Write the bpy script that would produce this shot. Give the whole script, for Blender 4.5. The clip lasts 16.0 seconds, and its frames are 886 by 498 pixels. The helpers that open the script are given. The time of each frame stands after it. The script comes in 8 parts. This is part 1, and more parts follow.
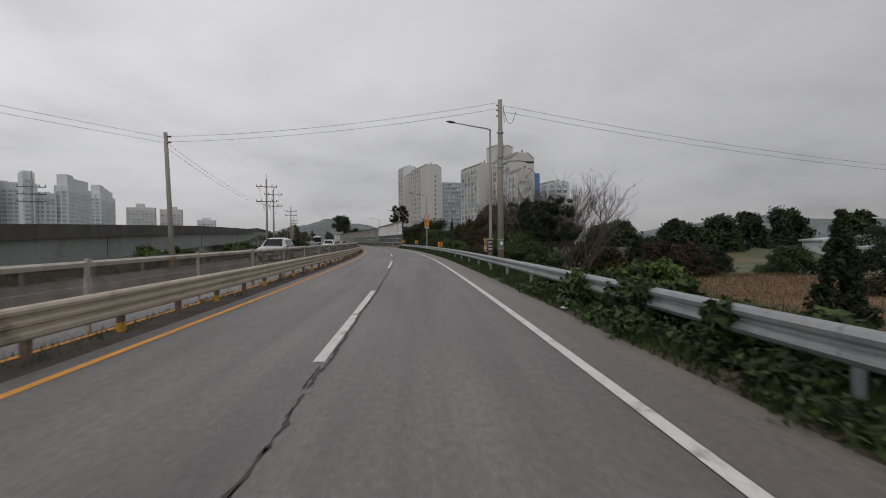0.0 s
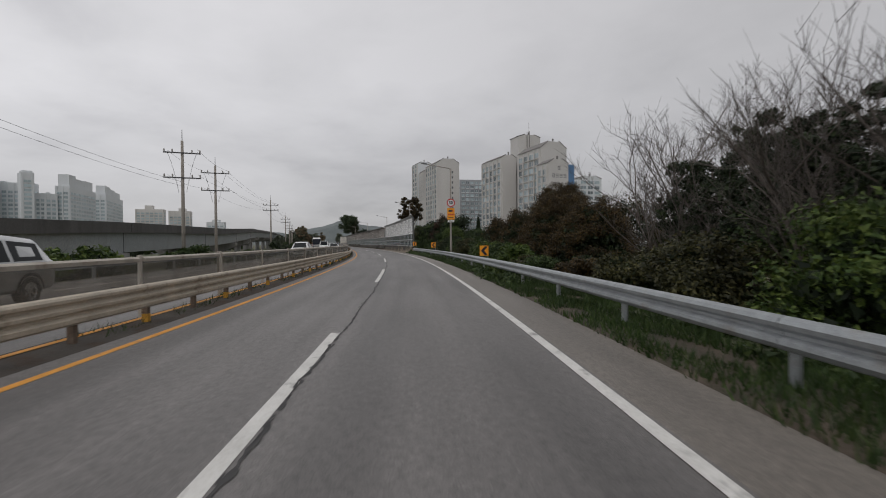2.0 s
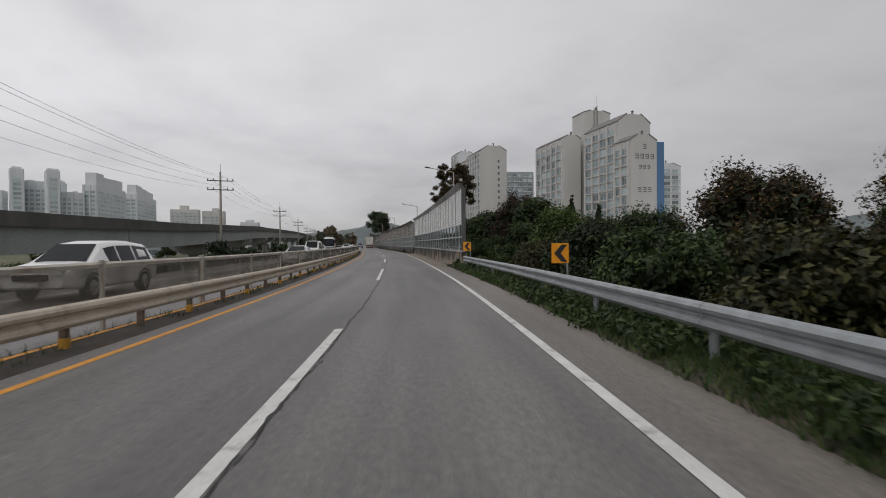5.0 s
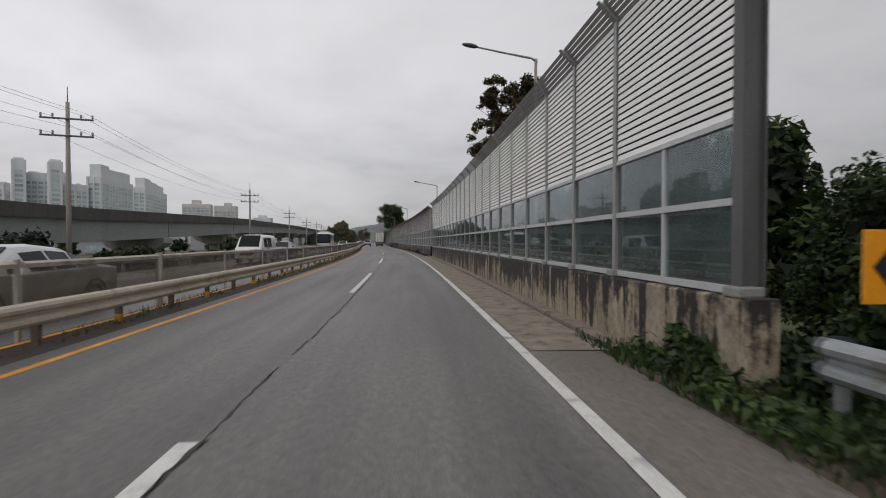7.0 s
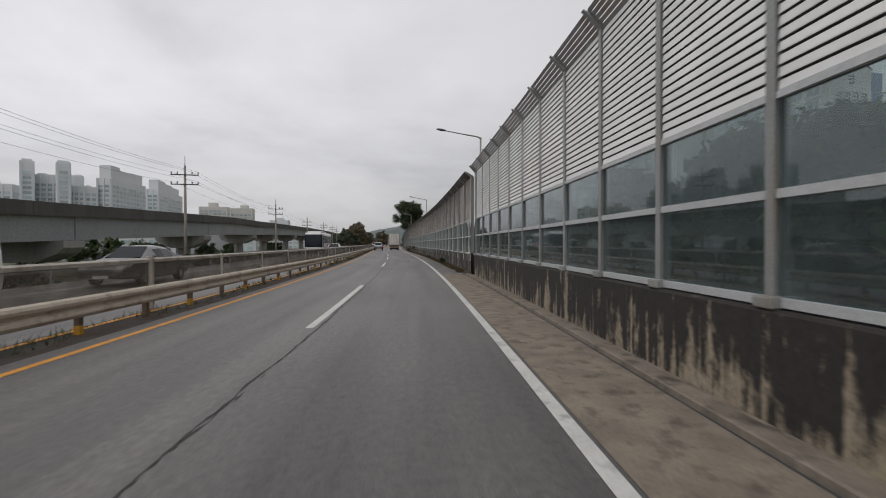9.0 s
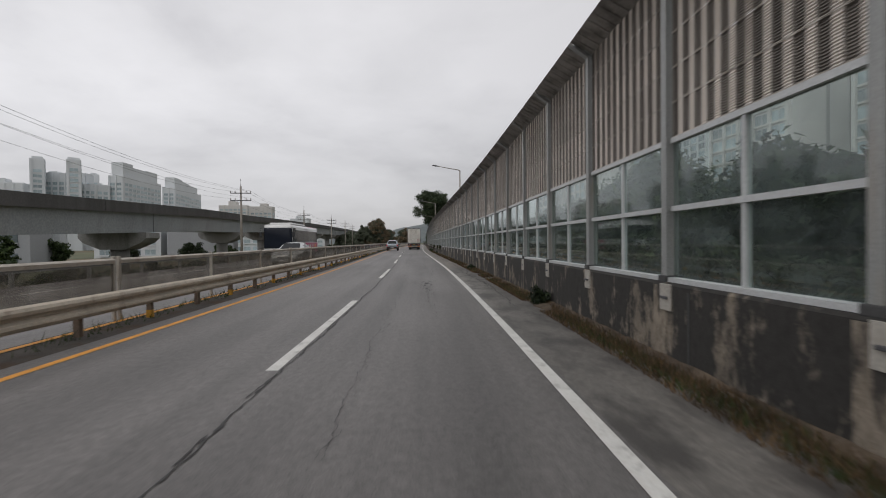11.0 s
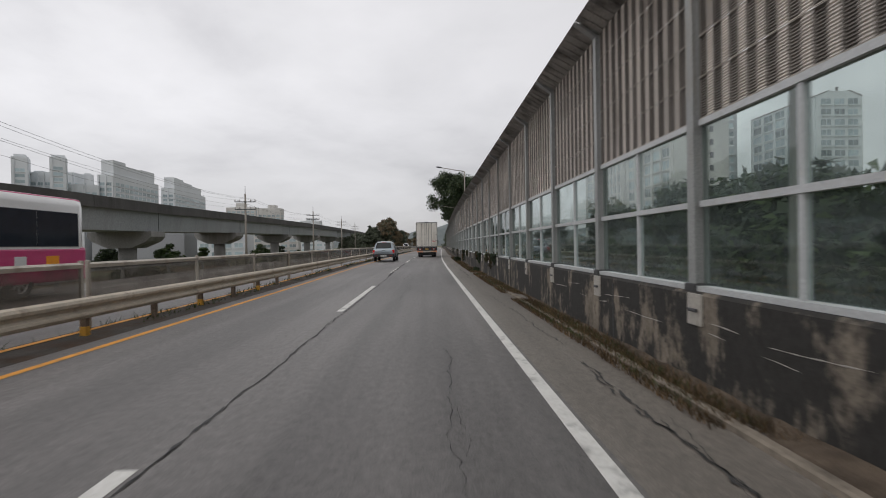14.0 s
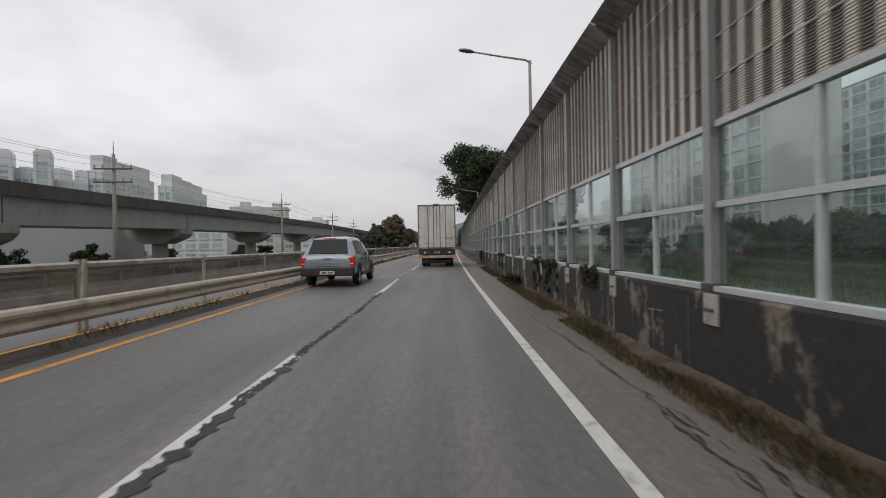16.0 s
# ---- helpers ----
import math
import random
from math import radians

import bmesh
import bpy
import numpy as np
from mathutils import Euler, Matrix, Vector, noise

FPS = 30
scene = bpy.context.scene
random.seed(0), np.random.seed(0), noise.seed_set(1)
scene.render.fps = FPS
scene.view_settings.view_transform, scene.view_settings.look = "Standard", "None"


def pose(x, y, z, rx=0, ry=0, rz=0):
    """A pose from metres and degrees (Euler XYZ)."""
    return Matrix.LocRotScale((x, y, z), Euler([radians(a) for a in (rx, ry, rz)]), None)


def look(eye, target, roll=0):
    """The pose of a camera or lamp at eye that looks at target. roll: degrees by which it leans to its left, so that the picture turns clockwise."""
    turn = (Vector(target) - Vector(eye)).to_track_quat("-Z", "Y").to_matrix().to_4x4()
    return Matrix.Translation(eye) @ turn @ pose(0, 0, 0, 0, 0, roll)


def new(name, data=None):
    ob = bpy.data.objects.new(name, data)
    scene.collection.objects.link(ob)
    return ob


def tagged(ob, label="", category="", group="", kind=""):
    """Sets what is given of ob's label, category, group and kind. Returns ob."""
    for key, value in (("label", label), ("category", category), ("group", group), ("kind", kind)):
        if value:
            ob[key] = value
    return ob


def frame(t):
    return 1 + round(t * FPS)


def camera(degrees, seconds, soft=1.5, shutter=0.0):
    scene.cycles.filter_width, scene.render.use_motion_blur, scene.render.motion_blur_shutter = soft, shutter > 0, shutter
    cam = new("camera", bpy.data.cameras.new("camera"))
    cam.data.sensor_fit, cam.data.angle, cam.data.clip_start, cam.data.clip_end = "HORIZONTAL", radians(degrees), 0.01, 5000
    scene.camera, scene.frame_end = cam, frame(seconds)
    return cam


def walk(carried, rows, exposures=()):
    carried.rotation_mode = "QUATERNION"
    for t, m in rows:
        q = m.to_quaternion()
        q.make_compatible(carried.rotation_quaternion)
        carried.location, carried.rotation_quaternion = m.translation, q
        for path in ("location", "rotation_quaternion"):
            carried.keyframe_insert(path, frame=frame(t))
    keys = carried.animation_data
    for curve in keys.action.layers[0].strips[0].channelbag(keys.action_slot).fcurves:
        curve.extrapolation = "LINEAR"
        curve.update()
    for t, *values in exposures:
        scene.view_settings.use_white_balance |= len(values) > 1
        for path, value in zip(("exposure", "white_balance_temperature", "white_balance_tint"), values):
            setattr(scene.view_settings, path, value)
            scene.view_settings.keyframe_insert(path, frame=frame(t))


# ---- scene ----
cam = camera(84.7, 16.0, soft=1.0, shutter=0.12)
PATH = [
    (0.0, 0.00, 0.00, 1.531, -6.03, -1.05, 0.41),
    (0.5, 0.35, 7.18, 1.536, -5.35, -0.93, 0.38),
    (1.0, 0.67, 14.10, 1.534, -4.76, -0.90, 0.37),
    (1.5, 0.96, 20.74, 1.526, -4.56, -0.87, 0.41),
    (2.0, 1.20, 27.33, 1.524, -4.26, -0.79, 0.50),
    (2.5, 1.34, 33.82, 1.531, -3.34, -0.68, 0.47),
    (3.0, 1.46, 40.20, 1.533, -2.64, -0.59, 0.38),
    (3.5, 1.47, 46.61, 1.536, -1.91, -0.58, 0.33),
    (4.0, 1.39, 52.90, 1.532, -1.12, -0.61, 0.40),
    (4.5, 1.22, 59.24, 1.529, -0.38, -0.60, 0.47),
    (5.0, 0.92, 65.89, 1.529, 0.20, -0.63, 0.44),
    (5.5, 0.56, 72.64, 1.530, 0.77, -0.68, 0.29),
    (6.0, 0.13, 79.35, 1.532, 1.35, -0.74, 0.05),
    (6.5, -0.30, 85.90, 1.534, 1.70, -0.83, -0.12),
    (7.0, -0.82, 92.16, 1.532, 2.21, -0.90, -0.05),
    (7.5, -1.43, 98.45, 1.530, 2.72, -0.85, -0.10),
    (8.0, -2.00, 104.86, 1.529, 3.28, -0.78, -0.11),
    (8.5, -2.67, 111.20, 1.530, 3.94, -0.68, 0.00),
    (9.0, -3.43, 117.54, 1.531, 4.68, -0.60, 0.17),
    (9.5, -4.31, 124.08, 1.531, 5.40, -0.58, 0.35),
    (10.0, -5.28, 130.85, 1.530, 6.14, -0.65, 0.44),
    (10.5, -6.32, 137.66, 1.530, 6.87, -0.74, 0.49),
    (11.0, -7.40, 144.44, 1.530, 7.56, -0.82, 0.56),
    (11.5, -8.49, 150.96, 1.527, 8.10, -0.83, 0.76),
    (12.0, -9.51, 157.26, 1.525, 8.46, -0.74, 0.99),
    (12.5, -10.56, 163.56, 1.526, 8.79, -0.63, 1.19),
    (13.0, -11.70, 170.01, 1.538, 9.11, -0.62, 1.22),
    (13.5, -12.94, 176.38, 1.537, 9.37, -0.62, 1.18),
    (14.0, -14.17, 182.70, 1.535, 9.67, -0.49, 0.99),
    (14.5, -15.39, 188.98, 1.530, 10.02, -0.53, 0.90),
    (15.0, -16.65, 195.31, 1.527, 10.36, -0.57, 1.00),
    (15.5, -17.98, 201.78, 1.533, 10.71, -0.52, 1.12),
    (16.0, -19.35, 208.35, 1.544, 10.99, -0.46, 1.09),
]
walk(cam, [(t, pose(x, y, z, 90 + pitch, roll, yaw)) for t, x, y, z, yaw, pitch, roll in PATH],
     exposures=[(0, -0.06), (4, -0.02), (7, 0.05), (9, 0.08), (11.5, 0.11), (13.2, 0.18), (16, 0.21)])

# ---- world and light ----
world = bpy.data.worlds.new("overcast_sky")
scene.world = world
world.use_nodes = True
wn, wl = world.node_tree.nodes, world.node_tree.links
wn.clear()


def wnode(kind, **props):
    n = wn.new(kind)
    for k, v in props.items():
        n.inputs[k].default_value = v
    return n


sky = wn.new("ShaderNodeTexSky")
sky.sky_type, sky.sun_disc = "NISHITA", False
sky.sun_elevation, sky.sun_rotation = radians(48), radians(200)
coord = wn.new("ShaderNodeTexCoord")
sep = wn.new("ShaderNodeSeparateXYZ")
wl.new(coord.outputs["Generated"], sep.inputs[0])
lift = wn.new("ShaderNodeMath")
lift.operation = "ADD"
lift.inputs[1].default_value = 0.22
absz = wn.new("ShaderNodeMath")
absz.operation = "ABSOLUTE"
wl.new(sep.outputs["Z"], absz.inputs[0])
wl.new(absz.outputs[0], lift.inputs[0])
flat = wn.new("ShaderNodeVectorMath")
flat.operation = "DIVIDE"
comb = wn.new("ShaderNodeCombineXYZ")
for k in ("X", "Y", "Z"):
    wl.new(lift.outputs[0], comb.inputs[k])
wl.new(coord.outputs["Generated"], flat.inputs[0])
wl.new(comb.outputs[0], flat.inputs[1])
cloud_a = wnode("ShaderNodeTexNoise", Scale=0.9, Detail=6.0, Roughness=0.5, Distortion=0.4)
cloud_b = wnode("ShaderNodeTexNoise", Scale=2.6, Detail=8.0, Roughness=0.55, Distortion=0.2)
wl.new(flat.outputs[0], cloud_a.inputs["Vector"])
wl.new(flat.outputs[0], cloud_b.inputs["Vector"])
mixn = wn.new("ShaderNodeMath")
mixn.operation = "MULTIPLY_ADD"
mixn.inputs[1].default_value = 0.4
wl.new(cloud_b.outputs["Fac"], mixn.inputs[0])
wl.new(cloud_a.outputs["Fac"], mixn.inputs[2])
ramp = wn.new("ShaderNodeValToRGB")
ramp.color_ramp.elements[0].position, ramp.color_ramp.elements[0].color = 0.48, (0.560, 0.552, 0.572, 1)
ramp.color_ramp.elements[1].position, ramp.color_ramp.elements[1].color = 0.88, (0.78, 0.77, 0.79, 1)
mid = ramp.color_ramp.elements.new(0.68)
mid.color = (0.695, 0.687, 0.705, 1)
wl.new(mixn.outputs[0], ramp.inputs[0])
grey = wn.new("ShaderNodeMixRGB")
grey.inputs[0].default_value = 0.06
wl.new(ramp.outputs[0], grey.inputs[1])
tone = wn.new("ShaderNodeMixRGB")
tone.blend_type = "MULTIPLY"
tone.inputs[0].default_value = 1.0
tone.inputs[2].default_value = (0.1, 0.1, 0.1, 1)
wl.new(sky.outputs[0], tone.inputs[1])
wl.new(tone.outputs[0], grey.inputs[2])
side = wn.new("ShaderNodeMapRange")
side.inputs["From Min"].default_value, side.inputs["From Max"].default_value = -0.7, 0.85
side.inputs["To Min"].default_value, side.inputs["To Max"].default_value = 1.03, 0.61
wl.new(sep.outputs["X"], side.inputs["Value"])
low = wn.new("ShaderNodeMapRange")
low.inputs["From Min"].default_value, low.inputs["From Max"].default_value = 0.0, 0.24
low.inputs["To Min"].default_value, low.inputs["To Max"].default_value = 0.72, 1.06
wl.new(absz.outputs[0], low.inputs["Value"])
both = wn.new("ShaderNodeMath")
both.operation = "MULTIPLY"
wl.new(side.outputs[0], both.inputs[0])
wl.new(low.outputs[0], both.inputs[1])
bank = wn.new("ShaderNodeVectorMath")
bank.operation = "SCALE"
wl.new(grey.outputs[0], bank.inputs[0])
wl.new(both.outputs[0], bank.inputs["Scale"])
bg = wn.new("ShaderNodeBackground")
bg.inputs["Strength"].default_value = 1.0
wout = wn.new("ShaderNodeOutputWorld")
wl.new(bank.outputs[0], bg.inputs["Color"])
wl.new(bg.outputs[0], wout.inputs[0])

sun_data = bpy.data.lights.new("sun", "SUN")
sun_data.energy, sun_data.angle, sun_data.color = 0.6, radians(40), (1.0, 0.97, 0.93)
sun = new("sun", sun_data)
sun.matrix_world = look((0, 0, 60), (14, 40, 0))


# ---- materials ----
def material(name, base, rough=0.8, metal=0.0, vary=0.15, scale=3.0, fine=40.0, bump=0.15, spec=0.5, dist=0.01, tint=None, streak=0.0, stain=None, rand=0.0, coat=0.0):
    """Principled surface with colour variation at two scales and fine relief, in world metres."""
    m = bpy.data.materials.new(name)
    m.use_nodes = True
    nodes, links = m.node_tree.nodes, m.node_tree.links
    bsdf = nodes["Principled BSDF"]
    bsdf.inputs["Roughness"].default_value = rough
    bsdf.inputs["Metallic"].default_value = metal
    bsdf.inputs["Specular IOR Level"].default_value = spec
    bsdf.inputs["Coat Weight"].default_value = coat
    geo = nodes.new("ShaderNodeNewGeometry")
    mapping = nodes.new("ShaderNodeMapping")
    mapping.inputs["Scale"].default_value = (1, 1, 1 - streak)
    links.new(geo.outputs["Position"], mapping.inputs["Vector"])
    big = nodes.new("ShaderNodeTexNoise")
    big.inputs["Scale"].default_value, big.inputs["Detail"].default_value = scale, 5.0
    small = nodes.new("ShaderNodeTexNoise")
    small.inputs["Scale"].default_value, small.inputs["Detail"].default_value = fine, 3.0
    links.new(mapping.outputs[0], big.inputs["Vector"])
    links.new(geo.outputs["Position"], small.inputs["Vector"])
    cr = nodes.new("ShaderNodeValToRGB")
    cr.color_ramp.elements[0].position, cr.color_ramp.elements[1].position = 0.3, 0.7
    dark = tint if tint else tuple(c * (1 - vary) for c in base)
    cr.color_ramp.elements[0].color = (*dark, 1)
    cr.color_ramp.elements[1].color = (*[min(1, c * (1 + vary)) for c in base], 1)
    links.new(big.outputs["Fac"], cr.inputs[0])
    last = cr.outputs[0]
    if stain:
        colour, low, high, sscale = stain
        sn = nodes.new("ShaderNodeTexNoise")
        sn.inputs["Scale"].default_value, sn.inputs["Detail"].default_value, sn.inputs["Roughness"].default_value = sscale, 7.0, 0.6
        links.new(mapping.outputs[0], sn.inputs["Vector"])
        sr = nodes.new("ShaderNodeValToRGB")
        sr.color_ramp.elements[0].position, sr.color_ramp.elements[1].position = low, high
        links.new(sn.outputs["Fac"], sr.inputs[0])
        mx = nodes.new("ShaderNodeMixRGB")
        links.new(sr.outputs[0], mx.inputs[0])
        links.new(last, mx.inputs[1])
        mx.inputs[2].default_value = (*colour, 1)
        last = mx.outputs[0]
    grain = nodes.new("ShaderNodeMixRGB")
    grain.blend_type = "OVERLAY"
    grain.inputs[0].default_value = 0.35
    links.new(last, grain.inputs[1])
    links.new(small.outputs["Fac"], grain.inputs[2])
    last = grain.outputs[0]
    if rand:
        info = nodes.new("ShaderNodeObjectInfo")
        isl = nodes.new("ShaderNodeMapRange")
        isl.inputs["To Min"].default_value, isl.inputs["To Max"].default_value = 1 - rand, 1 + rand
        links.new(info.outputs["Random"], isl.inputs["Value"])
        hsv = nodes.new("ShaderNodeHueSaturation")
        links.new(isl.outputs[0], hsv.inputs["Value"])
        links.new(last, hsv.inputs["Color"])
        last = hsv.outputs[0]
    links.new(last, bsdf.inputs["Base Color"])
    if bump:
        b = nodes.new("ShaderNodeBump")
        b.inputs["Strength"].default_value, b.inputs["Distance"].default_value = bump, dist
        links.new(small.outputs["Fac"], b.inputs["Height"])
        links.new(b.outputs[0], bsdf.inputs["Normal"])
    return m


def leaf_material(name, base, other, rough=0.6):
    """Leaves: each leaf its own shade between two colours, a little light through them."""
    m = bpy.data.materials.new(name)
    m.use_nodes = True
    nodes, links = m.node_tree.nodes, m.node_tree.links
    bsdf = nodes["Principled BSDF"]
    geo = nodes.new("ShaderNodeNewGeometry")
    cr = nodes.new("ShaderNodeValToRGB")
    cr.color_ramp.elements[0].color, cr.color_ramp.elements[1].color = (*base, 1), (*other, 1)
    cr.color_ramp.elements[0].position = 0.4
    links.new(geo.outputs["Random Per Island"], cr.inputs[0])
    big = nodes.new("ShaderNodeTexNoise")
    big.inputs["Scale"].default_value, big.inputs["Detail"].default_value = 0.7, 3.0
    links.new(geo.outputs["Position"], big.inputs["Vector"])
    hsv = nodes.new("ShaderNodeHueSaturation")
    rng = nodes.new("ShaderNodeMapRange")
    rng.inputs["From Min"].default_value, rng.inputs["From Max"].default_value = 0.3, 0.7
    rng.inputs["To Min"].default_value, rng.inputs["To Max"].default_value = 0.65, 1.35
    links.new(big.outputs["Fac"], rng.inputs["Value"])
    links.new(rng.outputs[0], hsv.inputs["Value"])
    links.new(cr.outputs[0], hsv.inputs["Color"])
    links.new(hsv.outputs[0], bsdf.inputs["Base Color"])
    bsdf.inputs["Roughness"].default_value = rough
    bsdf.inputs["Specular IOR Level"].default_value = 0.3
    tr = nodes.new("ShaderNodeBsdfTranslucent")
    links.new(hsv.outputs[0], tr.inputs["Color"])
    mix = nodes.new("ShaderNodeMixShader")
    mix.inputs[0].default_value = 0.15
    links.new(bsdf.outputs[0], mix.inputs[1])
    links.new(tr.outputs[0], mix.inputs[2])
    links.new(mix.outputs[0], nodes["Material Output"].inputs["Surface"])
    return m


def pane_material(name, tint, gloss_rough=0.02, mirror=0.75, facing=0.045):
    """Clear tinted sheet: transparent with Fresnel reflections."""
    m = bpy.data.materials.new(name)
    m.use_nodes = True
    nodes, links = m.node_tree.nodes, m.node_tree.links
    nodes.remove(nodes["Principled BSDF"])
    tr = nodes.new("ShaderNodeBsdfTransparent")
    tr.inputs[0].default_value = (*tint, 1)
    gl = nodes.new("ShaderNodeBsdfGlossy")
    gl.inputs["Roughness"].default_value = gloss_rough
    gl.inputs["Color"].default_value = (0.8, 0.83, 0.85, 1)
    lw = nodes.new("ShaderNodeLayerWeight")
    lw.inputs["Blend"].default_value = 0.5
    pw = nodes.new("ShaderNodeMath")
    pw.operation = "POWER"
    pw.inputs[1].default_value = 4.5
    links.new(lw.outputs["Facing"], pw.inputs[0])
    fr = nodes.new("ShaderNodeMath")
    fr.operation = "MULTIPLY_ADD"
    fr.inputs[1].default_value, fr.inputs[2].default_value = mirror, facing
    links.new(pw.outputs[0], fr.inputs[0])
    mix = nodes.new("ShaderNodeMixShader")
    links.new(fr.outputs[0], mix.inputs[0])
    links.new(tr.outputs[0], mix.inputs[1])
    links.new(gl.outputs[0], mix.inputs[2])
    links.new(mix.outputs[0], nodes["Material Output"].inputs["Surface"])
    return m


def asphalt_material(name, base, worn, stain=None):
    """Asphalt in road coordinates (u across, v along): grain, wheel-track polish, long patches and stains."""
    m = bpy.data.materials.new(name)
    m.use_nodes = True
    nodes, links = m.node_tree.nodes, m.node_tree.links
    bsdf = nodes["Principled BSDF"]
    uv = nodes.new("ShaderNodeUVMap")
    uv.uv_map = "road"

    def noise_of(sx, sy, scale, detail, rough=0.5):
        mp = nodes.new("ShaderNodeMapping")
        mp.inputs["Scale"].default_value = (sx, sy, 1)
        links.new(uv.outputs[0], mp.inputs["Vector"])
        n = nodes.new("ShaderNodeTexNoise")
        n.inputs["Scale"].default_value, n.inputs["Detail"].default_value, n.inputs["Roughness"].default_value = scale, detail, rough
        links.new(mp.outputs[0], n.inputs["Vector"])
        return n

    grain = noise_of(1, 1, 70.0, 4.0, 0.75)
    mottle = noise_of(1, 0.6, 14.0, 6.0, 0.75)
    tracks = noise_of(1.0, 0.03, 1.6, 3.0)
    patches = noise_of(0.5, 0.12, 0.8, 6.0, 0.6)
    cr = nodes.new("ShaderNodeValToRGB")
    cr.color_ramp.elements[0].position, cr.color_ramp.elements[1].position = 0.32, 0.68
    cr.color_ramp.elements[0].color, cr.color_ramp.elements[1].color = (*base, 1), (*worn, 1)
    links.new(tracks.outputs["Fac"], cr.inputs[0])

    def over(first, second, amount):
        n = nodes.new("ShaderNodeMixRGB")
        n.blend_type = "OVERLAY"
        n.inputs[0].default_value = amount
        links.new(first, n.inputs[1])
        links.new(second, n.inputs[2])
        return n.outputs[0]

    def stretched(node, low, high):
        n = nodes.new("ShaderNodeMapRange")
        n.inputs["From Min"].default_value, n.inputs["From Max"].default_value = low, high
        links.new(node.outputs["Fac"], n.inputs["Value"])
        return n.outputs[0]

    tone = over(cr.outputs[0], stretched(patches, 0.25, 0.75), 0.32)
    tone = over(tone, stretched(mottle, 0.25, 0.75), 0.42)
    tone = over(tone, stretched(grain, 0.2, 0.8), 0.75)
    if stain:
        blot = noise_of(1.3, 0.55, 1.5, 7.0, 0.65)
        mx = nodes.new("ShaderNodeMixRGB")
        links.new(stretched(blot, 0.44, 0.62), mx.inputs[0])
        links.new(tone, mx.inputs[1])
        mx.inputs[2].default_value = (*stain, 1)
        tone = mx.outputs[0]
    links.new(tone, bsdf.inputs["Base Color"])
    bsdf.inputs["Roughness"].default_value = 0.56
    bsdf.inputs["Specular IOR Level"].default_value = 0.55
    b = nodes.new("ShaderNodeBump")
    b.inputs["Strength"].default_value, b.inputs["Distance"].default_value = 0.5, 0.008
    links.new(grain.outputs["Fac"], b.inputs["Height"])
    links.new(b.outputs[0], bsdf.inputs["Normal"])
    return m


def lamp_material(name, colour, strength):
    m = material(name, colour, 0.25, vary=0.05, bump=0.0)
    bsdf = m.node_tree.nodes["Principled BSDF"]
    bsdf.inputs["Emission Color"].default_value = (*colour, 1)
    bsdf.inputs["Emission Strength"].default_value = strength
    return m


M_ASPHALT = asphalt_material("asphalt", (0.102, 0.096, 0.092), (0.156, 0.146, 0.140))
M_SHOULDER = asphalt_material("shoulder_asphalt", (0.125, 0.11, 0.095), (0.18, 0.16, 0.138))
M_SHOULDER_DARK = asphalt_material("stained_shoulder_asphalt", (0.135, 0.126, 0.116), (0.185, 0.17, 0.152), (0.06, 0.054, 0.05))
M_CRACK = material("crack_tar", (0.04, 0.039, 0.038), 0.75, vary=0.3, scale=6)
M_WHITE_PAINT = material("worn_white_paint", (0.62, 0.61, 0.58), 0.7, vary=0.1, scale=2.5, fine=30, stain=((0.25, 0.245, 0.235), 0.56, 0.72, 3.0))
M_YELLOW_PAINT = material("worn_yellow_paint", (0.60, 0.27, 0.035), 0.7, vary=0.15, scale=2, stain=((0.2, 0.15, 0.1), 0.58, 0.75, 2.5))
M_CONCRETE_PAVE = material("concrete_gutter", (0.235, 0.195, 0.152), 0.9, vary=0.22, scale=2.2, fine=30, bump=0.4, stain=((0.12, 0.095, 0.074), 0.52, 0.66, 3.2))
M_KERB_STRIP = material("gutter_kerb_concrete", (0.23, 0.195, 0.155), 0.9, vary=0.25, scale=2.5, fine=30, bump=0.4, stain=((0.085, 0.07, 0.056), 0.52, 0.68, 2.4))
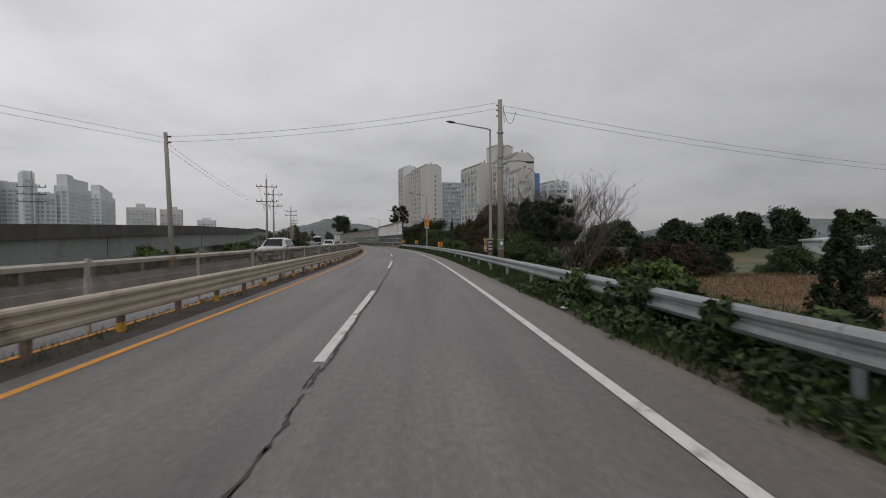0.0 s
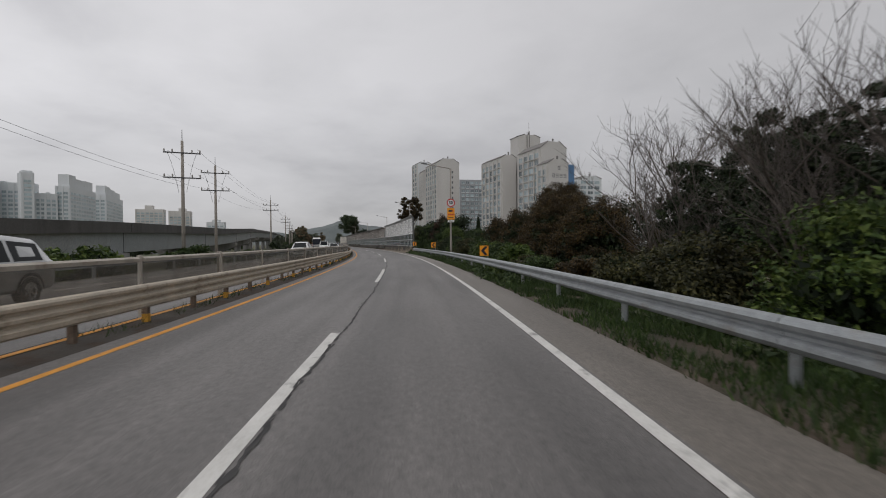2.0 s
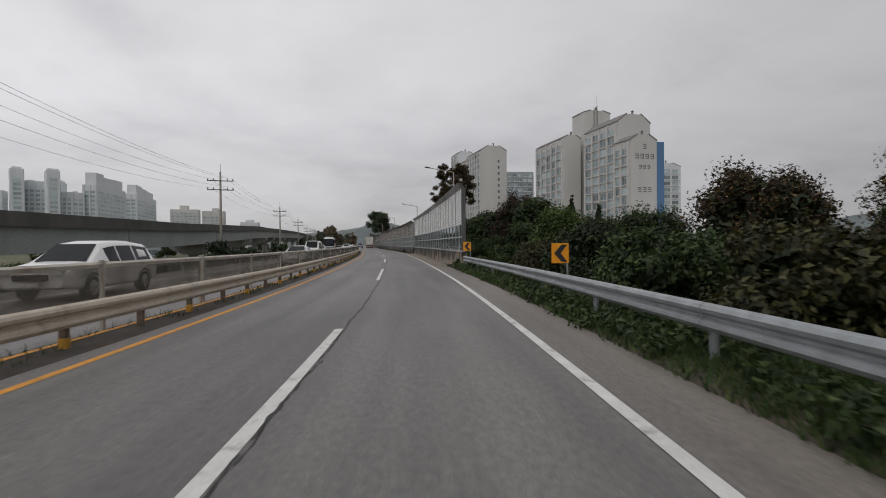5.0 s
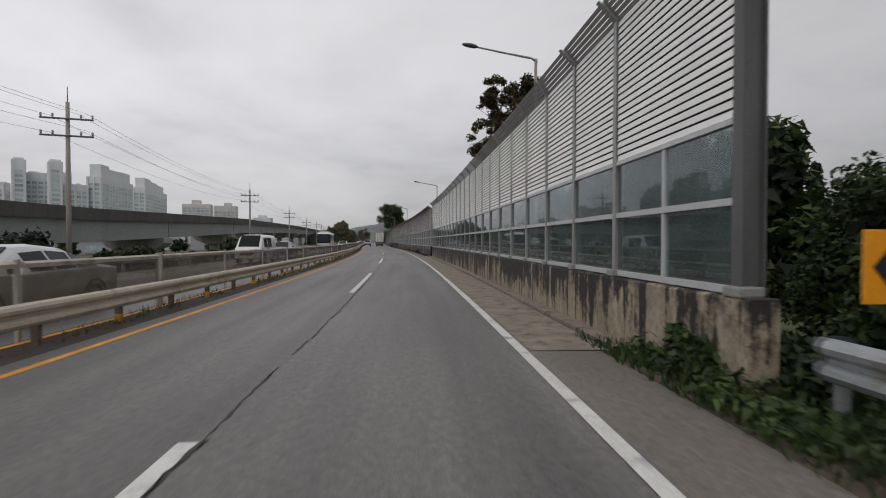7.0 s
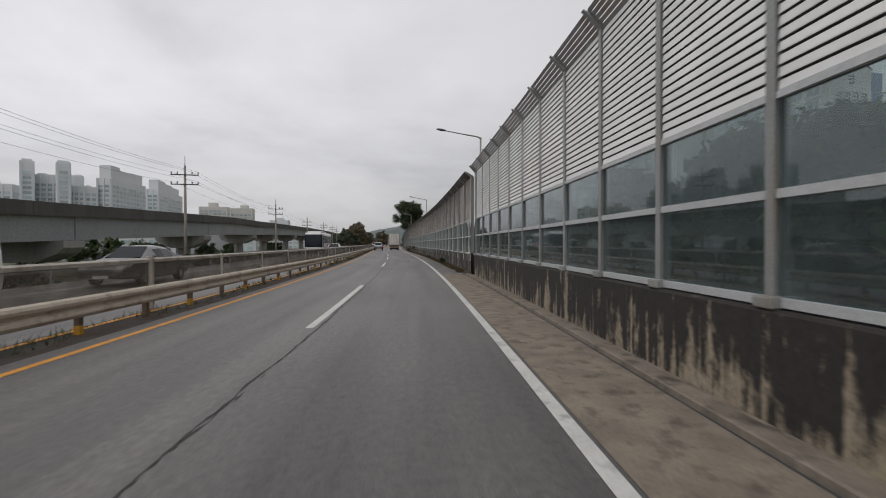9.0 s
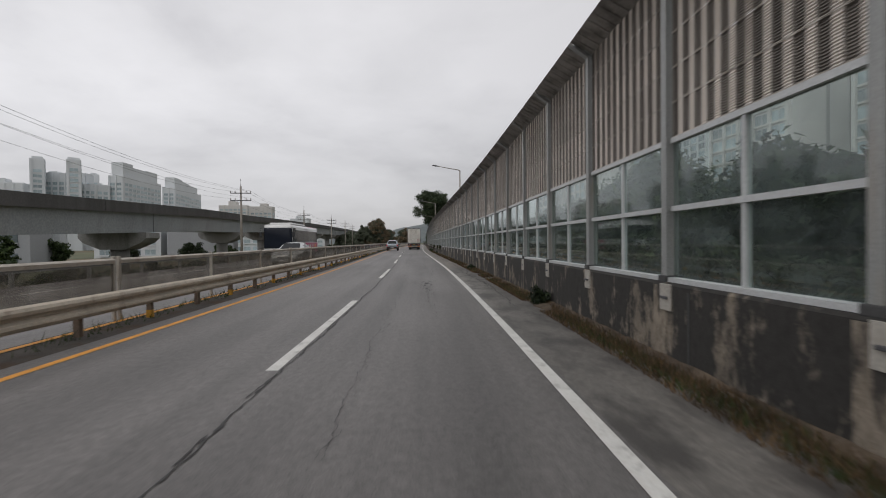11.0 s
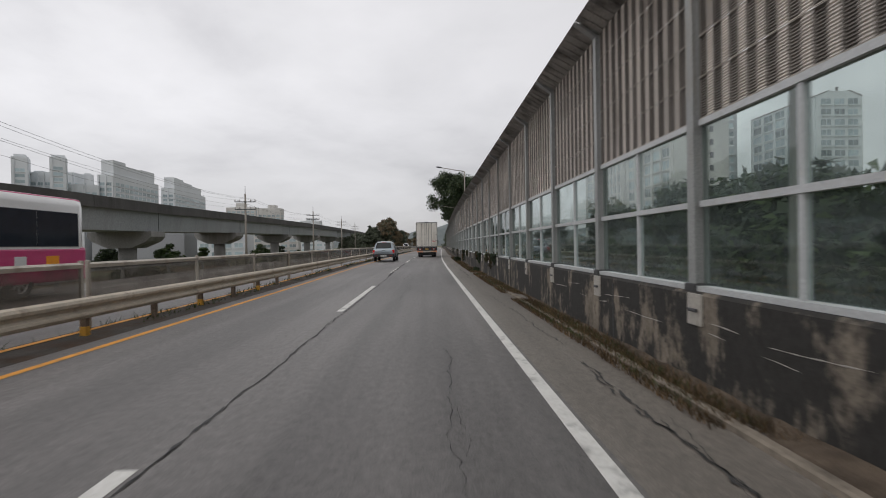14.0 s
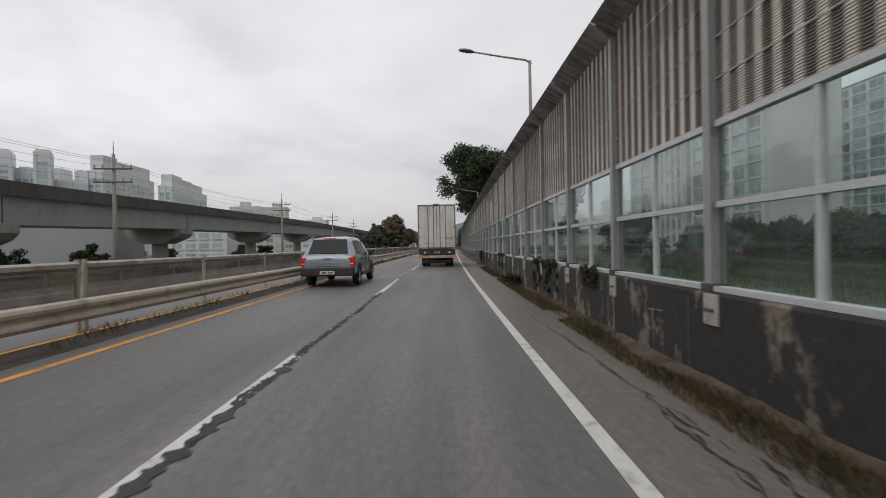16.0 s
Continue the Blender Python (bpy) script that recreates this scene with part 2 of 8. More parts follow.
def sooty_concrete(name, base, soot, shift, slope, pale, lobes=0.62, drips=0.62, along=None):
    """Old concrete: grime that runs down from the coping in drips, pale scraped patches, fine mottling."""
    m = material(name, base, 0.9, vary=0.22, scale=2.2, fine=34, bump=0.35)
    nodes, links = m.node_tree.nodes, m.node_tree.links
    bsdf = nodes["Principled BSDF"]
    colour = bsdf.inputs["Base Color"].links[0].from_socket
    geo = nodes.new("ShaderNodeNewGeometry")

    def noise_of(scale, sz, detail, rough):
        mp = nodes.new("ShaderNodeMapping")
        mp.inputs["Scale"].default_value = (1, 1, sz)
        links.new(geo.outputs["Position"], mp.inputs["Vector"])
        n = nodes.new("ShaderNodeTexNoise")
        n.inputs["Scale"].default_value, n.inputs["Detail"].default_value, n.inputs["Roughness"].default_value = scale, detail, rough
        links.new(mp.outputs[0], n.inputs["Vector"])
        return n.outputs["Fac"]

    def math_of(op, a, c, d=None):
        n = nodes.new("ShaderNodeMath")
        n.operation = op
        for i, v in enumerate((a, c, d)):
            if v is None:
                continue
            if isinstance(v, float):
                n.inputs[i].default_value = v
            else:
                links.new(v, n.inputs[i])
        return n.outputs[0]

    def mask(value, low, high):
        n = nodes.new("ShaderNodeMapRange")
        n.inputs["From Min"].default_value, n.inputs["From Max"].default_value = low, high
        links.new(value, n.inputs["Value"])
        return n.outputs[0]

    def blend(first, tone, fac, kind="MIX"):
        n = nodes.new("ShaderNodeMixRGB")
        n.blend_type = kind
        links.new(fac, n.inputs[0])
        links.new(first, n.inputs[1])
        n.inputs[2].default_value = (*tone, 1)
        return n.outputs[0]

    sep = nodes.new("ShaderNodeSeparateXYZ")
    links.new(geo.outputs["Position"], sep.inputs[0])
    wide = noise_of(1.5, 0.6, 7.0, 0.6)
    drip = noise_of(6.0, 0.05, 5.0, 0.6)
    speck = noise_of(11.0, 0.8, 8.0, 0.75)
    s = math_of("MULTIPLY_ADD", wide, lobes, shift)
    s = math_of("MULTIPLY_ADD", drip, drips, s)
    s = math_of("MULTIPLY_ADD", speck, 0.22, s)
    s = math_of("MULTIPLY_ADD", sep.outputs["Z"], slope, s)
    if along:
        s = math_of("MULTIPLY_ADD", mask(sep.outputs["Y"], along[0], along[1]), along[2], s)
    colour = blend(colour, pale, mask(noise_of(2.6, 0.6, 6.0, 0.6), 0.55, 0.66))
    colour = blend(colour, soot, mask(s, 0.56, 0.64))
    colour = blend(colour, (0.55, 0.53, 0.5), mask(speck, 0.45, 0.7), "MULTIPLY")
    links.new(colour, bsdf.inputs["Base Color"])
    return m


M_WALL_CONC = sooty_concrete("stained_concrete", (0.33, 0.275, 0.20), (0.036, 0.032, 0.028), -0.225, 0.15, (0.42, 0.365, 0.28), along=(98.0, 122.0, 0.09))
M_WALL_CONC2 = sooty_concrete("dark_stained_concrete", (0.20, 0.17, 0.135), (0.033, 0.031, 0.028), -0.055, 0.03, (0.25, 0.21, 0.16), 1.0, 0.2)
M_WALL_PALE = sooty_concrete("scraped_concrete", (0.235, 0.2, 0.158), (0.05, 0.045, 0.04), -0.17, 0.03, (0.30, 0.255, 0.2))
M_PLATE_GREY = material("weathered_anchor_plate", (0.43, 0.405, 0.36), 0.6, 0.1, vary=0.15, scale=5, fine=40, stain=((0.2, 0.17, 0.14), 0.52, 0.7, 5.0))
M_GALV = material("galvanised_steel", (0.355, 0.375, 0.385), 0.5, 0.7, vary=0.15, scale=4, fine=60, bump=0.05, stain=((0.25, 0.235, 0.21), 0.56, 0.72, 2.0))
M_BEIGE = material("beige_painted_steel", (0.46, 0.405, 0.325), 0.6, 0.0, vary=0.12, scale=2, fine=30, bump=0.05, streak=0.5, stain=((0.21, 0.16, 0.115), 0.55, 0.73, 2.2))
M_TAN = material("tan_painted_steel", (0.40, 0.365, 0.315), 0.6, 0.0, vary=0.15, scale=2, fine=30, streak=0.6, stain=((0.2, 0.16, 0.12), 0.52, 0.72, 2.4))
M_RUST = material("rusty_post", (0.16, 0.12, 0.09), 0.8, 0.1, vary=0.3, scale=8, fine=40)
M_ORANGE = material("orange_post_band", (0.52, 0.27, 0.03), 0.6, vary=0.2, scale=8, fine=40)
M_FENCE_PANEL = material("dirty_screen_panel", (0.27, 0.255, 0.235), 0.75, vary=0.2, scale=1.6, fine=35, streak=0.6, stain=((0.14, 0.125, 0.11), 0.5, 0.7, 1.5))
def dirty_sheet(name, tint, film, amount, spread=0.15, gloss=(0.15, 0.75, 0.045)):
    """Clear sheet with a film of dirt on it."""
    m = pane_material(name, tint, *gloss)
    nodes, links = m.node_tree.nodes, m.node_tree.links
    out = nodes["Material Output"]
    first = out.inputs["Surface"].links[0].from_socket
    geo = nodes.new("ShaderNodeNewGeometry")
    n = nodes.new("ShaderNodeTexNoise")
    n.inputs["Scale"].default_value, n.inputs["Detail"].default_value = 1.8, 6.0
    links.new(geo.outputs["Position"], n.inputs["Vector"])
    rng = nodes.new("ShaderNodeMapRange")
    rng.inputs["From Min"].default_value, rng.inputs["From Max"].default_value = 0.3, 0.7
    rng.inputs["To Min"].default_value, rng.inputs["To Max"].default_value = amount - spread, amount + spread
    links.new(n.outputs["Fac"], rng.inputs["Value"])
    d = nodes.new("ShaderNodeBsdfDiffuse")
    d.inputs["Color"].default_value = (*film, 1)
    mix = nodes.new("ShaderNodeMixShader")
    links.new(rng.outputs[0], mix.inputs[0])
    links.new(first, mix.inputs[1])
    links.new(d.outputs[0], mix.inputs[2])
    links.new(mix.outputs[0], out.inputs["Surface"])
    return m


M_SHEET = dirty_sheet("dirty_clear_sheet", (0.8, 0.78, 0.75), (0.22, 0.2, 0.175), 0.30)
M_PANE_HAZY = dirty_sheet("hazy_scratched_pane", (0.75, 0.83, 0.83), (0.30, 0.38, 0.38), 0.20)
M_POST = material("painted_steel_post", (0.31, 0.315, 0.305), 0.5, 0.25, vary=0.1, scale=3, fine=50, streak=0.8, stain=((0.28, 0.23, 0.17), 0.56, 0.75, 2.5))
M_ALU = material("pale_aluminium_slat", (0.87, 0.865, 0.845), 0.5, 0.05, vary=0.06, scale=2, fine=60, bump=0.03, rand=0.05)
# Near-black tone paints the shade in louvre gaps and under slats.
M_SLOT_SHADE = material("slot_shade", (0.055, 0.054, 0.052), 0.8, vary=0.2)
M_HOOD = material("weathered_hood_panel", (0.27, 0.25, 0.23), 0.8, 0.1, vary=0.25, scale=1.5, fine=40, streak=0.7, stain=((0.1, 0.09, 0.08), 0.48, 0.66, 2.0))
M_RAIL_WHITE = material("white_aluminium_rail", (0.52, 0.53, 0.53), 0.45, 0.1, vary=0.06, scale=3, stain=((0.4, 0.38, 0.34), 0.6, 0.8, 2.5))
M_END_POST = material("dark_end_post", (0.12, 0.12, 0.118), 0.6, 0.2, vary=0.2, scale=3, fine=50, streak=0.8)
M_PANEL2 = material("weathered_perforated_panel", (0.66, 0.61, 0.56), 0.75, 0.05, vary=0.15, scale=1.3, fine=60, streak=0.8, stain=((0.32, 0.28, 0.245), 0.52, 0.72, 1.6), rand=0.12)
# Darker tone paints the shade in the recesses between ribs.
M_PANEL2_SHADE = material("panel_recess_shade", (0.21, 0.19, 0.172), 0.8, 0.1, vary=0.3, scale=1.5, fine=60, streak=0.85)
M_LOUVRE = material("weathered_louvre", (0.46, 0.415, 0.36), 0.7, 0.05, vary=0.2, scale=1.3, fine=60, streak=0.8, stain=((0.22, 0.19, 0.165), 0.48, 0.68, 1.4), rand=0.12)
M_SCRAPE = material("pale_scrape", (0.33, 0.31, 0.28), 0.9, vary=0.2, scale=8)
M_PANE = dirty_sheet("tinted_pane", (0.88, 0.94, 0.92), (0.20, 0.24, 0.23), 0.09, 0.06, (0.04, 0.9, 0.07))
M_PANE_DIM = dirty_sheet("grey_tinted_pane", (0.66, 0.74, 0.73), (0.18, 0.22, 0.225), 0.17, 0.07, (0.02, 1.0, 0.10))
M_POLE_CONC = material("concrete_pole", (0.275, 0.25, 0.22), 0.85, vary=0.15, scale=3, fine=50, streak=0.8)
M_DARK_STEEL = material("dark_steel", (0.10, 0.10, 0.105), 0.5, 0.4, vary=0.15)
M_WIRE = material("wire", (0.07, 0.07, 0.075), 0.6, 0.2, vary=0.1, bump=0)
M_PORCELAIN = material("insulator", (0.35, 0.33, 0.31), 0.3, vary=0.1)
M_VIADUCT = material("viaduct_concrete", (0.27, 0.265, 0.255), 0.9, vary=0.18, scale=0.3, fine=6, streak=0.85, stain=((0.13, 0.125, 0.118), 0.5, 0.72, 0.5))
M_GIRDER = material("blue_grey_girder", (0.33, 0.35, 0.36), 0.75, vary=0.08, scale=0.2, fine=5, streak=0.9, bump=0.05, stain=((0.26, 0.27, 0.27), 0.5, 0.75, 0.4))
M_PARAPET = material("weathered_parapet_concrete", (0.09, 0.087, 0.084), 0.9, vary=0.2, scale=0.4, fine=6, streak=0.9, stain=((0.065, 0.062, 0.058), 0.48, 0.7, 0.7))
M_JOINT = material("dark_joint", (0.06, 0.06, 0.06), 0.9)
M_MEDIAN = material("dirty_median_asphalt", (0.06, 0.053, 0.045), 0.95, vary=0.3, scale=1.2, fine=25, bump=0.5, dist=0.02, stain=((0.06, 0.037, 0.022), 0.48, 0.64, 1.6))
M_EARTH = material("verge_earth", (0.08, 0.062, 0.044), 0.95, vary=0.35, scale=2.0, fine=22, bump=0.5, dist=0.04, stain=((0.04, 0.036, 0.022), 0.45, 0.6, 0.7))
M_GROUND = material("far_ground", (0.085, 0.095, 0.05), 0.95, vary=0.35, scale=0.08, fine=1.5, bump=0.4, dist=0.1, stain=((0.17, 0.11, 0.06), 0.5, 0.66, 0.05))
M_LAWN = material("lawn_grass", (0.055, 0.085, 0.026), 0.95, vary=0.35, scale=0.7, fine=18, bump=0.6, dist=0.05, stain=((0.03, 0.045, 0.018), 0.46, 0.6, 0.6))
M_FIELD = material("dry_field", (0.15, 0.092, 0.048), 0.95, vary=0.3, scale=0.6, fine=9, bump=0.5, dist=0.06)
M_DIRT = material("dirt_litter", (0.10, 0.075, 0.053), 0.95, vary=0.45, scale=3, fine=40, bump=0.7, dist=0.03, stain=((0.06, 0.043, 0.03), 0.48, 0.62, 2.2))
M_BARK = material("bark", (0.12, 0.10, 0.085), 0.9, vary=0.3, scale=6, fine=50, bump=0.5)
M_TWIG = material("bare_twig", (0.10, 0.085, 0.075), 0.9, vary=0.2, scale=6)
M_LEAF = leaf_material("green_leaf", (0.024, 0.043, 0.013), (0.072, 0.105, 0.028))
# Dark-leaved plants, and the painted shade inside other crowns.
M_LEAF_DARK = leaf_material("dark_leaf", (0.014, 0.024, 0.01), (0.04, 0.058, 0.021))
M_LEAF_BRIGHT = leaf_material("bright_leaf", (0.038, 0.068, 0.013), (0.115, 0.155, 0.032))
M_LEAF_BROWN = leaf_material("autumn_leaf", (0.024, 0.018, 0.008), (0.12, 0.077, 0.026))
M_LEAF_OLIVE = leaf_material("olive_leaf", (0.026, 0.028, 0.011), (0.09, 0.083, 0.028))
M_LEAF_RED = leaf_material("reddish_leaf", (0.035, 0.018, 0.013), (0.085, 0.042, 0.026))
# Rust tone lightened to carry the haze over far crowns.
M_LEAF_RUST = leaf_material("haze_paled_rusty_crown", (0.14, 0.115, 0.075), (0.22, 0.155, 0.085))
M_LEAF_MID = leaf_material("mid_green_leaf", (0.035, 0.055, 0.028), (0.09, 0.115, 0.055))
# Green leaf tone washed pale as painted haze for distant trees.
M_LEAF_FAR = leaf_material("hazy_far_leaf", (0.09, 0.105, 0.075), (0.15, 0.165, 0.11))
M_GRASS = leaf_material("grass_blade", (0.026, 0.05, 0.013), (0.066, 0.10, 0.026))
M_DRYGRASS = leaf_material("dry_grass_blade", (0.10, 0.062, 0.032), (0.19, 0.12, 0.06))
M_STRAW = leaf_material("dead_weed_blade", (0.06, 0.04, 0.022), (0.22, 0.145, 0.075))
# Distance haze is put into this greyed, slightly blue base colour.
M_HILL = material("hazed_wooded_hill", (0.13, 0.15, 0.15), 0.95, vary=0.2, scale=0.02, fine=0.3, bump=0)
M_APT_CREAM = material("cream_render", (0.56, 0.545, 0.525), 0.85, vary=0.06, scale=0.15, fine=14, bump=0, streak=0.8)
# Pale bluish white: real paint on near slabs, haze tone on far towers.
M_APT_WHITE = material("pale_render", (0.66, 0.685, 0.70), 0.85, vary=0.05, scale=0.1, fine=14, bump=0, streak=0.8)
# Cream lifted in colour to stand for haze on the farthest towers.
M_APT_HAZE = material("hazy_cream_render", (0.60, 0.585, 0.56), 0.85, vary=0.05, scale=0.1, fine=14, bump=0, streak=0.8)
M_APT_BLUE = material("blue_render", (0.10, 0.20, 0.36), 0.8, vary=0.08, scale=0.2, bump=0)
M_APT_GREY = material("grey_render", (0.36, 0.37, 0.385), 0.85, vary=0.06, scale=0.1, bump=0)
M_WINDOW = material("facade_glass", (0.29, 0.35, 0.37), 0.2, 0.0, vary=0.3, scale=0.4, fine=3, bump=0, spec=0.6, rand=0.55)
# Teal glass paled as haze, keeping far facades low in contrast.
M_WINDOW_HAZE_TEAL = material("haze_paled_teal_glass", (0.37, 0.45, 0.475), 0.3, 0.0, vary=0.15, scale=0.2, fine=3, bump=0, spec=0.5, rand=0.25)
M_ROOF = material("roof_dark", (0.2, 0.19, 0.18), 0.8)
M_INK = material("wall_lettering", (0.12, 0.12, 0.13), 0.8)
M_SHED_ROOF = material("pale_metal_roof", (0.5, 0.53, 0.55), 0.5, 0.2, vary=0.08, scale=0.3)
M_SIGN_WHITE = material("sign_white", (0.75, 0.75, 0.74), 0.4, vary=0.03, scale=4)
M_SIGN_RED = material("sign_red", (0.5, 0.035, 0.04), 0.4, vary=0.06, scale=4)
M_SIGN_YELLOW = material("sign_amber", (0.85, 0.33, 0.015), 0.4, vary=0.06, scale=4)
M_SIGN_BLACK = material("sign_black", (0.02, 0.022, 0.03), 0.45, vary=0.1, scale=4)
M_CABINET = material("brown_cabinet", (0.30, 0.18, 0.10), 0.6, vary=0.15, scale=4, fine=40)
M_CABINET_GREEN = material("dark_green_vent_side", (0.022, 0.034, 0.03), 0.6, vary=0.15, scale=4)
M_CABINET_TOP = material("tan_cabinet_roof", (0.42, 0.33, 0.22), 0.6, vary=0.15, scale=4)
M_TRUCK_BOX = material("cream_truck_panel", (0.66, 0.635, 0.58), 0.5, vary=0.05, scale=1.5, fine=20, bump=0.03, streak=0.7, stain=((0.5, 0.46, 0.40), 0.55, 0.75, 1.2))
M_TRUCK_FRAME = material("grey_steel_frame", (0.2, 0.195, 0.185), 0.5, 0.3, vary=0.15)
M_TYRE = material("tyre_rubber", (0.022, 0.022, 0.023), 0.85, vary=0.2, scale=8)
M_BLACK = material("black_plastic", (0.028, 0.029, 0.031), 0.6, vary=0.15, scale=6)
M_RIM = material("alloy_rim", (0.5, 0.51, 0.52), 0.3, 0.8, vary=0.06)
M_CAR_GREY = material("pale_blue_grey_paint", (0.27, 0.315, 0.35), 0.3, 0.25, vary=0.03, scale=1.5, bump=0, coat=0.6)
M_CAR_WHITE = material("white_car_paint", (0.68, 0.68, 0.67), 0.3, vary=0.03, bump=0, coat=0.6)
M_CAR_SILVER = material("silver_car_paint", (0.45, 0.46, 0.46), 0.3, 0.5, vary=0.03, bump=0, coat=0.6)
M_CAR_DARK = material("dark_grey_car_paint", (0.10, 0.10, 0.105), 0.3, 0.4, vary=0.03, bump=0, coat=0.6)
M_PINK = material("pink_bus_paint", (0.52, 0.05, 0.17), 0.35, vary=0.05, bump=0, coat=0.4)
M_CAR_GLASS = material("dark_car_glass", (0.012, 0.015, 0.017), 0.04, vary=0.1, bump=0, spec=0.16)
M_COACH_GLASS = material("dark_blue_coach_glass", (0.016, 0.02, 0.03), 0.06, vary=0.1, bump=0, spec=0.35)
M_TAIL = lamp_material("lit_tail_lamp", (0.42, 0.012, 0.01), 0.22)
M_TAIL_OFF = material("tail_lamp", (0.30, 0.02, 0.02), 0.25, vary=0.1, bump=0)
M_LENS = material("clear_lamp_lens", (0.6, 0.62, 0.63), 0.15, vary=0.05, bump=0)
M_PLATE = material("plate_white", (0.7, 0.7, 0.68), 0.45, vary=0.04, bump=0)
M_PLATE_YELLOW = material("plate_yellow", (0.62, 0.36, 0.04), 0.45, vary=0.04, bump=0)
M_REFLECT_ORANGE = material("orange_reflector", (0.75, 0.2, 0.02), 0.35, vary=0.08, bump=0)


# ---- mesh helpers ----
def obj(name, bm, mat, parent=None, label="", smooth=False):
    me = bpy.data.meshes.new(name)
    bm.to_mesh(me)
    bm.free()
    return link(name, me, mat, parent, label, smooth)


def link(name, me, mat, parent=None, label="", smooth=False):
    if mat and not me.materials:
        me.materials.append(mat)
    if smooth:
        me.polygons.foreach_set("use_smooth", [True] * len(me.polygons))
    ob = new(name, me)
    if parent:
        ob.parent = parent
    if label:
        ob["label"] = label
    return ob


def part(name, bm, mat, parent, label="", smooth=False):
    return obj(name, bm, mat, parent, label, smooth)


def empty(name, m, label, category, group=""):
    ob = new(name)
    ob.matrix_world = m
    return tagged(ob, label, category, group)


def add_box(bm, x0, x1, y0, y1, z0, z1, m=None):
    vs = [bm.verts.new(Vector(p)) for p in ((x0, y0, z0), (x1, y0, z0), (x1, y1, z0), (x0, y1, z0), (x0, y0, z1), (x1, y0, z1), (x1, y1, z1), (x0, y1, z1))]
    for f in ((3, 2, 1, 0), (4, 5, 6, 7), (0, 1, 5, 4), (1, 2, 6, 5), (2, 3, 7, 6), (3, 0, 4, 7)):
        bm.faces.new([vs[i] for i in f])
    if m:
        for v in vs:
            v.co = m @ v.co
    return vs


def box(x0, x1, y0, y1, z0, z1, bevel=0.0, m=None):
    bm = bmesh.new()
    add_box(bm, x0, x1, y0, y1, z0, z1, m)
    if bevel:
        bmesh.ops.bevel(bm, geom=bm.edges[:], offset=bevel, segments=2, affect="EDGES", profile=0.6)
    return bm


def tube(points, radii, sides=8, bm=None, cap=True):
    """A tapered tube through points."""
    bm = bm or bmesh.new()
    pts = [Vector(p) for p in points]
    rings = []
    for i, p in enumerate(pts):
        d = (pts[min(i + 1, len(pts) - 1)] - pts[max(i - 1, 0)]).normalized()
        a = d.orthogonal().normalized() if abs(d.z) < 0.9 else Vector((1, 0, 0))
        a = (a - d * a.dot(d)).normalized()
        b = d.cross(a)
        r = radii[i] if isinstance(radii, (list, tuple)) else radii
        rings.append([bm.verts.new(p + (a * math.cos(2 * math.pi * k / sides) + b * math.sin(2 * math.pi * k / sides)) * r) for k in range(sides)])
    for r0, r1 in zip(rings, rings[1:]):
        for k in range(sides):
            bm.faces.new((r0[k], r0[(k + 1) % sides], r1[(k + 1) % sides], r1[k]))
    if cap:
        bm.faces.new(rings[0][::-1])
        bm.faces.new(rings[-1])
    return bm


def extrude_poly(poly, y0, y1, m=None, bm=None):
    """A closed polygon in x, z pulled from y0 to y1."""
    bm = bm or bmesh.new()
    a = [bm.verts.new((x, y0, z)) for x, z in poly]
    b = [bm.verts.new((x, y1, z)) for x, z in poly]
    n = len(poly)
    for i in range(n):
        bm.faces.new((a[i], a[(i + 1) % n], b[(i + 1) % n], b[i]))
    bm.faces.new(a[::-1])
    bm.faces.new(b)
    if m:
        for v in a + b:
            v.co = m @ v.co
    bmesh.ops.recalc_face_normals(bm, faces=bm.faces[:])
    return bm


# ---- the road's line: the right edge line, x as a function of y ----
KY = (-200, -80, 0, 30, 60, 90, 120, 150, 180, 210, 240, 280, 330, 600, 3000)
KM = (0.14, 0.13, 0.053, 0.023, -0.033, -0.102, -0.129, -0.166, -0.201, -0.199, -0.18, -0.172, -0.176, -0.235, -0.25)
_gy = np.arange(-200.0, 3000.5, 0.5)
_gm = np.interp(_gy, KY, KM)
_gx = np.concatenate([[0.0], np.cumsum((_gm[1:] + _gm[:-1]) * 0.25)])
_gx = _gx - np.interp(0.0, _gy, _gx) + 2.01


def road_x(y):
    return float(np.interp(y, _gy, _gx))


def slope(y):
    return float(np.interp(y, KY, KM))


BY = (-40, 5, 28, 60, 85, 125, 150, 170, 201, 216, 280)
BK = (0.0, 0.0, 0.008, 0.009, 0.0, 0.0, 0.006, 0.013, 0.0145, 0.021, 0.023)


def bank(y, off):
    """The carriageways rise a little to the left of the edge line; the land beyond does not."""
    if off > 0 or off < -30:
        return 0.0
    return float(np.interp(y, BY, BK)) * min(-off, 15.2, (30 + off) * 1.02)


def P(y, off, z=0.0):
    """A point beside the edge line: off metres to the right of it at y."""
    s = slope(y)
    n = 1.0 / math.sqrt(1 + s * s)
    return Vector((road_x(y) + off * n, y - s * off * n, z + bank(y, off)))


def turn(y):
    """Heading of the road at y, in degrees, for pose()."""
    return -math.degrees(math.atan(slope(y)))


def place(y, off, z=0.0, extra=0.0):
    p = P(y, off, z)
    return pose(p.x, p.y, p.z, 0, 0, turn(y) + extra)


def stations(y0, y1, step):
    n = max(1, int(math.ceil((y1 - y0) / step)))
    return [y0 + (y1 - y0) * i / n for i in range(n + 1)]


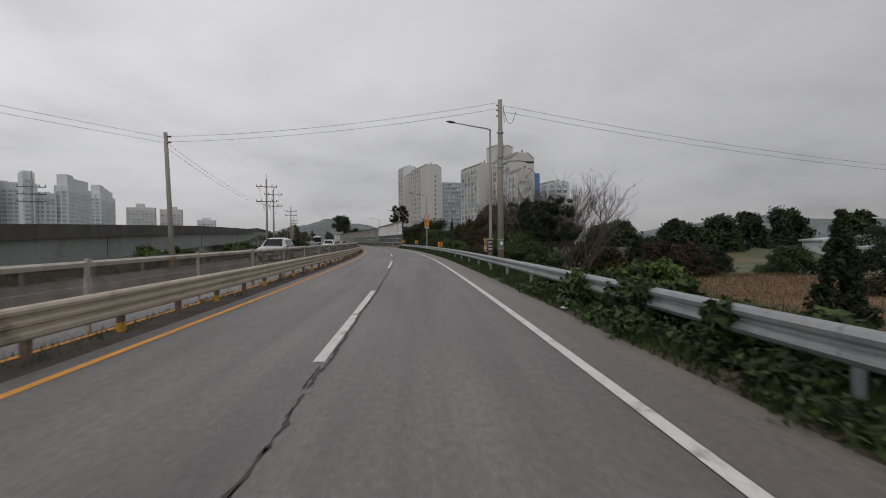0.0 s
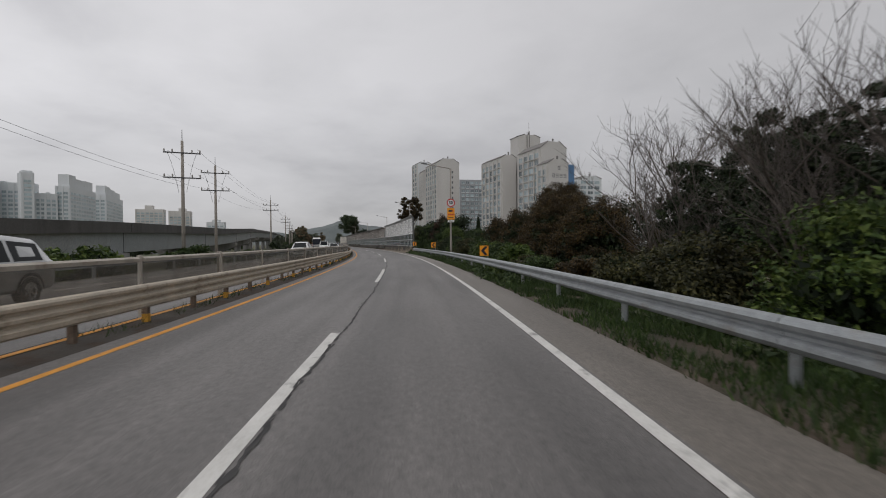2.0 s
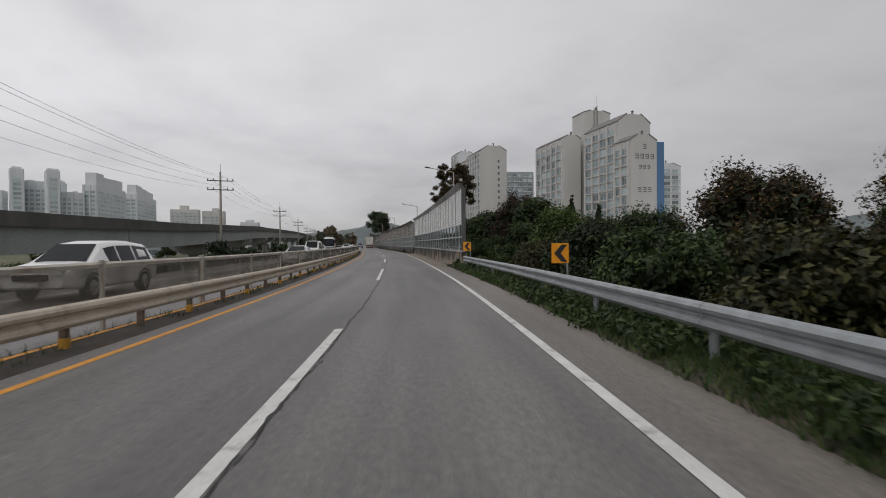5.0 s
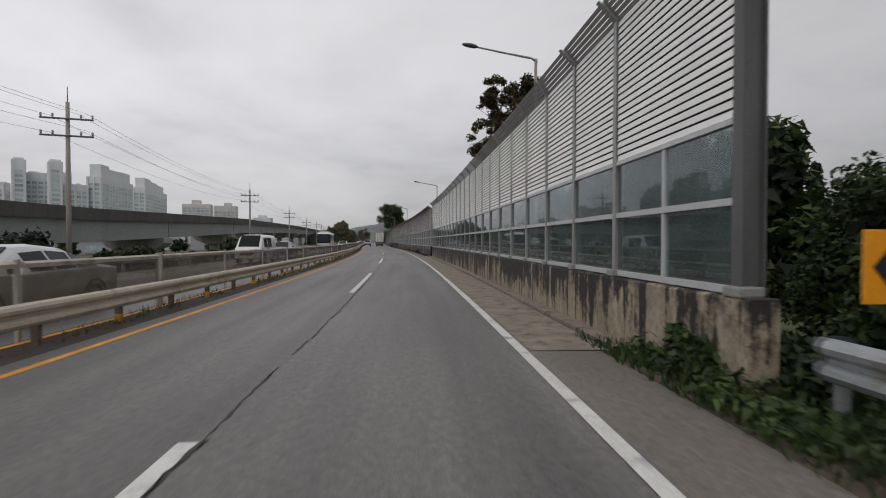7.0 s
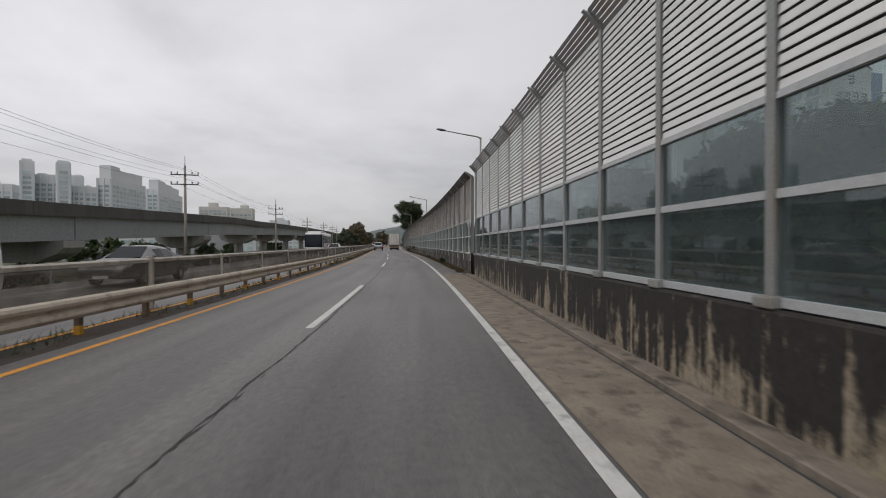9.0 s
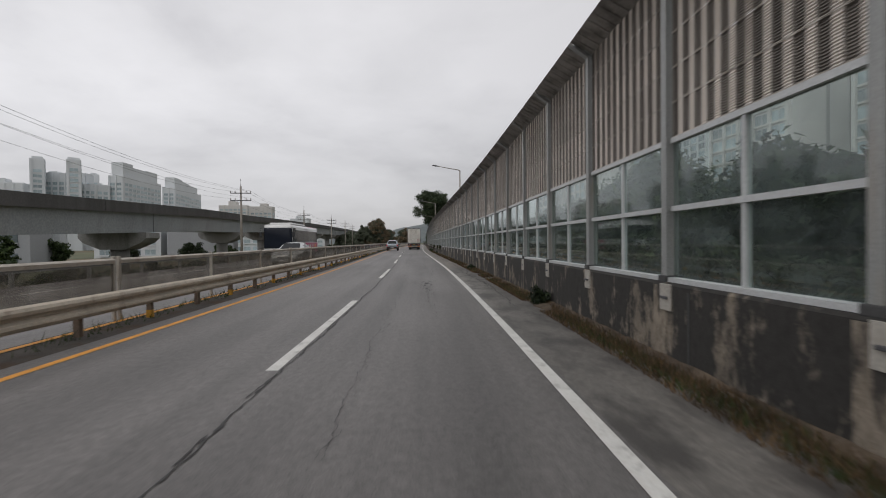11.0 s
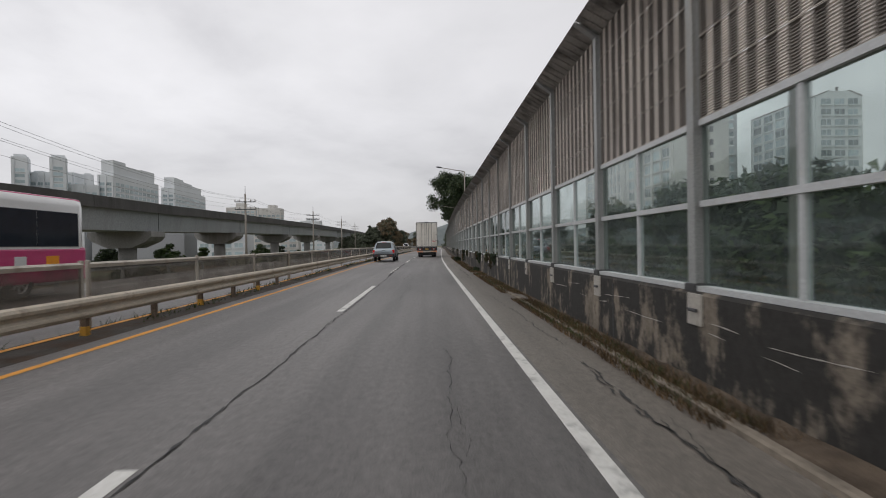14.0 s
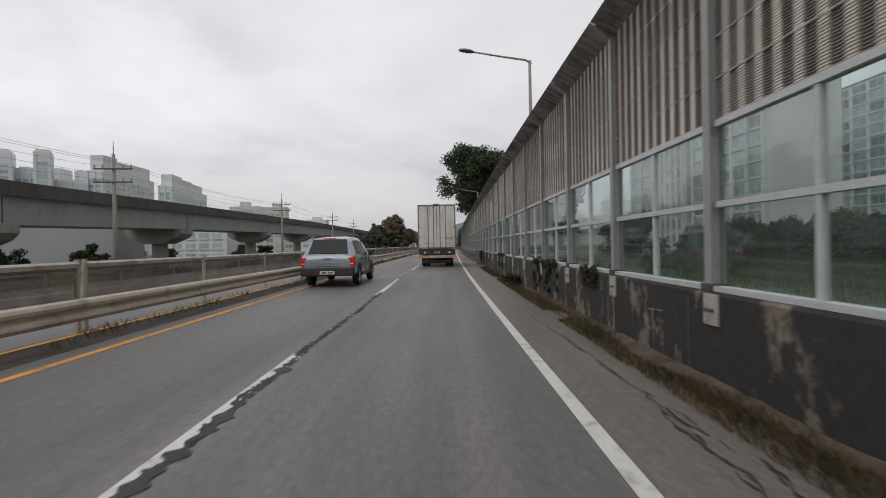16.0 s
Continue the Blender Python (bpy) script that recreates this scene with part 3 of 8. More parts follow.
def sweep(profile, y0, y1, step=4.0, closed=True, offs=None, lift=None):
    """A profile of (off, z) pulled along the road; uv: across, along. offs and lift shift it by y."""
    ys = stations(y0, y1, step)
    n = len(profile)
    verts, uvs = [], []
    for y in ys:
        do = offs(y) if offs else 0.0
        dz = lift(y) if lift else 0.0
        for o, z in profile:
            verts.append(tuple(P(y, o + do, z + dz)))
            uvs.append((o + do + z, y))
    faces = []
    for i in range(len(ys) - 1):
        for k in range(n if closed else n - 1):
            k2 = (k + 1) % n
            faces.append((i * n + k, i * n + k2, (i + 1) * n + k2, (i + 1) * n + k))
    if closed:
        faces.append(tuple(range(n))[::-1])
        faces.append(tuple(range((len(ys) - 1) * n, len(ys) * n)))
    me = bpy.data.meshes.new("sweep")
    me.from_pydata(verts, [], faces)
    layer = me.uv_layers.new(name="road")
    loops = np.empty(len(me.loops), dtype=np.int32)
    me.loops.foreach_get("vertex_index", loops)
    layer.data.foreach_set("uv", np.array(uvs, dtype=np.float32)[loops].ravel())
    bm = bmesh.new()
    bm.from_mesh(me)
    bmesh.ops.recalc_face_normals(bm, faces=bm.faces[:])
    if not closed and sum(f.normal.z for f in bm.faces) < 0:
        bmesh.ops.reverse_faces(bm, faces=bm.faces[:])
    bm.to_mesh(me)
    bm.free()
    return me


def structure(name, me, mat, label, category, parent=None):
    ob = link(name, me, mat, parent)
    return tagged(ob, label, category, kind="structure")


# ---- ground, carriageways, markings ----
def ground_z(off, y):
    """Height of the land at off from the edge line."""
    t = min(1.0, max(0.0, (off - 3.0) / 7.0))
    right = -2.6 * t * t * (3 - 2 * t)
    if y > 92:
        k = min(1.0, (y - 92) / 12)
        right = right * (1 - k) + k * (-0.5 * t)
    s = min(1.0, max(0.0, (-15.6 - off) / 9.0))
    left = -1.9 * s * s * (3 - 2 * s)
    return -0.06 + right + left


def land():
    offs = [-2600, -1200, -600, -300, -150, -90, -60, -45, -35, -28, -24, -21, -18, -16.5, -15.6, -12, -6, 0, 1.2, 2, 3, 4, 5, 6.5, 8, 10, 13, 18, 25, 40, 70, 130, 260, 600, 1200, 2600]
    ys = [-200, -120, -60, -30] + [float(v) for v in range(-15, 320, 5)] + [340, 380, 440, 520, 650, 850, 1200, 1700, 2400, 3000]
    rng = random.Random(4)
    verts = []
    for y in ys:
        for o in offs:
            h = ground_z(o, y) + bank(y, o)
            if abs(o) > 17 or o > 4:
                h += rng.uniform(-0.18, 0.18)
            verts.append((road_x(y) + o, y, h))
    n = len(offs)
    faces = [(i * n + k, i * n + k + 1, (i + 1) * n + k + 1, (i + 1) * n + k) for i in range(len(ys) - 1) for k in range(n - 1)]
    me = bpy.data.meshes.new("ground")
    me.from_pydata(verts, [], faces)
    return me


structure("ground", land(), M_GROUND, "rough overgrown land with weeds and bare earth", "ground")
LANE, YEL, MED, OPY, OPL, OPE = -3.25, -6.15, -7.0, -7.30, -10.4, -13.1
road = structure("road", sweep([(-6.55, 0.0), (0.12, 0.0)], -60, 1200, 3.0, False), M_ASPHALT, "worn grey asphalt carriageway of two lanes", "road")
structure("road_opposite", sweep([(-15.2, 0.0), (-7.5, -0.001)], -60, 1200, 3.0, False), M_ASPHALT, "grey asphalt carriageway beyond the median", "road")
structure("shoulder", sweep([(0.12, -0.002), (1.15, -0.02)], -60, 99.0, 3.0, False), M_SHOULDER, "brownish worn asphalt shoulder", "shoulder")
structure("shoulder_concrete", sweep([(0.12, 0.004), (1.26, -0.006)], 99.0, 142.0, 2.0, False), M_CONCRETE_PAVE, "brown stained concrete shoulder below the wall", "shoulder")
structure("gutter_groove", sweep([(1.26, -0.03), (1.33, -0.03)], 99.0, 142.0, 2.0, False), M_JOINT, "dark dirty groove between shoulder and gutter kerb", "gutter")
structure("gutter_kerb", sweep([(1.33, -0.03), (1.33, 0.035), (1.36, 0.045), (1.60, 0.025), (1.66, -0.015), (1.76, -0.02)], 99.0, 142.0, 2.0, False), M_KERB_STRIP, "worn concrete gutter kerb at the foot of the wall", "kerb")
structure("shoulder_cracked", sweep([(0.12, -0.002), (1.1, -0.01), (1.4, 0.02), (1.62, 0.05)], 142.0, 173.0, 3.0, False), M_SHOULDER_DARK, "cracked asphalt shoulder with dirt at its edge", "shoulder")
structure("shoulder_worn", sweep([(0.12, -0.002), (1.1, -0.01), (1.4, 0.02), (1.62, 0.05)], 173.0, 700.0, 3.0, False), M_SHOULDER, "worn asphalt shoulder with dirt at its edge", "shoulder")
structure("median", sweep([(-7.5, -0.002), (-7.3, 0.012), (-6.75, 0.014), (-6.55, -0.002)], -60, 900, 3.0, False), M_MEDIAN, "narrow dirty median strip with weeds", "median")
structure("verge", sweep([(1.15, -0.02), (1.35, 0.02), (2.6, 0.0), (3.4, -0.15)], -60, 98.0, 2.0, False), M_EARTH, "earth verge along the shoulder", "verge")


structure("lawn", sweep([(2.1, -0.02), (9.0, -0.12), (17.0, -0.3), (25.5, -0.42)], 206, 262, 2.0, False), M_LAWN, "mown green lawn beyond the glazed barrier", "lawn")


def stripe(off, width, y0, y1, mat, name, label, z=0.004):
    ob = structure(name, sweep([(off - width / 2, z), (off + width / 2, z)], y0, y1, 1.5, False), mat, label, "road marking")
    return ob


stripe(0.0, 0.15, -40, 600, M_WHITE_PAINT, "edge_line", "worn white edge line on asphalt", 0.008)
stripe(YEL, 0.13, -40, 600, M_YELLOW_PAINT, "yellow_line", "orange-yellow line beside the median")
stripe(OPY, 0.13, -40, 600, M_YELLOW_PAINT, "yellow_line_opposite", "yellow line beyond the median", 0.022)
stripe(OPE, 0.14, -40, 600, M_WHITE_PAINT, "edge_line_opposite", "white line on the opposite carriageway")
DASHES = [(-13.2, -4.4), (6.1, 14.7), (26.6, 35.5), (46.0, 55.0), (65.8, 74.8), (86.8, 96.1), (106.9, 115.8), (126.6, 135.7)]
DASHES += [(150.4 + 14.5 * i, 157.2 + 14.5 * i) for i in range(24)]
for a, b in DASHES:
    ob = stripe(LANE, 0.15, a, b, M_WHITE_PAINT, "lane_dash", "worn white lane dash on asphalt")
    ob["group"] = "lane dashes"
for i in range(-3, 20):
    a = 2.0 + i * 15.2
    ob = stripe(OPL, 0.15, a, a + 7.6, M_WHITE_PAINT, "lane_dash_opposite", "white lane dash on the opposite carriageway")
    ob["group"] = "opposite lane dashes"


def crack(y0, y1, off, width, wander, seed, name="crack", z=0.0065, step=0.25, slant=0.0, strands=2):
    """A dark crack or tar seam lying on the road: jagged strands that part, break off and meet again."""
    rng = random.Random(seed)
    verts, faces = [], []
    ys = stations(y0, y1, step)
    a, c = rng.uniform(0, 6), rng.uniform(0, 6)
    n = len(ys)
    for strand in range(strands):
        o, drawn = 0.0, True
        shift = 0.0 if strand == 0 else rng.choice((-1, 1)) * wander * 2.5
        for i, y in enumerate(ys):
            o = o * 0.72 + rng.uniform(-1, 1) * wander
            slow = 0.8 * wander * (math.sin(y * 0.9 + a) + 0.7 * math.sin(y * 2.3 + c))
            apart = shift * max(0.0, math.sin(y * 1.3 + 2 * strand + c))
            w = width * (0.75 if strand else 1.0) * rng.choice((0.25, 0.5, 0.8, 1.2)) * rng.uniform(0.7, 1.2) * min(1.0, 0.2 + 0.35 * i, 0.2 + 0.35 * (n - 1 - i))
            k = off + o + slow + apart + slant * (y - y0)
            if strand == 0:
                drawn = rng.random() > 0.03 if drawn else rng.random() < 0.45
            elif rng.random() < 0.2:
                drawn = not drawn
            verts += [tuple(P(y, k - w / 2, z)), tuple(P(y, k + w / 2, z))]
            if i and drawn:
                m = len(verts)
                faces.append((m - 4, m - 3, m - 1, m - 2))
    me = bpy.data.meshes.new(name)
    me.from_pydata(verts, [], faces)
    return structure(name, me, M_CRACK, "dark crack in the asphalt", "crack")


for i, (y0, y1, o, w) in enumerate(((-6, 45, 0.11, 0.05), (45, 100, 0.10, 0.035), (100, 143, 0.15, 0.03), (143, 206, 0.13, 0.03), (226, 300, 0.06, 0.045))):
    crack(y0, y1, LANE + o, w, 0.016, 1 + i, step=0.09)
crack(206, 224, LANE + 0.05, 0.15, 0.02, 6, "tar_seam", 0.0075, 0.07, strands=2)
for i, (y0, y1, o, w, sl) in enumerate(((154, 159, -1.25, 0.015, 0.02), (156.5, 161, -1.3, 0.022, -0.01), (148, 175, -2.2, 0.012, 0.0), (166, 172, -1.0, 0.022, 0.02), (169, 173, -0.9, 0.02, -0.06), (174, 183, -1.2, 0.022, 0.01), (184, 190, -1.1, 0.02, 0.03), (156, 163, 0.7, 0.03, 0.02), (160, 170, 0.85, 0.04, -0.03), (166, 171, 0.6, 0.03, 0.08), (172, 180, 0.7, 0.025, 0.02), (181, 189, 0.75, 0.03, 0.0), (184, 187, 0.5, 0.02, 0.14), (190, 197, 0.8, 0.02, -0.02), (204, 213, 0.65, 0.03, 0.01), (208, 212, 0.5, 0.025, 0.12), (212, 219, 0.85, 0.025, -0.03), (204, 208, -2.3, 0.035, 0.03), (196, 201, -2.0, 0.02, 0.02), (61, 63, -0.5, 0.012, -0.05))):
    crack(y0, y1, o, w * (0.6 if o < 0 else 1.0), 0.03, 20 + i, step=0.08, slant=sl)

patch_rng = random.Random(55)
for i in range(40):
    y = patch_rng.uniform(158.5, 163.8)
    o = -1.35 + patch_rng.uniform(-0.38, 0.38) * (0.5 + 0.5 * (y - 158.0) / 6)
    crack(y, y + patch_rng.uniform(0.35, 1.1), o, patch_rng.uniform(0.008, 0.02), 0.03, 300 + i, step=0.06, slant=patch_rng.uniform(-0.5, 0.5), strands=1)
for i, (y, o, ry, rx) in enumerate(((162.3, -1.32, 0.34, 0.09), (163.2, -1.22, 0.2, 0.045), (161.4, -1.4, 0.3, 0.05), (162.9, -1.45, 0.16, 0.05), (160.4, -1.36, 0.26, 0.035), (161.9, -1.18, 0.2, 0.03))):
    ring = []
    for k in range(22):
        q = patch_rng.uniform(0.35, 1.3)
        ring.append(tuple(P(y + ry * q * math.sin(2 * math.pi * k / 22), o + rx * q * math.cos(2 * math.pi * k / 22), 0.0072)))
    me = bpy.data.meshes.new("tar_patch")
    me.from_pydata(ring, [], [tuple(range(22))])
    structure("tar_patch", me, M_CRACK, "ragged dark tar patch in the broken asphalt", "road patch")

# ---- median guard rail and screen ----
W_BEAM = [(0.0, 0.72), (0.035, 0.70), (0.05, 0.66), (0.045, 0.62), (0.005, 0.585), (0.005, 0.555), (0.045, 0.52), (0.05, 0.48), (0.035, 0.44), (0.0, 0.42), (-0.012, 0.42), (0.02, 0.44), (0.033, 0.48), (0.03, 0.515), (-0.01, 0.55), (-0.01, 0.59), (0.03, 0.625), (0.035, 0.66), (0.02, 0.69), (-0.012, 0.72)]


THRIE = [(0.0, 0.765), (0.04, 0.75)]
for _z in (0.66, 0.49, 0.32):
    THRIE += [(0.055, _z + 0.05), (0.05, _z), (0.008, _z - 0.04), (0.008, _z - 0.07)] if _z > 0.33 else [(0.055, _z + 0.05), (0.05, _z - 0.02), (0.03, _z - 0.055), (0.0, _z - 0.065)]
THRIE = [(o * 1.5, 0.745 - (0.765 - z) * 0.87) for o, z in THRIE]
THRIE = THRIE + [(o - 0.014, z) for o, z in THRIE[::-1]]


def post_mesh(name, w, d, h, mat, bevel=0.008):
    bm = box(-w / 2, w / 2, -d / 2, d / 2, -0.3, h, bevel)
    me = bpy.data.meshes.new(name)
    bm.to_mesh(me)
    bm.free()
    me.materials.append(mat)
    return me


def spot(name, me, y, off, z, parent, extra=0.0):
    """One more piece on shared mesh data, set beside the road."""
    ob = new(name, me)
    ob.parent = parent
    ob.matrix_world = place(y, off, z, extra)
    return ob


median_rail = tagged(new("guard_rail"), "beige painted steel guard rail on rusty posts along the median", "guard rail")
for a in stations(-40, 700, 8.0)[:-1]:
    b = a + 8.0
    part_me = sweep(THRIE if a < 70 else [(o * 1.8, 0.665 - (0.72 - z) * 1.17) for o, z in W_BEAM], a, b - 0.004, 2.0, True, lambda y: MED + 0.09)
    link("beam", part_me, M_BEIGE, median_rail)
RUST_ME = post_mesh("rusty_post", 0.1, 0.1, 0.62, M_RUST)
BAND_ME = post_mesh("orange_band", 0.108, 0.108, 0.17, M_ORANGE)
for i in range(110):
    y = -20 + i * 2.03
    if y > 280:
        break
    p = spot("post", RUST_ME, y, MED, 0.0, median_rail)
    if i % 2 == 0:
        spot("reflective_band", BAND_ME, y, MED, 0.0, median_rail)

screen = tagged(new("median_screen"), "grey dirty screen panels between posts along the median", "screen")
FENCE_POST = post_mesh("fence_post", 0.06, 0.07, 1.26, M_TAN)
SCR = MED - 0.42
for i in range(120):
    y = 29.1 - 4.17 * 12 + i * 4.17
    if y > 300:
        break
    panel = link("panel", sweep([(SCR - 0.02, 0.56), (SCR + 0.02, 0.56), (SCR + 0.02, 1.12), (SCR - 0.02, 1.12)], y + 0.12, y + 4.05, 4.0), M_SHEET, screen)
    link("top_rail", sweep([(SCR - 0.04, 1.124), (SCR + 0.05, 1.124), (SCR + 0.06, 1.19), (SCR, 1.225), (SCR - 0.05, 1.19)], y + 0.09, y + 4.08, 4.0), M_TAN, screen)
    link("bottom_rail", sweep([(SCR - 0.04, 0.49), (SCR + 0.05, 0.49), (SCR + 0.05, 0.556), (SCR - 0.04, 0.556)], y + 0.09, y + 4.08, 4.0), M_RAIL_WHITE, screen)
    for dy in (-0.085, 0.085) if i % 3 == 0 else (0.0,):
        spot("post", FENCE_POST, y + dy, SCR, 0.0, screen)
link("far_panel", sweep([(SCR - 0.05, 0.5), (SCR + 0.05, 0.5), (SCR + 0.05, 1.22), (SCR - 0.05, 1.22)], 302, 700, 6.0), M_FENCE_PANEL, screen)

# opposite roadside rail
far_rail = tagged(new("guard_rail_opposite"), "pale steel guard rail at the far side of the opposite carriageway", "guard rail")
for a in stations(-40, 500, 12.0)[:-1]:
    link("beam", sweep([(-o, z) for o, z in W_BEAM], a, a + 11.99, 4.0, True, lambda y: -15.7), M_GALV, far_rail)
GALV_POST = post_mesh("galv_post", 0.12, 0.12, 0.66, M_GALV)
for i in range(70):
    spot("post", GALV_POST, -30 + i * 4.0, -15.78, -0.05, far_rail)

# ---- right guard rail ----
RAIL = 1.80
right_rail = tagged(new("guard_rail_right"), "galvanised steel W-beam guard rail above the grass verge", "guard rail")
for a in stations(-40, 96, 4.0)[:-1]:
    link("beam", sweep([(-o * 1.5, 0.40 + (z - 0.42) * 1.18) for o, z in W_BEAM], a, a + 3.985, 2.0, True, lambda y: RAIL), M_GALV, right_rail)
bm = tube([(0, 0, -0.3), (0, 0, 0.66)], 0.06, 12)
RIGHT_POST = bpy.data.meshes.new("round_post")
bm.to_mesh(RIGHT_POST)
bm.free()
RIGHT_POST.materials.append(M_GALV)
CAP = bpy.data.meshes.new("post_cap")
bm = tube([(0, 0, 0.66), (0, 0, 0.69), (0, 0, 0.705)], [0.07, 0.07, 0.045], 12)
bm.to_mesh(CAP)
bm.free()
CAP.materials.append(M_SIGN_WHITE)
for i in range(35):
    y = -40 + i * 4.0
    if y > 96:
        break
    p = spot("post", RIGHT_POST, y, RAIL + 0.13, -0.05, right_rail)
    spot("post_cap", CAP, y, RAIL + 0.13, -0.05, right_rail)
end_bm = bmesh.new()
prof = [(o * 1.5, 0.40 + (z - 0.42) * 1.18) for o, z in W_BEAM[:10]]
prev = None
for k in range(9):
    a = math.pi * k / 8
    ring = [end_bm.verts.new((-o * math.cos(a) + 0.10 * (1 - math.cos(a)), 0.10 * math.sin(a) + o * math.sin(a), z)) for o, z in prof]
    if prev:
        for j in range(len(prof) - 1):
            end_bm.faces.new((prev[j], prev[j + 1], ring[j + 1], ring[j]))
    prev = ring
bmesh.ops.solidify(end_bm, geom=end_bm.faces[:], thickness=0.006)
endp = part("rounded_end", end_bm, M_GALV, right_rail, "rounded steel rail end")
endp.matrix_world = place(96.0, RAIL)

# ---- noise barriers ----
WALL1, WALL2 = 1.74, 1.57      # faces of the concrete base, off the edge line
PX1, PX2 = 1.82, 1.68          # lines of the posts
W1_START, W1_END, W2_END = 97.1, 141.9, 420.0


def wall_section(face, top):
    """Concrete base with a chamfered coping."""
    return [(face, -0.2), (face, top - 0.03), (face + 0.03, top), (face + 0.34, top), (face + 0.34, -0.5)]


base1 = structure("wall_base_1", sweep(wall_section(WALL1, 0.96), W1_START - 0.25, W1_END - 0.006, 2.0), M_WALL_CONC, "rain-streaked concrete base wall of the noise barrier", "wall")
base2 = structure("wall_base_2", sweep(wall_section(WALL2, 1.0), W1_END, W2_END, 3.0), M_WALL_CONC2, "dark stained concrete base wall of the noise barrier", "wall")
for y in (105.0, 111.5, 118.0, 124.5, 131.0, 137.5, 150.0, 158.0, 166.0, 174.0, 182.0, 190.0, 198.0, 206.0, 214.0, 222.0, 230.0):
    j = new("joint", post_mesh("wall_joint", 0.012, 0.03, 1.2, M_JOINT, 0.0))
    j.parent = base1 if y < W1_END else base2
    j.matrix_world = place(y, (WALL1 if y < W1_END else WALL2) - 0.004, -0.28)


def mesh_of(bm, mat, name="piece"):
    me = bpy.data.meshes.new(name)
    bm.to_mesh(me)
    bm.free()
    me.materials.append(mat)
    return me


def bay_post(z_top, tilt_x, tilt_z, w=0.15, d=0.13):
    """H-post: two flanges and a web, with a head leaning over the road."""
    bm = bmesh.new()
    for x0, x1, half in ((-0.02, 0.0, w / 2), (0.0, d - 0.02, 0.012), (d - 0.02, d, w / 2)):
        add_box(bm, x0, x1, -half, half, 0.98, z_top)
        extrude_poly([(x0, z_top), (x1, z_top), (x1 - tilt_x, z_top + tilt_z), (x0 - tilt_x, z_top + tilt_z)], -half, half, None, bm)
    return bm


def ahead(y, d):
    """The station d metres along the wall from y."""
    return y + d / math.sqrt(1 + slope(y) ** 2)


FOOT1 = mesh_of(box(-0.09, 0.2, -0.13, 0.13, 0.962, 1.07, 0.02), M_POST, "post_foot")
SLAT_LEN = {}
SLAT = [(0.02, 0.0), (-0.012, 0.002), (-0.016, 0.010), (-0.006, 0.087), (0.02, 0.091)]


def slat_mesh(length):
    """One pale louvre: a shallow folded strip, its underside coloured dark as shade."""
    key = round(length, 2)
    if key not in SLAT_LEN:
        bm = extrude_poly(SLAT, 0.0, length)
        SLAT_LEN[key] = mesh_of(bm, M_ALU, "slat")
        SLAT_LEN[key].materials.append(M_SLOT_SHADE)
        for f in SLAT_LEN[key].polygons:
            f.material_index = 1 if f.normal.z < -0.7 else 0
    return SLAT_LEN[key]


def plank(name, mat, off0, off1, z0, z1, y0, y1, parent):
    return link(name, sweep([(off0, z0), (off1, z0), (off1, z1), (off0, z1)], y0, y1, 10.0), mat, parent)


def pane(px, y0, y1, z0, z1, parent, mat=None):
    ob = link("pane", sweep([(px + 0.03, z0), (px + 0.042, z0), (px + 0.042, z1), (px + 0.03, z1)], y0, y1, 10.0), mat or M_PANE, parent)
    ob.visible_shadow = False
    return ob


posts1 = [W1_START, 100.1]
while posts1[-1] + 1.97 < W1_END:
    posts1.append(posts1[-1] + 1.97)
posts1.append(141.86)
barrier1 = tagged(new("noise_barrier"), "tall noise barrier with glazed lower half and pale louvred top", "noise barrier")
G0, G1, G2, TOP = 0.98, 1.955, 2.80, 5.12
POST1 = mesh_of(bay_post(TOP, 0.30, 0.32, 0.11), M_POST, "barrier_post")
for n, y in enumerate(posts1):
    me = POST1
    if n == 0:
        me = mesh_of(bay_post(TOP, 0.30, 0.32, 0.16, 0.24), M_END_POST, "end_post")
    spot("post", me, y, PX1, 0.0, barrier1)
    spot("post_foot", FOOT1, y, PX1, 0.0, barrier1)
count = 0
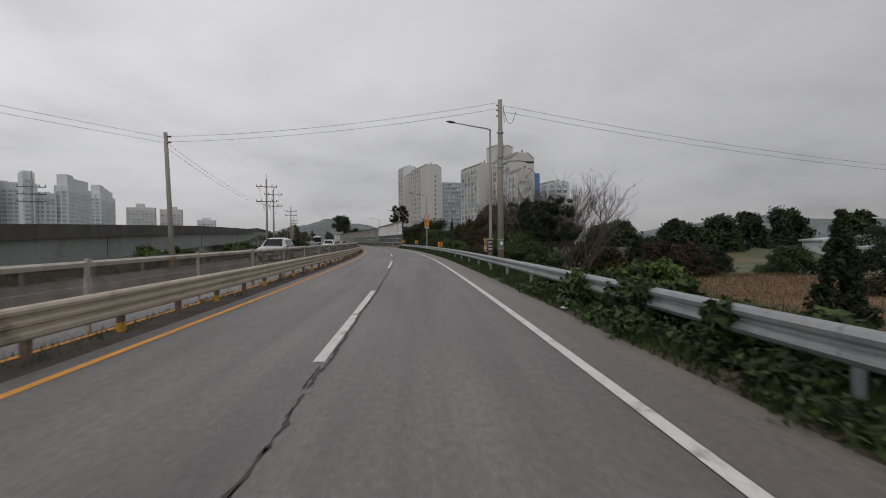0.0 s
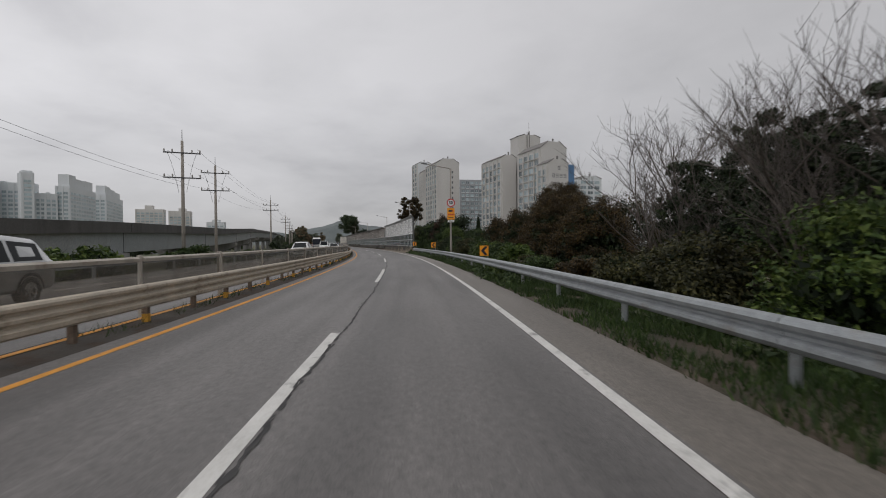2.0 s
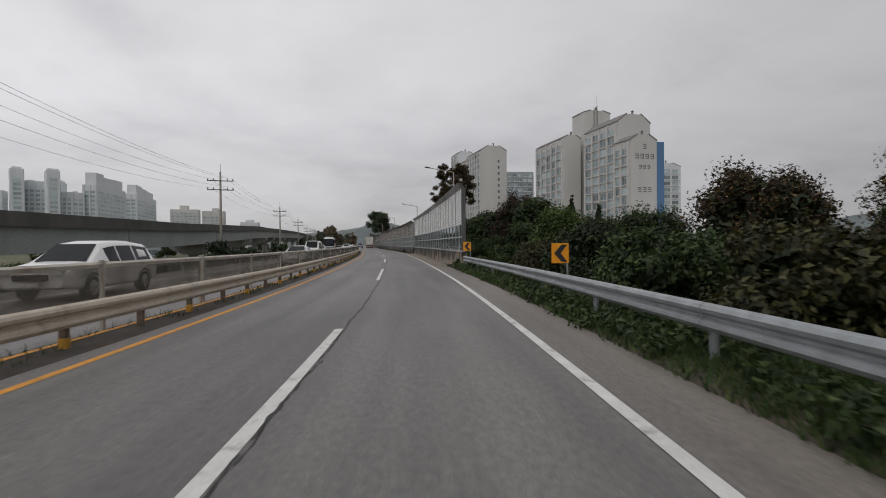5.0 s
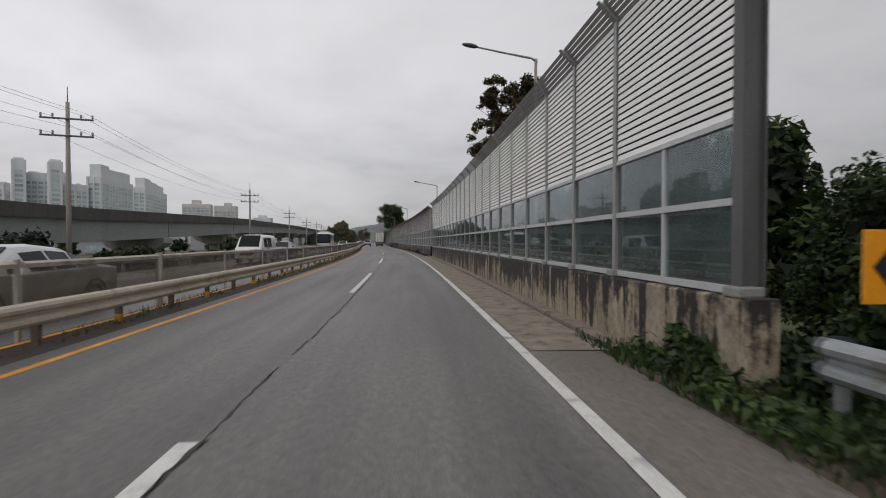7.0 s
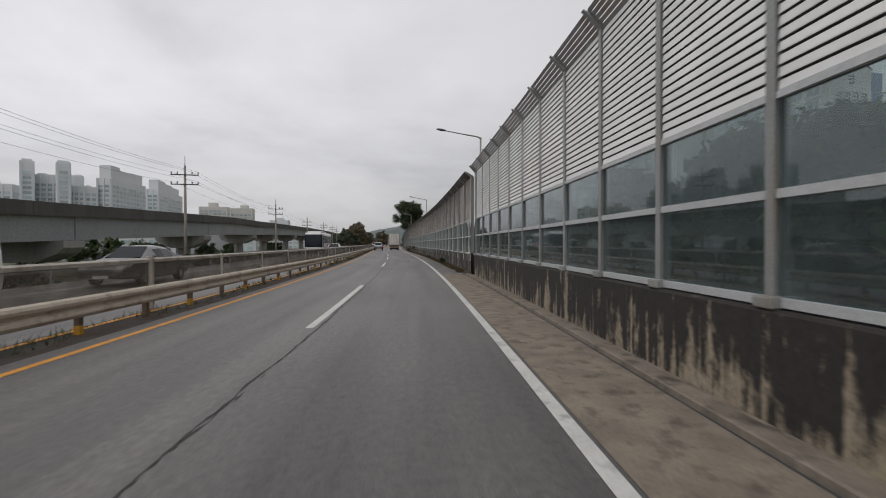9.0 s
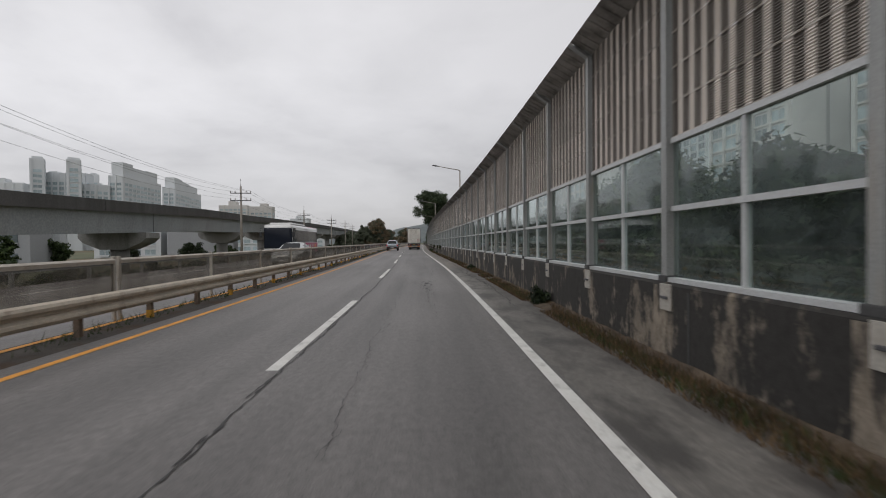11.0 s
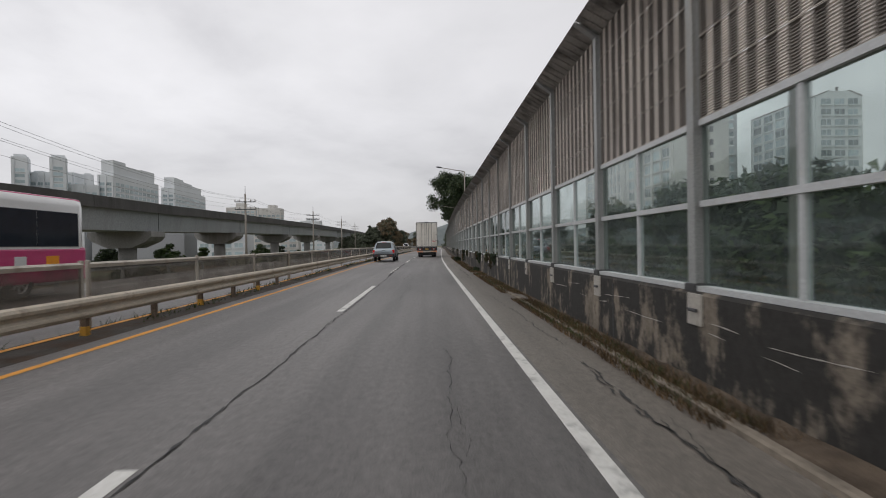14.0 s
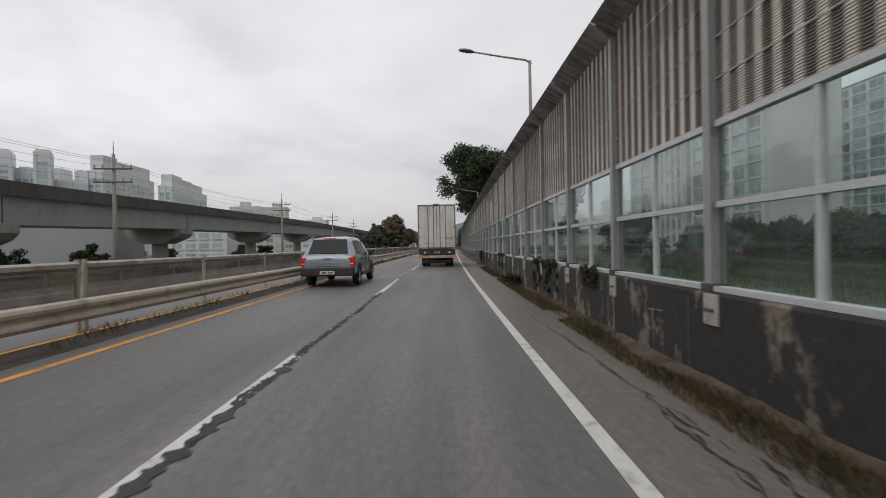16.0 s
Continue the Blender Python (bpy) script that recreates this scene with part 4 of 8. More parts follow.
for n, (a, b) in enumerate(zip(posts1, posts1[1:])):
    a0, b0 = a + 0.06, b - 0.06
    for z0, z1 in ((G0, 1.06), (G1 - 0.04, G1 + 0.04), (G2 - 0.03, G2 + 0.03)):
        plank("rail", M_RAIL_WHITE, PX1 - 0.01, PX1 + 0.08, z0, z1, a0, b0, barrier1)
    if n == 0:
        c = (a + b) / 2
        plank("mullion", M_RAIL_WHITE, PX1, PX1 + 0.07, 1.064, G2 - 0.034, c - 0.03, c + 0.03, barrier1)
    pane(PX1, a0, b0, 1.064, G1 - 0.042, barrier1, M_PANE_DIM)
    pane(PX1, a0, b0, G1 + 0.042, G2 - 0.032, barrier1, M_PANE_DIM)
    # dark sheet behind the slats stands for shade in the gaps
    plank("backing", M_SLOT_SHADE, PX1 + 0.06, PX1 + 0.08, G2 + 0.032, TOP, a0, b0, barrier1)
    rows = 21
    pitch = (TOP - G2 - 0.04) / rows
    for k in range(rows):
        z = G2 + 0.036 + k * pitch
        if count < 300:
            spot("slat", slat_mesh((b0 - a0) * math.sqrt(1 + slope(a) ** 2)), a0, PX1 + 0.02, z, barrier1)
            count += 1
        else:
            far = link("slat", sweep([(PX1 + 0.02 + o, z + h) for o, h in SLAT], a0, b0, 10.0), M_ALU, barrier1)
            # far slats carry the same painted shade on their undersides
            far.data.materials.append(M_SLOT_SHADE)
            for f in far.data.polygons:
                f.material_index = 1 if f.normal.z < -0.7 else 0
    for k in range(5):
        f0, f1 = k / 5 + 0.01, (k + 1) / 5 - 0.02
        prof = [(PX1 + 0.04 - 0.30 * f0, TOP + 0.32 * f0), (PX1 + 0.06 - 0.30 * f0, TOP + 0.02 + 0.32 * f0), (PX1 + 0.06 - 0.30 * f1, TOP + 0.02 + 0.32 * f1), (PX1 + 0.04 - 0.30 * f1, TOP + 0.32 * f1)]
        link("head_slat", sweep(prof, a0, b0, 10.0), M_POST, barrier1)

# second barrier: wider bays, weathered louvred panels above the glazing
barrier2 = tagged(new("noise_barrier"), "tall noise barrier, glazed below, brown weathered ribbed panels above", "noise barrier")
BAY = 2.917
posts2 = [142.03]
while posts2[-1] < 330:
    posts2.append(ahead(posts2[-1], BAY))
H1, H2, TOP2, ROWS2 = 1.92, 2.765, 4.98, 5
POST2 = mesh_of(bay_post(TOP2 - 0.06, 0.34, 0.24, 0.13, 0.14), M_POST, "barrier_post_wide")
FOOT2 = mesh_of(box(-0.05, 0.2, -0.1, 0.1, 0.99, 1.08, 0.015), M_JOINT, "post_foot_dark")
PLATE2 = mesh_of(box(-0.022, 0.003, -0.13, 0.13, 0.66, 0.985, 0.004), M_PLATE_GREY, "anchor_plate")
PATCH2 = mesh_of(box(-0.004, 0.004, -0.30, 0.02, 0.02, 0.96, 0.002), M_WALL_PALE, "wall_patch")
BOLT2 = mesh_of(box(-0.05, -0.021, -0.075, 0.075, 0.80, 0.835, 0.008), M_DARK_STEEL, "anchor_bolt")


def ribbed_panel(length, height, slats):
    """A weathered absorber panel, one folded sheet: upright trapezoid ribs with shade-dark recesses, level louvres, a
    lip above and below.
    """
    bm = bmesh.new()
    n = 11
    w = length / n
    ribs = []
    for i in range(n):
        ribs += [(0.0, i * w), (0.0, i * w + 0.44 * w), (0.022, i * w + 0.47 * w), (0.022, i * w + 0.97 * w)]
    ribs.append((0.0, length))
    rows = [(0.0, -0.011, 0.0), (0.009, -0.011, 0.0), (0.011, 0.0, 1.0)]
    if slats:
        pitch = (height - 0.024) / slats
        for k in range(slats):
            z = 0.013 + k * pitch
            rows += [(z, -0.011, 1.0), (z + 0.74 * pitch, 0.004, 1.0)]
    rows += [(height - 0.008, 0.0, 1.0), (height - 0.006, -0.008, 0.0), (height, -0.008, 0.0)]
    grid = [[bm.verts.new((dx + deep * x, y, z)) for x, y in ribs] for z, dx, deep in rows]
    for r in range(len(rows) - 1):
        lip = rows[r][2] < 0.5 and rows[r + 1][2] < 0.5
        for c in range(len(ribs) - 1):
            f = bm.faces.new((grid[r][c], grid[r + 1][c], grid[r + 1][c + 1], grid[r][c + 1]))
            # recess and rib-side faces take the painted shade
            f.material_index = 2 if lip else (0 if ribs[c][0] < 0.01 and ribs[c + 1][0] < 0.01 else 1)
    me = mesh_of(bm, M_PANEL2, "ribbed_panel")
    me.materials.append(M_PANEL2_SHADE)
    me.materials.append(M_LOUVRE)
    return me


RIB_H = (TOP2 - H2 - 0.05) / ROWS2
RIB_ME = ribbed_panel(BAY - 0.16, RIB_H - 0.003, 15)
RIB_FAR = ribbed_panel(BAY - 0.16, RIB_H - 0.003, 0)
HAZY_LOW = {12: 0, 14: 0, 13: 1, 20: 0}
for n, y in enumerate(posts2):
    spot("post", POST2, y, PX2 - 0.04, 0.0, barrier2)
    spot("post_foot", FOOT2, y, PX2 - 0.04, 0.0, barrier2)
    if n < 60:
        spot("anchor_plate", PLATE2, y - 0.16, WALL2, 0.0, barrier2)
        if n % 3 != 1:
            spot("wall_patch", PATCH2, y + 0.05 * (n % 4), WALL2, 0.0, barrier2)
        spot("anchor_bolt", BOLT2, y - 0.16, WALL2, 0.0, barrier2)
for n, (a, b) in enumerate(zip(posts2, posts2[1:])):
    a0, b0 = a + 0.078, b - 0.078
    plank("sill", M_RAIL_WHITE, PX2 - 0.06, PX2 + 0.08, 1.004, 1.06, a0, b0, barrier2)
    for z0, z1 in ((H1 - 0.035, H1 + 0.03), (H2 - 0.03, H2 + 0.035)):
        plank("rail", M_RAIL_WHITE, PX2 - 0.01, PX2 + 0.08, z0, z1, a0, b0, barrier2)
    c = (a + b) / 2
    plank("mullion", M_RAIL_WHITE, PX2, PX2 + 0.07, 1.064, H1 - 0.037, c - 0.025, c + 0.025, barrier2)
    plank("mullion", M_RAIL_WHITE, PX2, PX2 + 0.07, H1 + 0.032, H2 - 0.032, c - 0.025, c + 0.025, barrier2)
    for half, (p0, p1) in enumerate(((a0, c - 0.027), (c + 0.027, b0))):
        pane(PX2, p0, p1, 1.064, H1 - 0.037, barrier2, M_PANE_HAZY if HAZY_LOW.get(n) == half else None)
        pane(PX2, p0, p1, H1 + 0.032, H2 - 0.032, barrier2, M_PANE_HAZY if n in (12, 30) and half == 0 else None)
    for k in range(ROWS2):
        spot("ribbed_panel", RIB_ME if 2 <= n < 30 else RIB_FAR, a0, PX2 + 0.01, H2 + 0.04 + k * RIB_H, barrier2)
    hood = [(PX2 + 0.03, TOP2), (PX2 + 0.06, TOP2 + 0.01), (PX2 - 0.36, TOP2 + 0.24), (PX2 - 0.38, TOP2 + 0.22)]
    link("hood", sweep(hood, a0 - 0.05, b0 + 0.05, 10.0), M_HOOD, barrier2)
    if n < 40:
        for k in range(11):
            y = a0 + (b0 - a0) * (k + 0.5) / 11
            rib = [(PX2 + 0.0, TOP2 - 0.01), (PX2 + 0.025, TOP2 - 0.01), (PX2 - 0.36, TOP2 + 0.205), (PX2 - 0.38, TOP2 + 0.205)]
            link("hood_rib", sweep(rib, y - 0.035, y + 0.035, 10.0), M_HOOD, barrier2)
# long pale scrapes on the base, and the lip of the old gutter before it
def scrape_mesh(z, length, seed):
    """A ragged shallow gouge that swells, thins and dips along its way."""
    rng = random.Random(seed)
    bm = bmesh.new()
    n = max(4, int(length / 0.07))
    last, h, dip = None, 0.0, rng.uniform(-0.05, 0.03)
    for i in range(n + 1):
        h += rng.uniform(-0.004, 0.004)
        w = rng.uniform(0.002, 0.011) * min(1.0, 0.15 + i * 0.4, 0.15 + (n - i) * 0.4)
        y, zc = length * i / n, z + h + dip * i / n
        ring = [bm.verts.new(q) for q in ((0.002, y, zc - w), (-0.003, y, zc - w * 0.5), (-0.003, y, zc + w * 0.5), (0.002, y, zc + w))]
        if last:
            for k in range(3):
                bm.faces.new((last[k], ring[k], ring[k + 1], last[k + 1]))
        last = ring
    return mesh_of(bm, M_SCRAPE, "scrape")


for k, (y, z, length) in enumerate(((189.4, 0.76, 1.0), (188.5, 0.57, 1.1), (187.1, 0.69, 0.45), (185.8, 0.70, 0.95), (186.4, 0.54, 0.4), (187.3, 0.6, 0.3), (185.0, 0.5, 0.7), (190.2, 0.62, 0.5), (191.6, 0.78, 0.7), (191.2, 0.6, 0.4), (192.4, 0.66, 0.9), (169.5, 0.8, 0.3), (214.6, 0.66, 0.5))):
    spot("scrape", scrape_mesh(z, length, 700 + k), y, WALL2, 0.0, base2)
structure("gutter_lip", sweep([(1.21, -0.02), (1.21, 0.05), (1.24, 0.062), (1.31, 0.06), (1.33, 0.0)], 183.5, 206.0, 1.0, False), M_KERB_STRIP, "broken lip of an old concrete gutter in the dirt", "kerb")


# ---- lamps, poles, wires ----
def street_lamp(y, off, height, arm, base_z=-0.1):
    ob = empty("street_lamp", place(y, off, base_z), "tapered grey steel street lamp with a single arm over the road", "street lamp", "street lamps along the road")
    part("pole", tube([(0, 0, 0), (0, 0, 1.4), (0, 0, 1.45), (0, 0, height)], [0.10, 0.095, 0.085, 0.05], 12), M_POLE_CONC, ob, "", True)
    pts = [(0.06, 0, height - 0.12), (-0.15, 0, height + 0.02), (-arm * 0.5, 0, height + 0.16), (-arm, 0, height + 0.34)]
    part("arm", tube(pts, [0.04, 0.04, 0.035, 0.03], 8), M_POLE_CONC, ob, "", True)
    bm = bmesh.new()
    bmesh.ops.create_uvsphere(bm, u_segments=12, v_segments=8, radius=1.0)
    for v in bm.verts:
        v.co = Vector((v.co.x * 0.30, v.co.y * 0.12, (v.co.z if v.co.z > 0 else v.co.z * 0.6) * 0.085))
        v.co = pose(-arm - 0.26, 0, height + 0.38, 0, 9, 0) @ v.co
    part("lamp_head", bm, M_DARK_STEEL, ob, "dark oval lamp head", True)
    bm = box(-0.14, 0.14, -0.14, 0.14, -0.02, 0.03, 0.01)
    part("base_plate", bm, M_POST, ob)
    return ob


street_lamp(28.4, 2.72, 8.15, 2.05)
street_lamp(67.9, 2.24, 7.8, 1.95)
street_lamp(109.0, 2.9, 8.0, 2.05)
street_lamp(145.2, 2.62, 7.75, 2.0)
street_lamp(187.4, 2.37, 8.05, 1.95)
street_lamp(225.75, 2.0, 8.2, 2.0)
street_lamp(268.5, 2.62, 8.2, 2.0)
street_lamp(309.0, 2.62, 8.2, 2.0)


def power_pole(x, y, z0, top, arms, arm_len=1.5, lean=0.0, rz=20.0):
    ob = empty("power_pole", pose(x, y, z0, 0, lean, rz), "grey concrete power pole with steel cross-arms and insulators", "utility pole", "power poles beside the viaduct")
    h = top - z0
    part("pole", tube([(0, 0, -0.5), (0, 0, h)], [0.17, 0.10], 12), M_POLE_CONC, ob, "", True)
    part("tip", tube([(0, 0, h), (0, 0, h + 0.9)], [0.03, 0.02], 6), M_DARK_STEEL, ob)
    for z in arms:
        part("cross_arm", box(-arm_len, arm_len, -0.16, -0.08, z - z0 - 0.05, z - z0 + 0.05, 0.008), M_DARK_STEEL, ob)
        for sx in (-1, -0.55, 0.55, 1):
            part("insulator", tube([(sx * arm_len * 0.95, -0.12, z - z0 + 0.05), (sx * arm_len * 0.95, -0.12, z - z0 + 0.12), (sx * arm_len * 0.95, -0.12, z - z0 + 0.26), (sx * arm_len * 0.95, -0.12, z - z0 + 0.3)], [0.03, 0.065, 0.06, 0.02], 8), M_PORCELAIN, ob)
    return ob


POLES = [(-16.8, 68.1, 9.9, (8.9, 6.9)), (-18.6, 79.6, 9.7, (8.9, 7.1)), (-24.0, 120.0, 9.7, (8.7, 7.7)), (-31.4, 161.3, 9.0, (8.1, 7.2)), (-39.5, 199.9, 8.6, (7.7, 6.8)), (-47.35, 236.4, 8.1, (7.1, 6.2)), (-55.0, 272.0, 8.5, (7.7, 6.9)), (-64.5, 311.0, 9.2, (8.3, 7.5)), (-74.0, 348.0, 9.4, (8.5, 7.7))]
power_pole(-39.3, 58.0, -1.9, 8.6, (7.7, 6.9, 6.1), 1.3)
for x, y, top, arms in POLES:
    power_pole(x, y, -1.6, top, arms, 1.35 if y < 130 else 1.2)


def wire(name, a, b, sag, label, r=0.009, n=14):
    pts = []
    for i in range(n + 1):
        t = i / n
        p = Vector(a).lerp(Vector(b), t)
        p.z -= sag * 4 * t * (1 - t)
        pts.append(p)
    ob = obj(name, tube(pts, r, 4), M_WIRE)
    return tagged(ob, label, "cable", "overhead wires")


for (x0, y0, t0, a0), (x1, y1, t1, a1) in zip(POLES[1:], POLES[2:]):
    for k, s in ((0, -1.2), (0, 1.2), (0, 0.65), (1, -1.2), (1, 1.2)):
        wire("power_line", (x0 + s, y0 - 0.1 * s, a0[k] + 0.28), (x1 + s, y1 - 0.1 * s, a1[k] + 0.28), 0.7, "thin dark power line sagging between poles")
x0, y0, t0, a0 = POLES[0]
x1, y1, t1, a1 = POLES[1]
for k, s in ((0, -1.2), (0, 1.2), (1, -1.2), (1, 1.2)):
    wire("power_line", (x0 + s, y0, a0[k] + 0.28), (x1 + s, y1, a1[k] + 0.28), 0.25, "thin dark power line sagging between poles")
    wire("jumper_cable", (x0 + s, y0, a0[0] + 0.1), (x0 + 0.25 * s, y0, a0[1] - 1.2), -0.4, "loose jumper cable hanging down a pole", 0.014, 8)
    wire("jumper_cable", (x1 + s, y1, a1[0] + 0.1), (x1 + 0.25 * s, y1, a1[1] - 1.2), -0.4, "loose jumper cable hanging down a pole", 0.014, 8)

left_pole = empty("roadside_pole", pose(-13.3, 31.3, -1.2, 0, -2.0, 0), "leaning concrete utility pole carrying wires across the road", "utility pole")
part("pole", tube([(0, 0, -0.6), (0, 0, 9.4)], [0.17, 0.11], 12), M_POLE_CONC, left_pole, "", True)
part("bracket", box(-0.06, 0.3, -0.05, 0.05, 8.75, 8.85, 0.01), M_DARK_STEEL, left_pole)
part("bracket", box(-0.06, 0.3, -0.05, 0.05, 9.1, 9.2, 0.01), M_DARK_STEEL, left_pole)
part("warning_band", tube([(0, 0, 1.3), (0, 0, 2.0)], [0.172, 0.168], 12), M_ORANGE, left_pole, "faded orange warning band")
right_pole = empty("roadside_pole", pose(5.75, 25.3, -0.25), "tall concrete utility pole with a small lamp arm", "utility pole")
part("pole", tube([(0, 0, -0.4), (0, 0, 9.15)], [0.18, 0.115], 14), M_POLE_CONC, right_pole, "", True)
for z in (1.3, 1.75, 5.6, 6.1, 7.4):
    part("clamp", tube([(0, 0, z), (0, 0, z + 0.06)], [0.185, 0.184], 12), M_GALV, right_pole)
part("lamp_arm", tube([(0.1, 0.0, 5.75), (0.5, 0.1, 5.95), (1.1, 0.25, 6.0), (1.5, 0.35, 5.97)], [0.03, 0.028, 0.025, 0.025], 8), M_DARK_STEEL, right_pole, "", True)
bm = bmesh.new()
bmesh.ops.create_uvsphere(bm, u_segments=12, v_segments=8, radius=1.0)
for v in bm.verts:
    v.co = Vector((1.72 + v.co.x * 0.26, 0.4 + v.co.y * 0.11, 5.96 + v.co.z * 0.07))
part("lamp_head", bm, M_DARK_STEEL, right_pole, "", True)
for z in (8.3, 8.6, 8.85):
    part("insulator", tube([(-0.1, -0.02, z), (-0.17, -0.02, z), (-0.22, -0.02, z)], [0.03, 0.06, 0.03], 8), M_PORCELAIN, right_pole)
for i in range(10):
    part("climbing_step", tube([(0.1 if i % 2 else -0.1, 0, 2.6 + 0.45 * i), (0.27 if i % 2 else -0.27, 0, 2.62 + 0.45 * i)], 0.012, 5), M_DARK_STEEL, right_pole)
part("warning_plate", box(-0.07, 0.07, -0.19, -0.17, 1.5, 1.68, 0.004), M_SIGN_WHITE, right_pole)
for dz in (0.0, -0.32):
    wire("power_line", (-13.55, 31.3, 7.95 + dz), (5.6, 25.3, 8.75 + dz), 0.35, "thin wire crossing above the road")
    wire("power_line", (5.9, 25.3, 8.6 + dz), (62.0, 34.0, 6.3 + dz), 1.1, "thin wire running off over the fields", 0.009)
    wire("power_line", (-13.6, 31.3, 7.6 + dz), (-16.9, 68.0, 6.6 + dz), 0.5, "thin wire sagging between poles")
    wire("power_line", (-13.7, 31.3, 7.9 + dz), (-40.0, -30.0, 7.6 + dz), 0.6, "thin wire sagging between poles")
wire("hanging_cable", (5.9, 25.2, 8.6), (5.95, 25.2, 7.7), -0.0, "loop of slack cable on a pole", 0.014, 6)
wire("hanging_cable", (5.9, 25.25, 8.5), (6.6, 25.3, 8.3), 0.75, "loop of slack cable on a pole", 0.014, 8)

# ---- signs and roadside cabinet ----


def lettering(body, size, m, mat, parent, name="lettering"):
    """Real characters as a thin mesh."""
    cu = bpy.data.curves.new(name, "FONT")
    cu.body, cu.size, cu.extrude, cu.offset = body, size, 0.003, size * 0.03
    cu.align_x, cu.align_y = "CENTER", "CENTER"
    tmp = bpy.data.objects.new(name, cu)
    scene.collection.objects.link(tmp)
    dg = bpy.context.evaluated_depsgraph_get()
    me = bpy.data.meshes.new_from_object(tmp.evaluated_get(dg))
    bpy.data.objects.remove(tmp)
    me.materials.clear()
    me.materials.append(mat)
    me.name = name
    ob = new(name, me)
    ob.parent = parent
    ob.matrix_local = m
    return ob


def disc(r0, r1, y0, y1, z, seg=40):
    bm = bmesh.new()
    rings = [[bm.verts.new((r * math.sin(2 * math.pi * k / seg), y, z + r * math.cos(2 * math.pi * k / seg))) for k in range(seg)] for r, y in ((r0, y0), (r1, y0), (r1, y1), (r0, y1))] if r0 > 0 else [[bm.verts.new((r1 * math.sin(2 * math.pi * k / seg), y, z + r1 * math.cos(2 * math.pi * k / seg))) for k in range(seg)] for y in (y0, y1)]
    n = len(rings)
    for i in range(n if r0 > 0 else n - 1):
        a, b = rings[i], rings[(i + 1) % n]
        for k in range(seg):
            bm.faces.new((a[k], a[(k + 1) % seg], b[(k + 1) % seg], b[k]))
    if r0 <= 0:
        bm.faces.new(rings[0])
        bm.faces.new(rings[1][::-1])
    bmesh.ops.recalc_face_normals(bm, faces=bm.faces[:])
    return bm


speed_sign = empty("speed_limit_sign", place(67.75, 2.23, 0.0), "round red-rimmed speed limit sign above an amber plate", "road sign")
part("disc", disc(0, 0.34, -0.03, 0.0, 4.82), M_SIGN_WHITE, speed_sign)
part("rim", disc(0.265, 0.352, -0.042, -0.031, 4.82), M_SIGN_RED, speed_sign, "red rim")
lettering("50", 0.36, pose(0, -0.034, 4.82, 90, 0, 0), M_SIGN_BLACK, speed_sign, "number")
part("amber_plate", box(-0.31, 0.31, -0.03, 0.0, 3.42, 4.38, 0.006), M_SIGN_YELLOW, speed_sign, "amber camera warning plate")
part("camera_symbol", box(-0.2, 0.08, -0.036, -0.031, 4.06, 4.22), M_SIGN_BLACK, speed_sign)
part("camera_symbol", box(0.09, 0.2, -0.036, -0.031, 4.09, 4.19), M_SIGN_RED, speed_sign)
for k, x in enumerate((-0.17, 0.0, 0.17)):
    part("text_bar", box(x - 0.06, x + 0.06, -0.036, -0.031, 3.78, 3.9), M_SIGN_RED, speed_sign)
part("text_bar", box(-0.2, 0.2, -0.036, -0.031, 3.56, 3.62), M_SIGN_BLACK, speed_sign)
part("small_plate", box(-0.27, 0.27, -0.03, 0.0, 3.2, 3.38, 0.006), M_SIGN_WHITE, speed_sign, "small white plate")
part("text_bar", box(-0.18, 0.18, -0.036, -0.031, 3.26, 3.32), M_SIGN_BLACK, speed_sign)
for z in (4.82, 4.2, 3.6):
    part("clamp", box(-0.1, 0.1, 0.001, 0.14, z - 0.03, z + 0.03, 0.005), M_GALV, speed_sign)


def chevron_sign(y, off, z, extra=0.0):
    ob = empty("chevron_sign", place(y, off, -0.1, extra), "amber curve marker with dark chevron on a steel post", "road sign", "curve markers")
    h = z + 0.1
    part("plate", box(-0.235, 0.235, -0.02, 0.0, h - 0.27, h + 0.27, 0.006), M_SIGN_YELLOW, ob)
    poly = [(-0.17, 0.0), (0.03, 0.23), (0.185, 0.23), (0.01, 0.0), (0.185, -0.23), (0.03, -0.23)]
    part("chevron", extrude_poly([(x, zz + h) for x, zz in poly], -0.027, -0.021), M_SIGN_BLACK, ob, "dark chevron pointing left")
    part("post", tube([(0.21, 0.03, -0.4), (0.21, 0.03, h + 0.2)], 0.025, 8), M_GALV, ob)
    return ob


chevron_sign(52.75, 2.08, 1.06)
chevron_sign(78.8, 2.05, 1.25)
chevron_sign(95.6, 1.92, 1.35)

cabinet = empty("utility_cabinet", pose(5.38, 26.75, 0.0, 0, 0, -78) @ Matrix.Scale(0.86, 4), "brown metal cabinet with green louvred side on a post", "cabinet")
part("body", box(-0.27, 0.25, -0.2, 0.2, 1.0, 1.78, 0.012), M_CABINET, cabinet)
part("vent_side", box(0.252, 0.28, -0.19, 0.19, 1.02, 1.76, 0.004), M_CABINET_GREEN, cabinet, "dark green louvred side")
for k in range(3):
    for j in range(3):
        part("louvre", box(0.281, 0.29, -0.14, 0.14, 1.12 + 0.22 * k + 0.045 * j, 1.14 + 0.22 * k + 0.045 * j), M_SIGN_WHITE, cabinet)
part("roof", box(-0.31, 0.31, -0.25, 0.24, 1.784, 1.86, 0.02), M_CABINET_TOP, cabinet, "tan overhanging roof")
part("door_panel", box(-0.22, 0.20, -0.215, -0.2, 1.05, 1.72, 0.006), M_CABINET, cabinet)
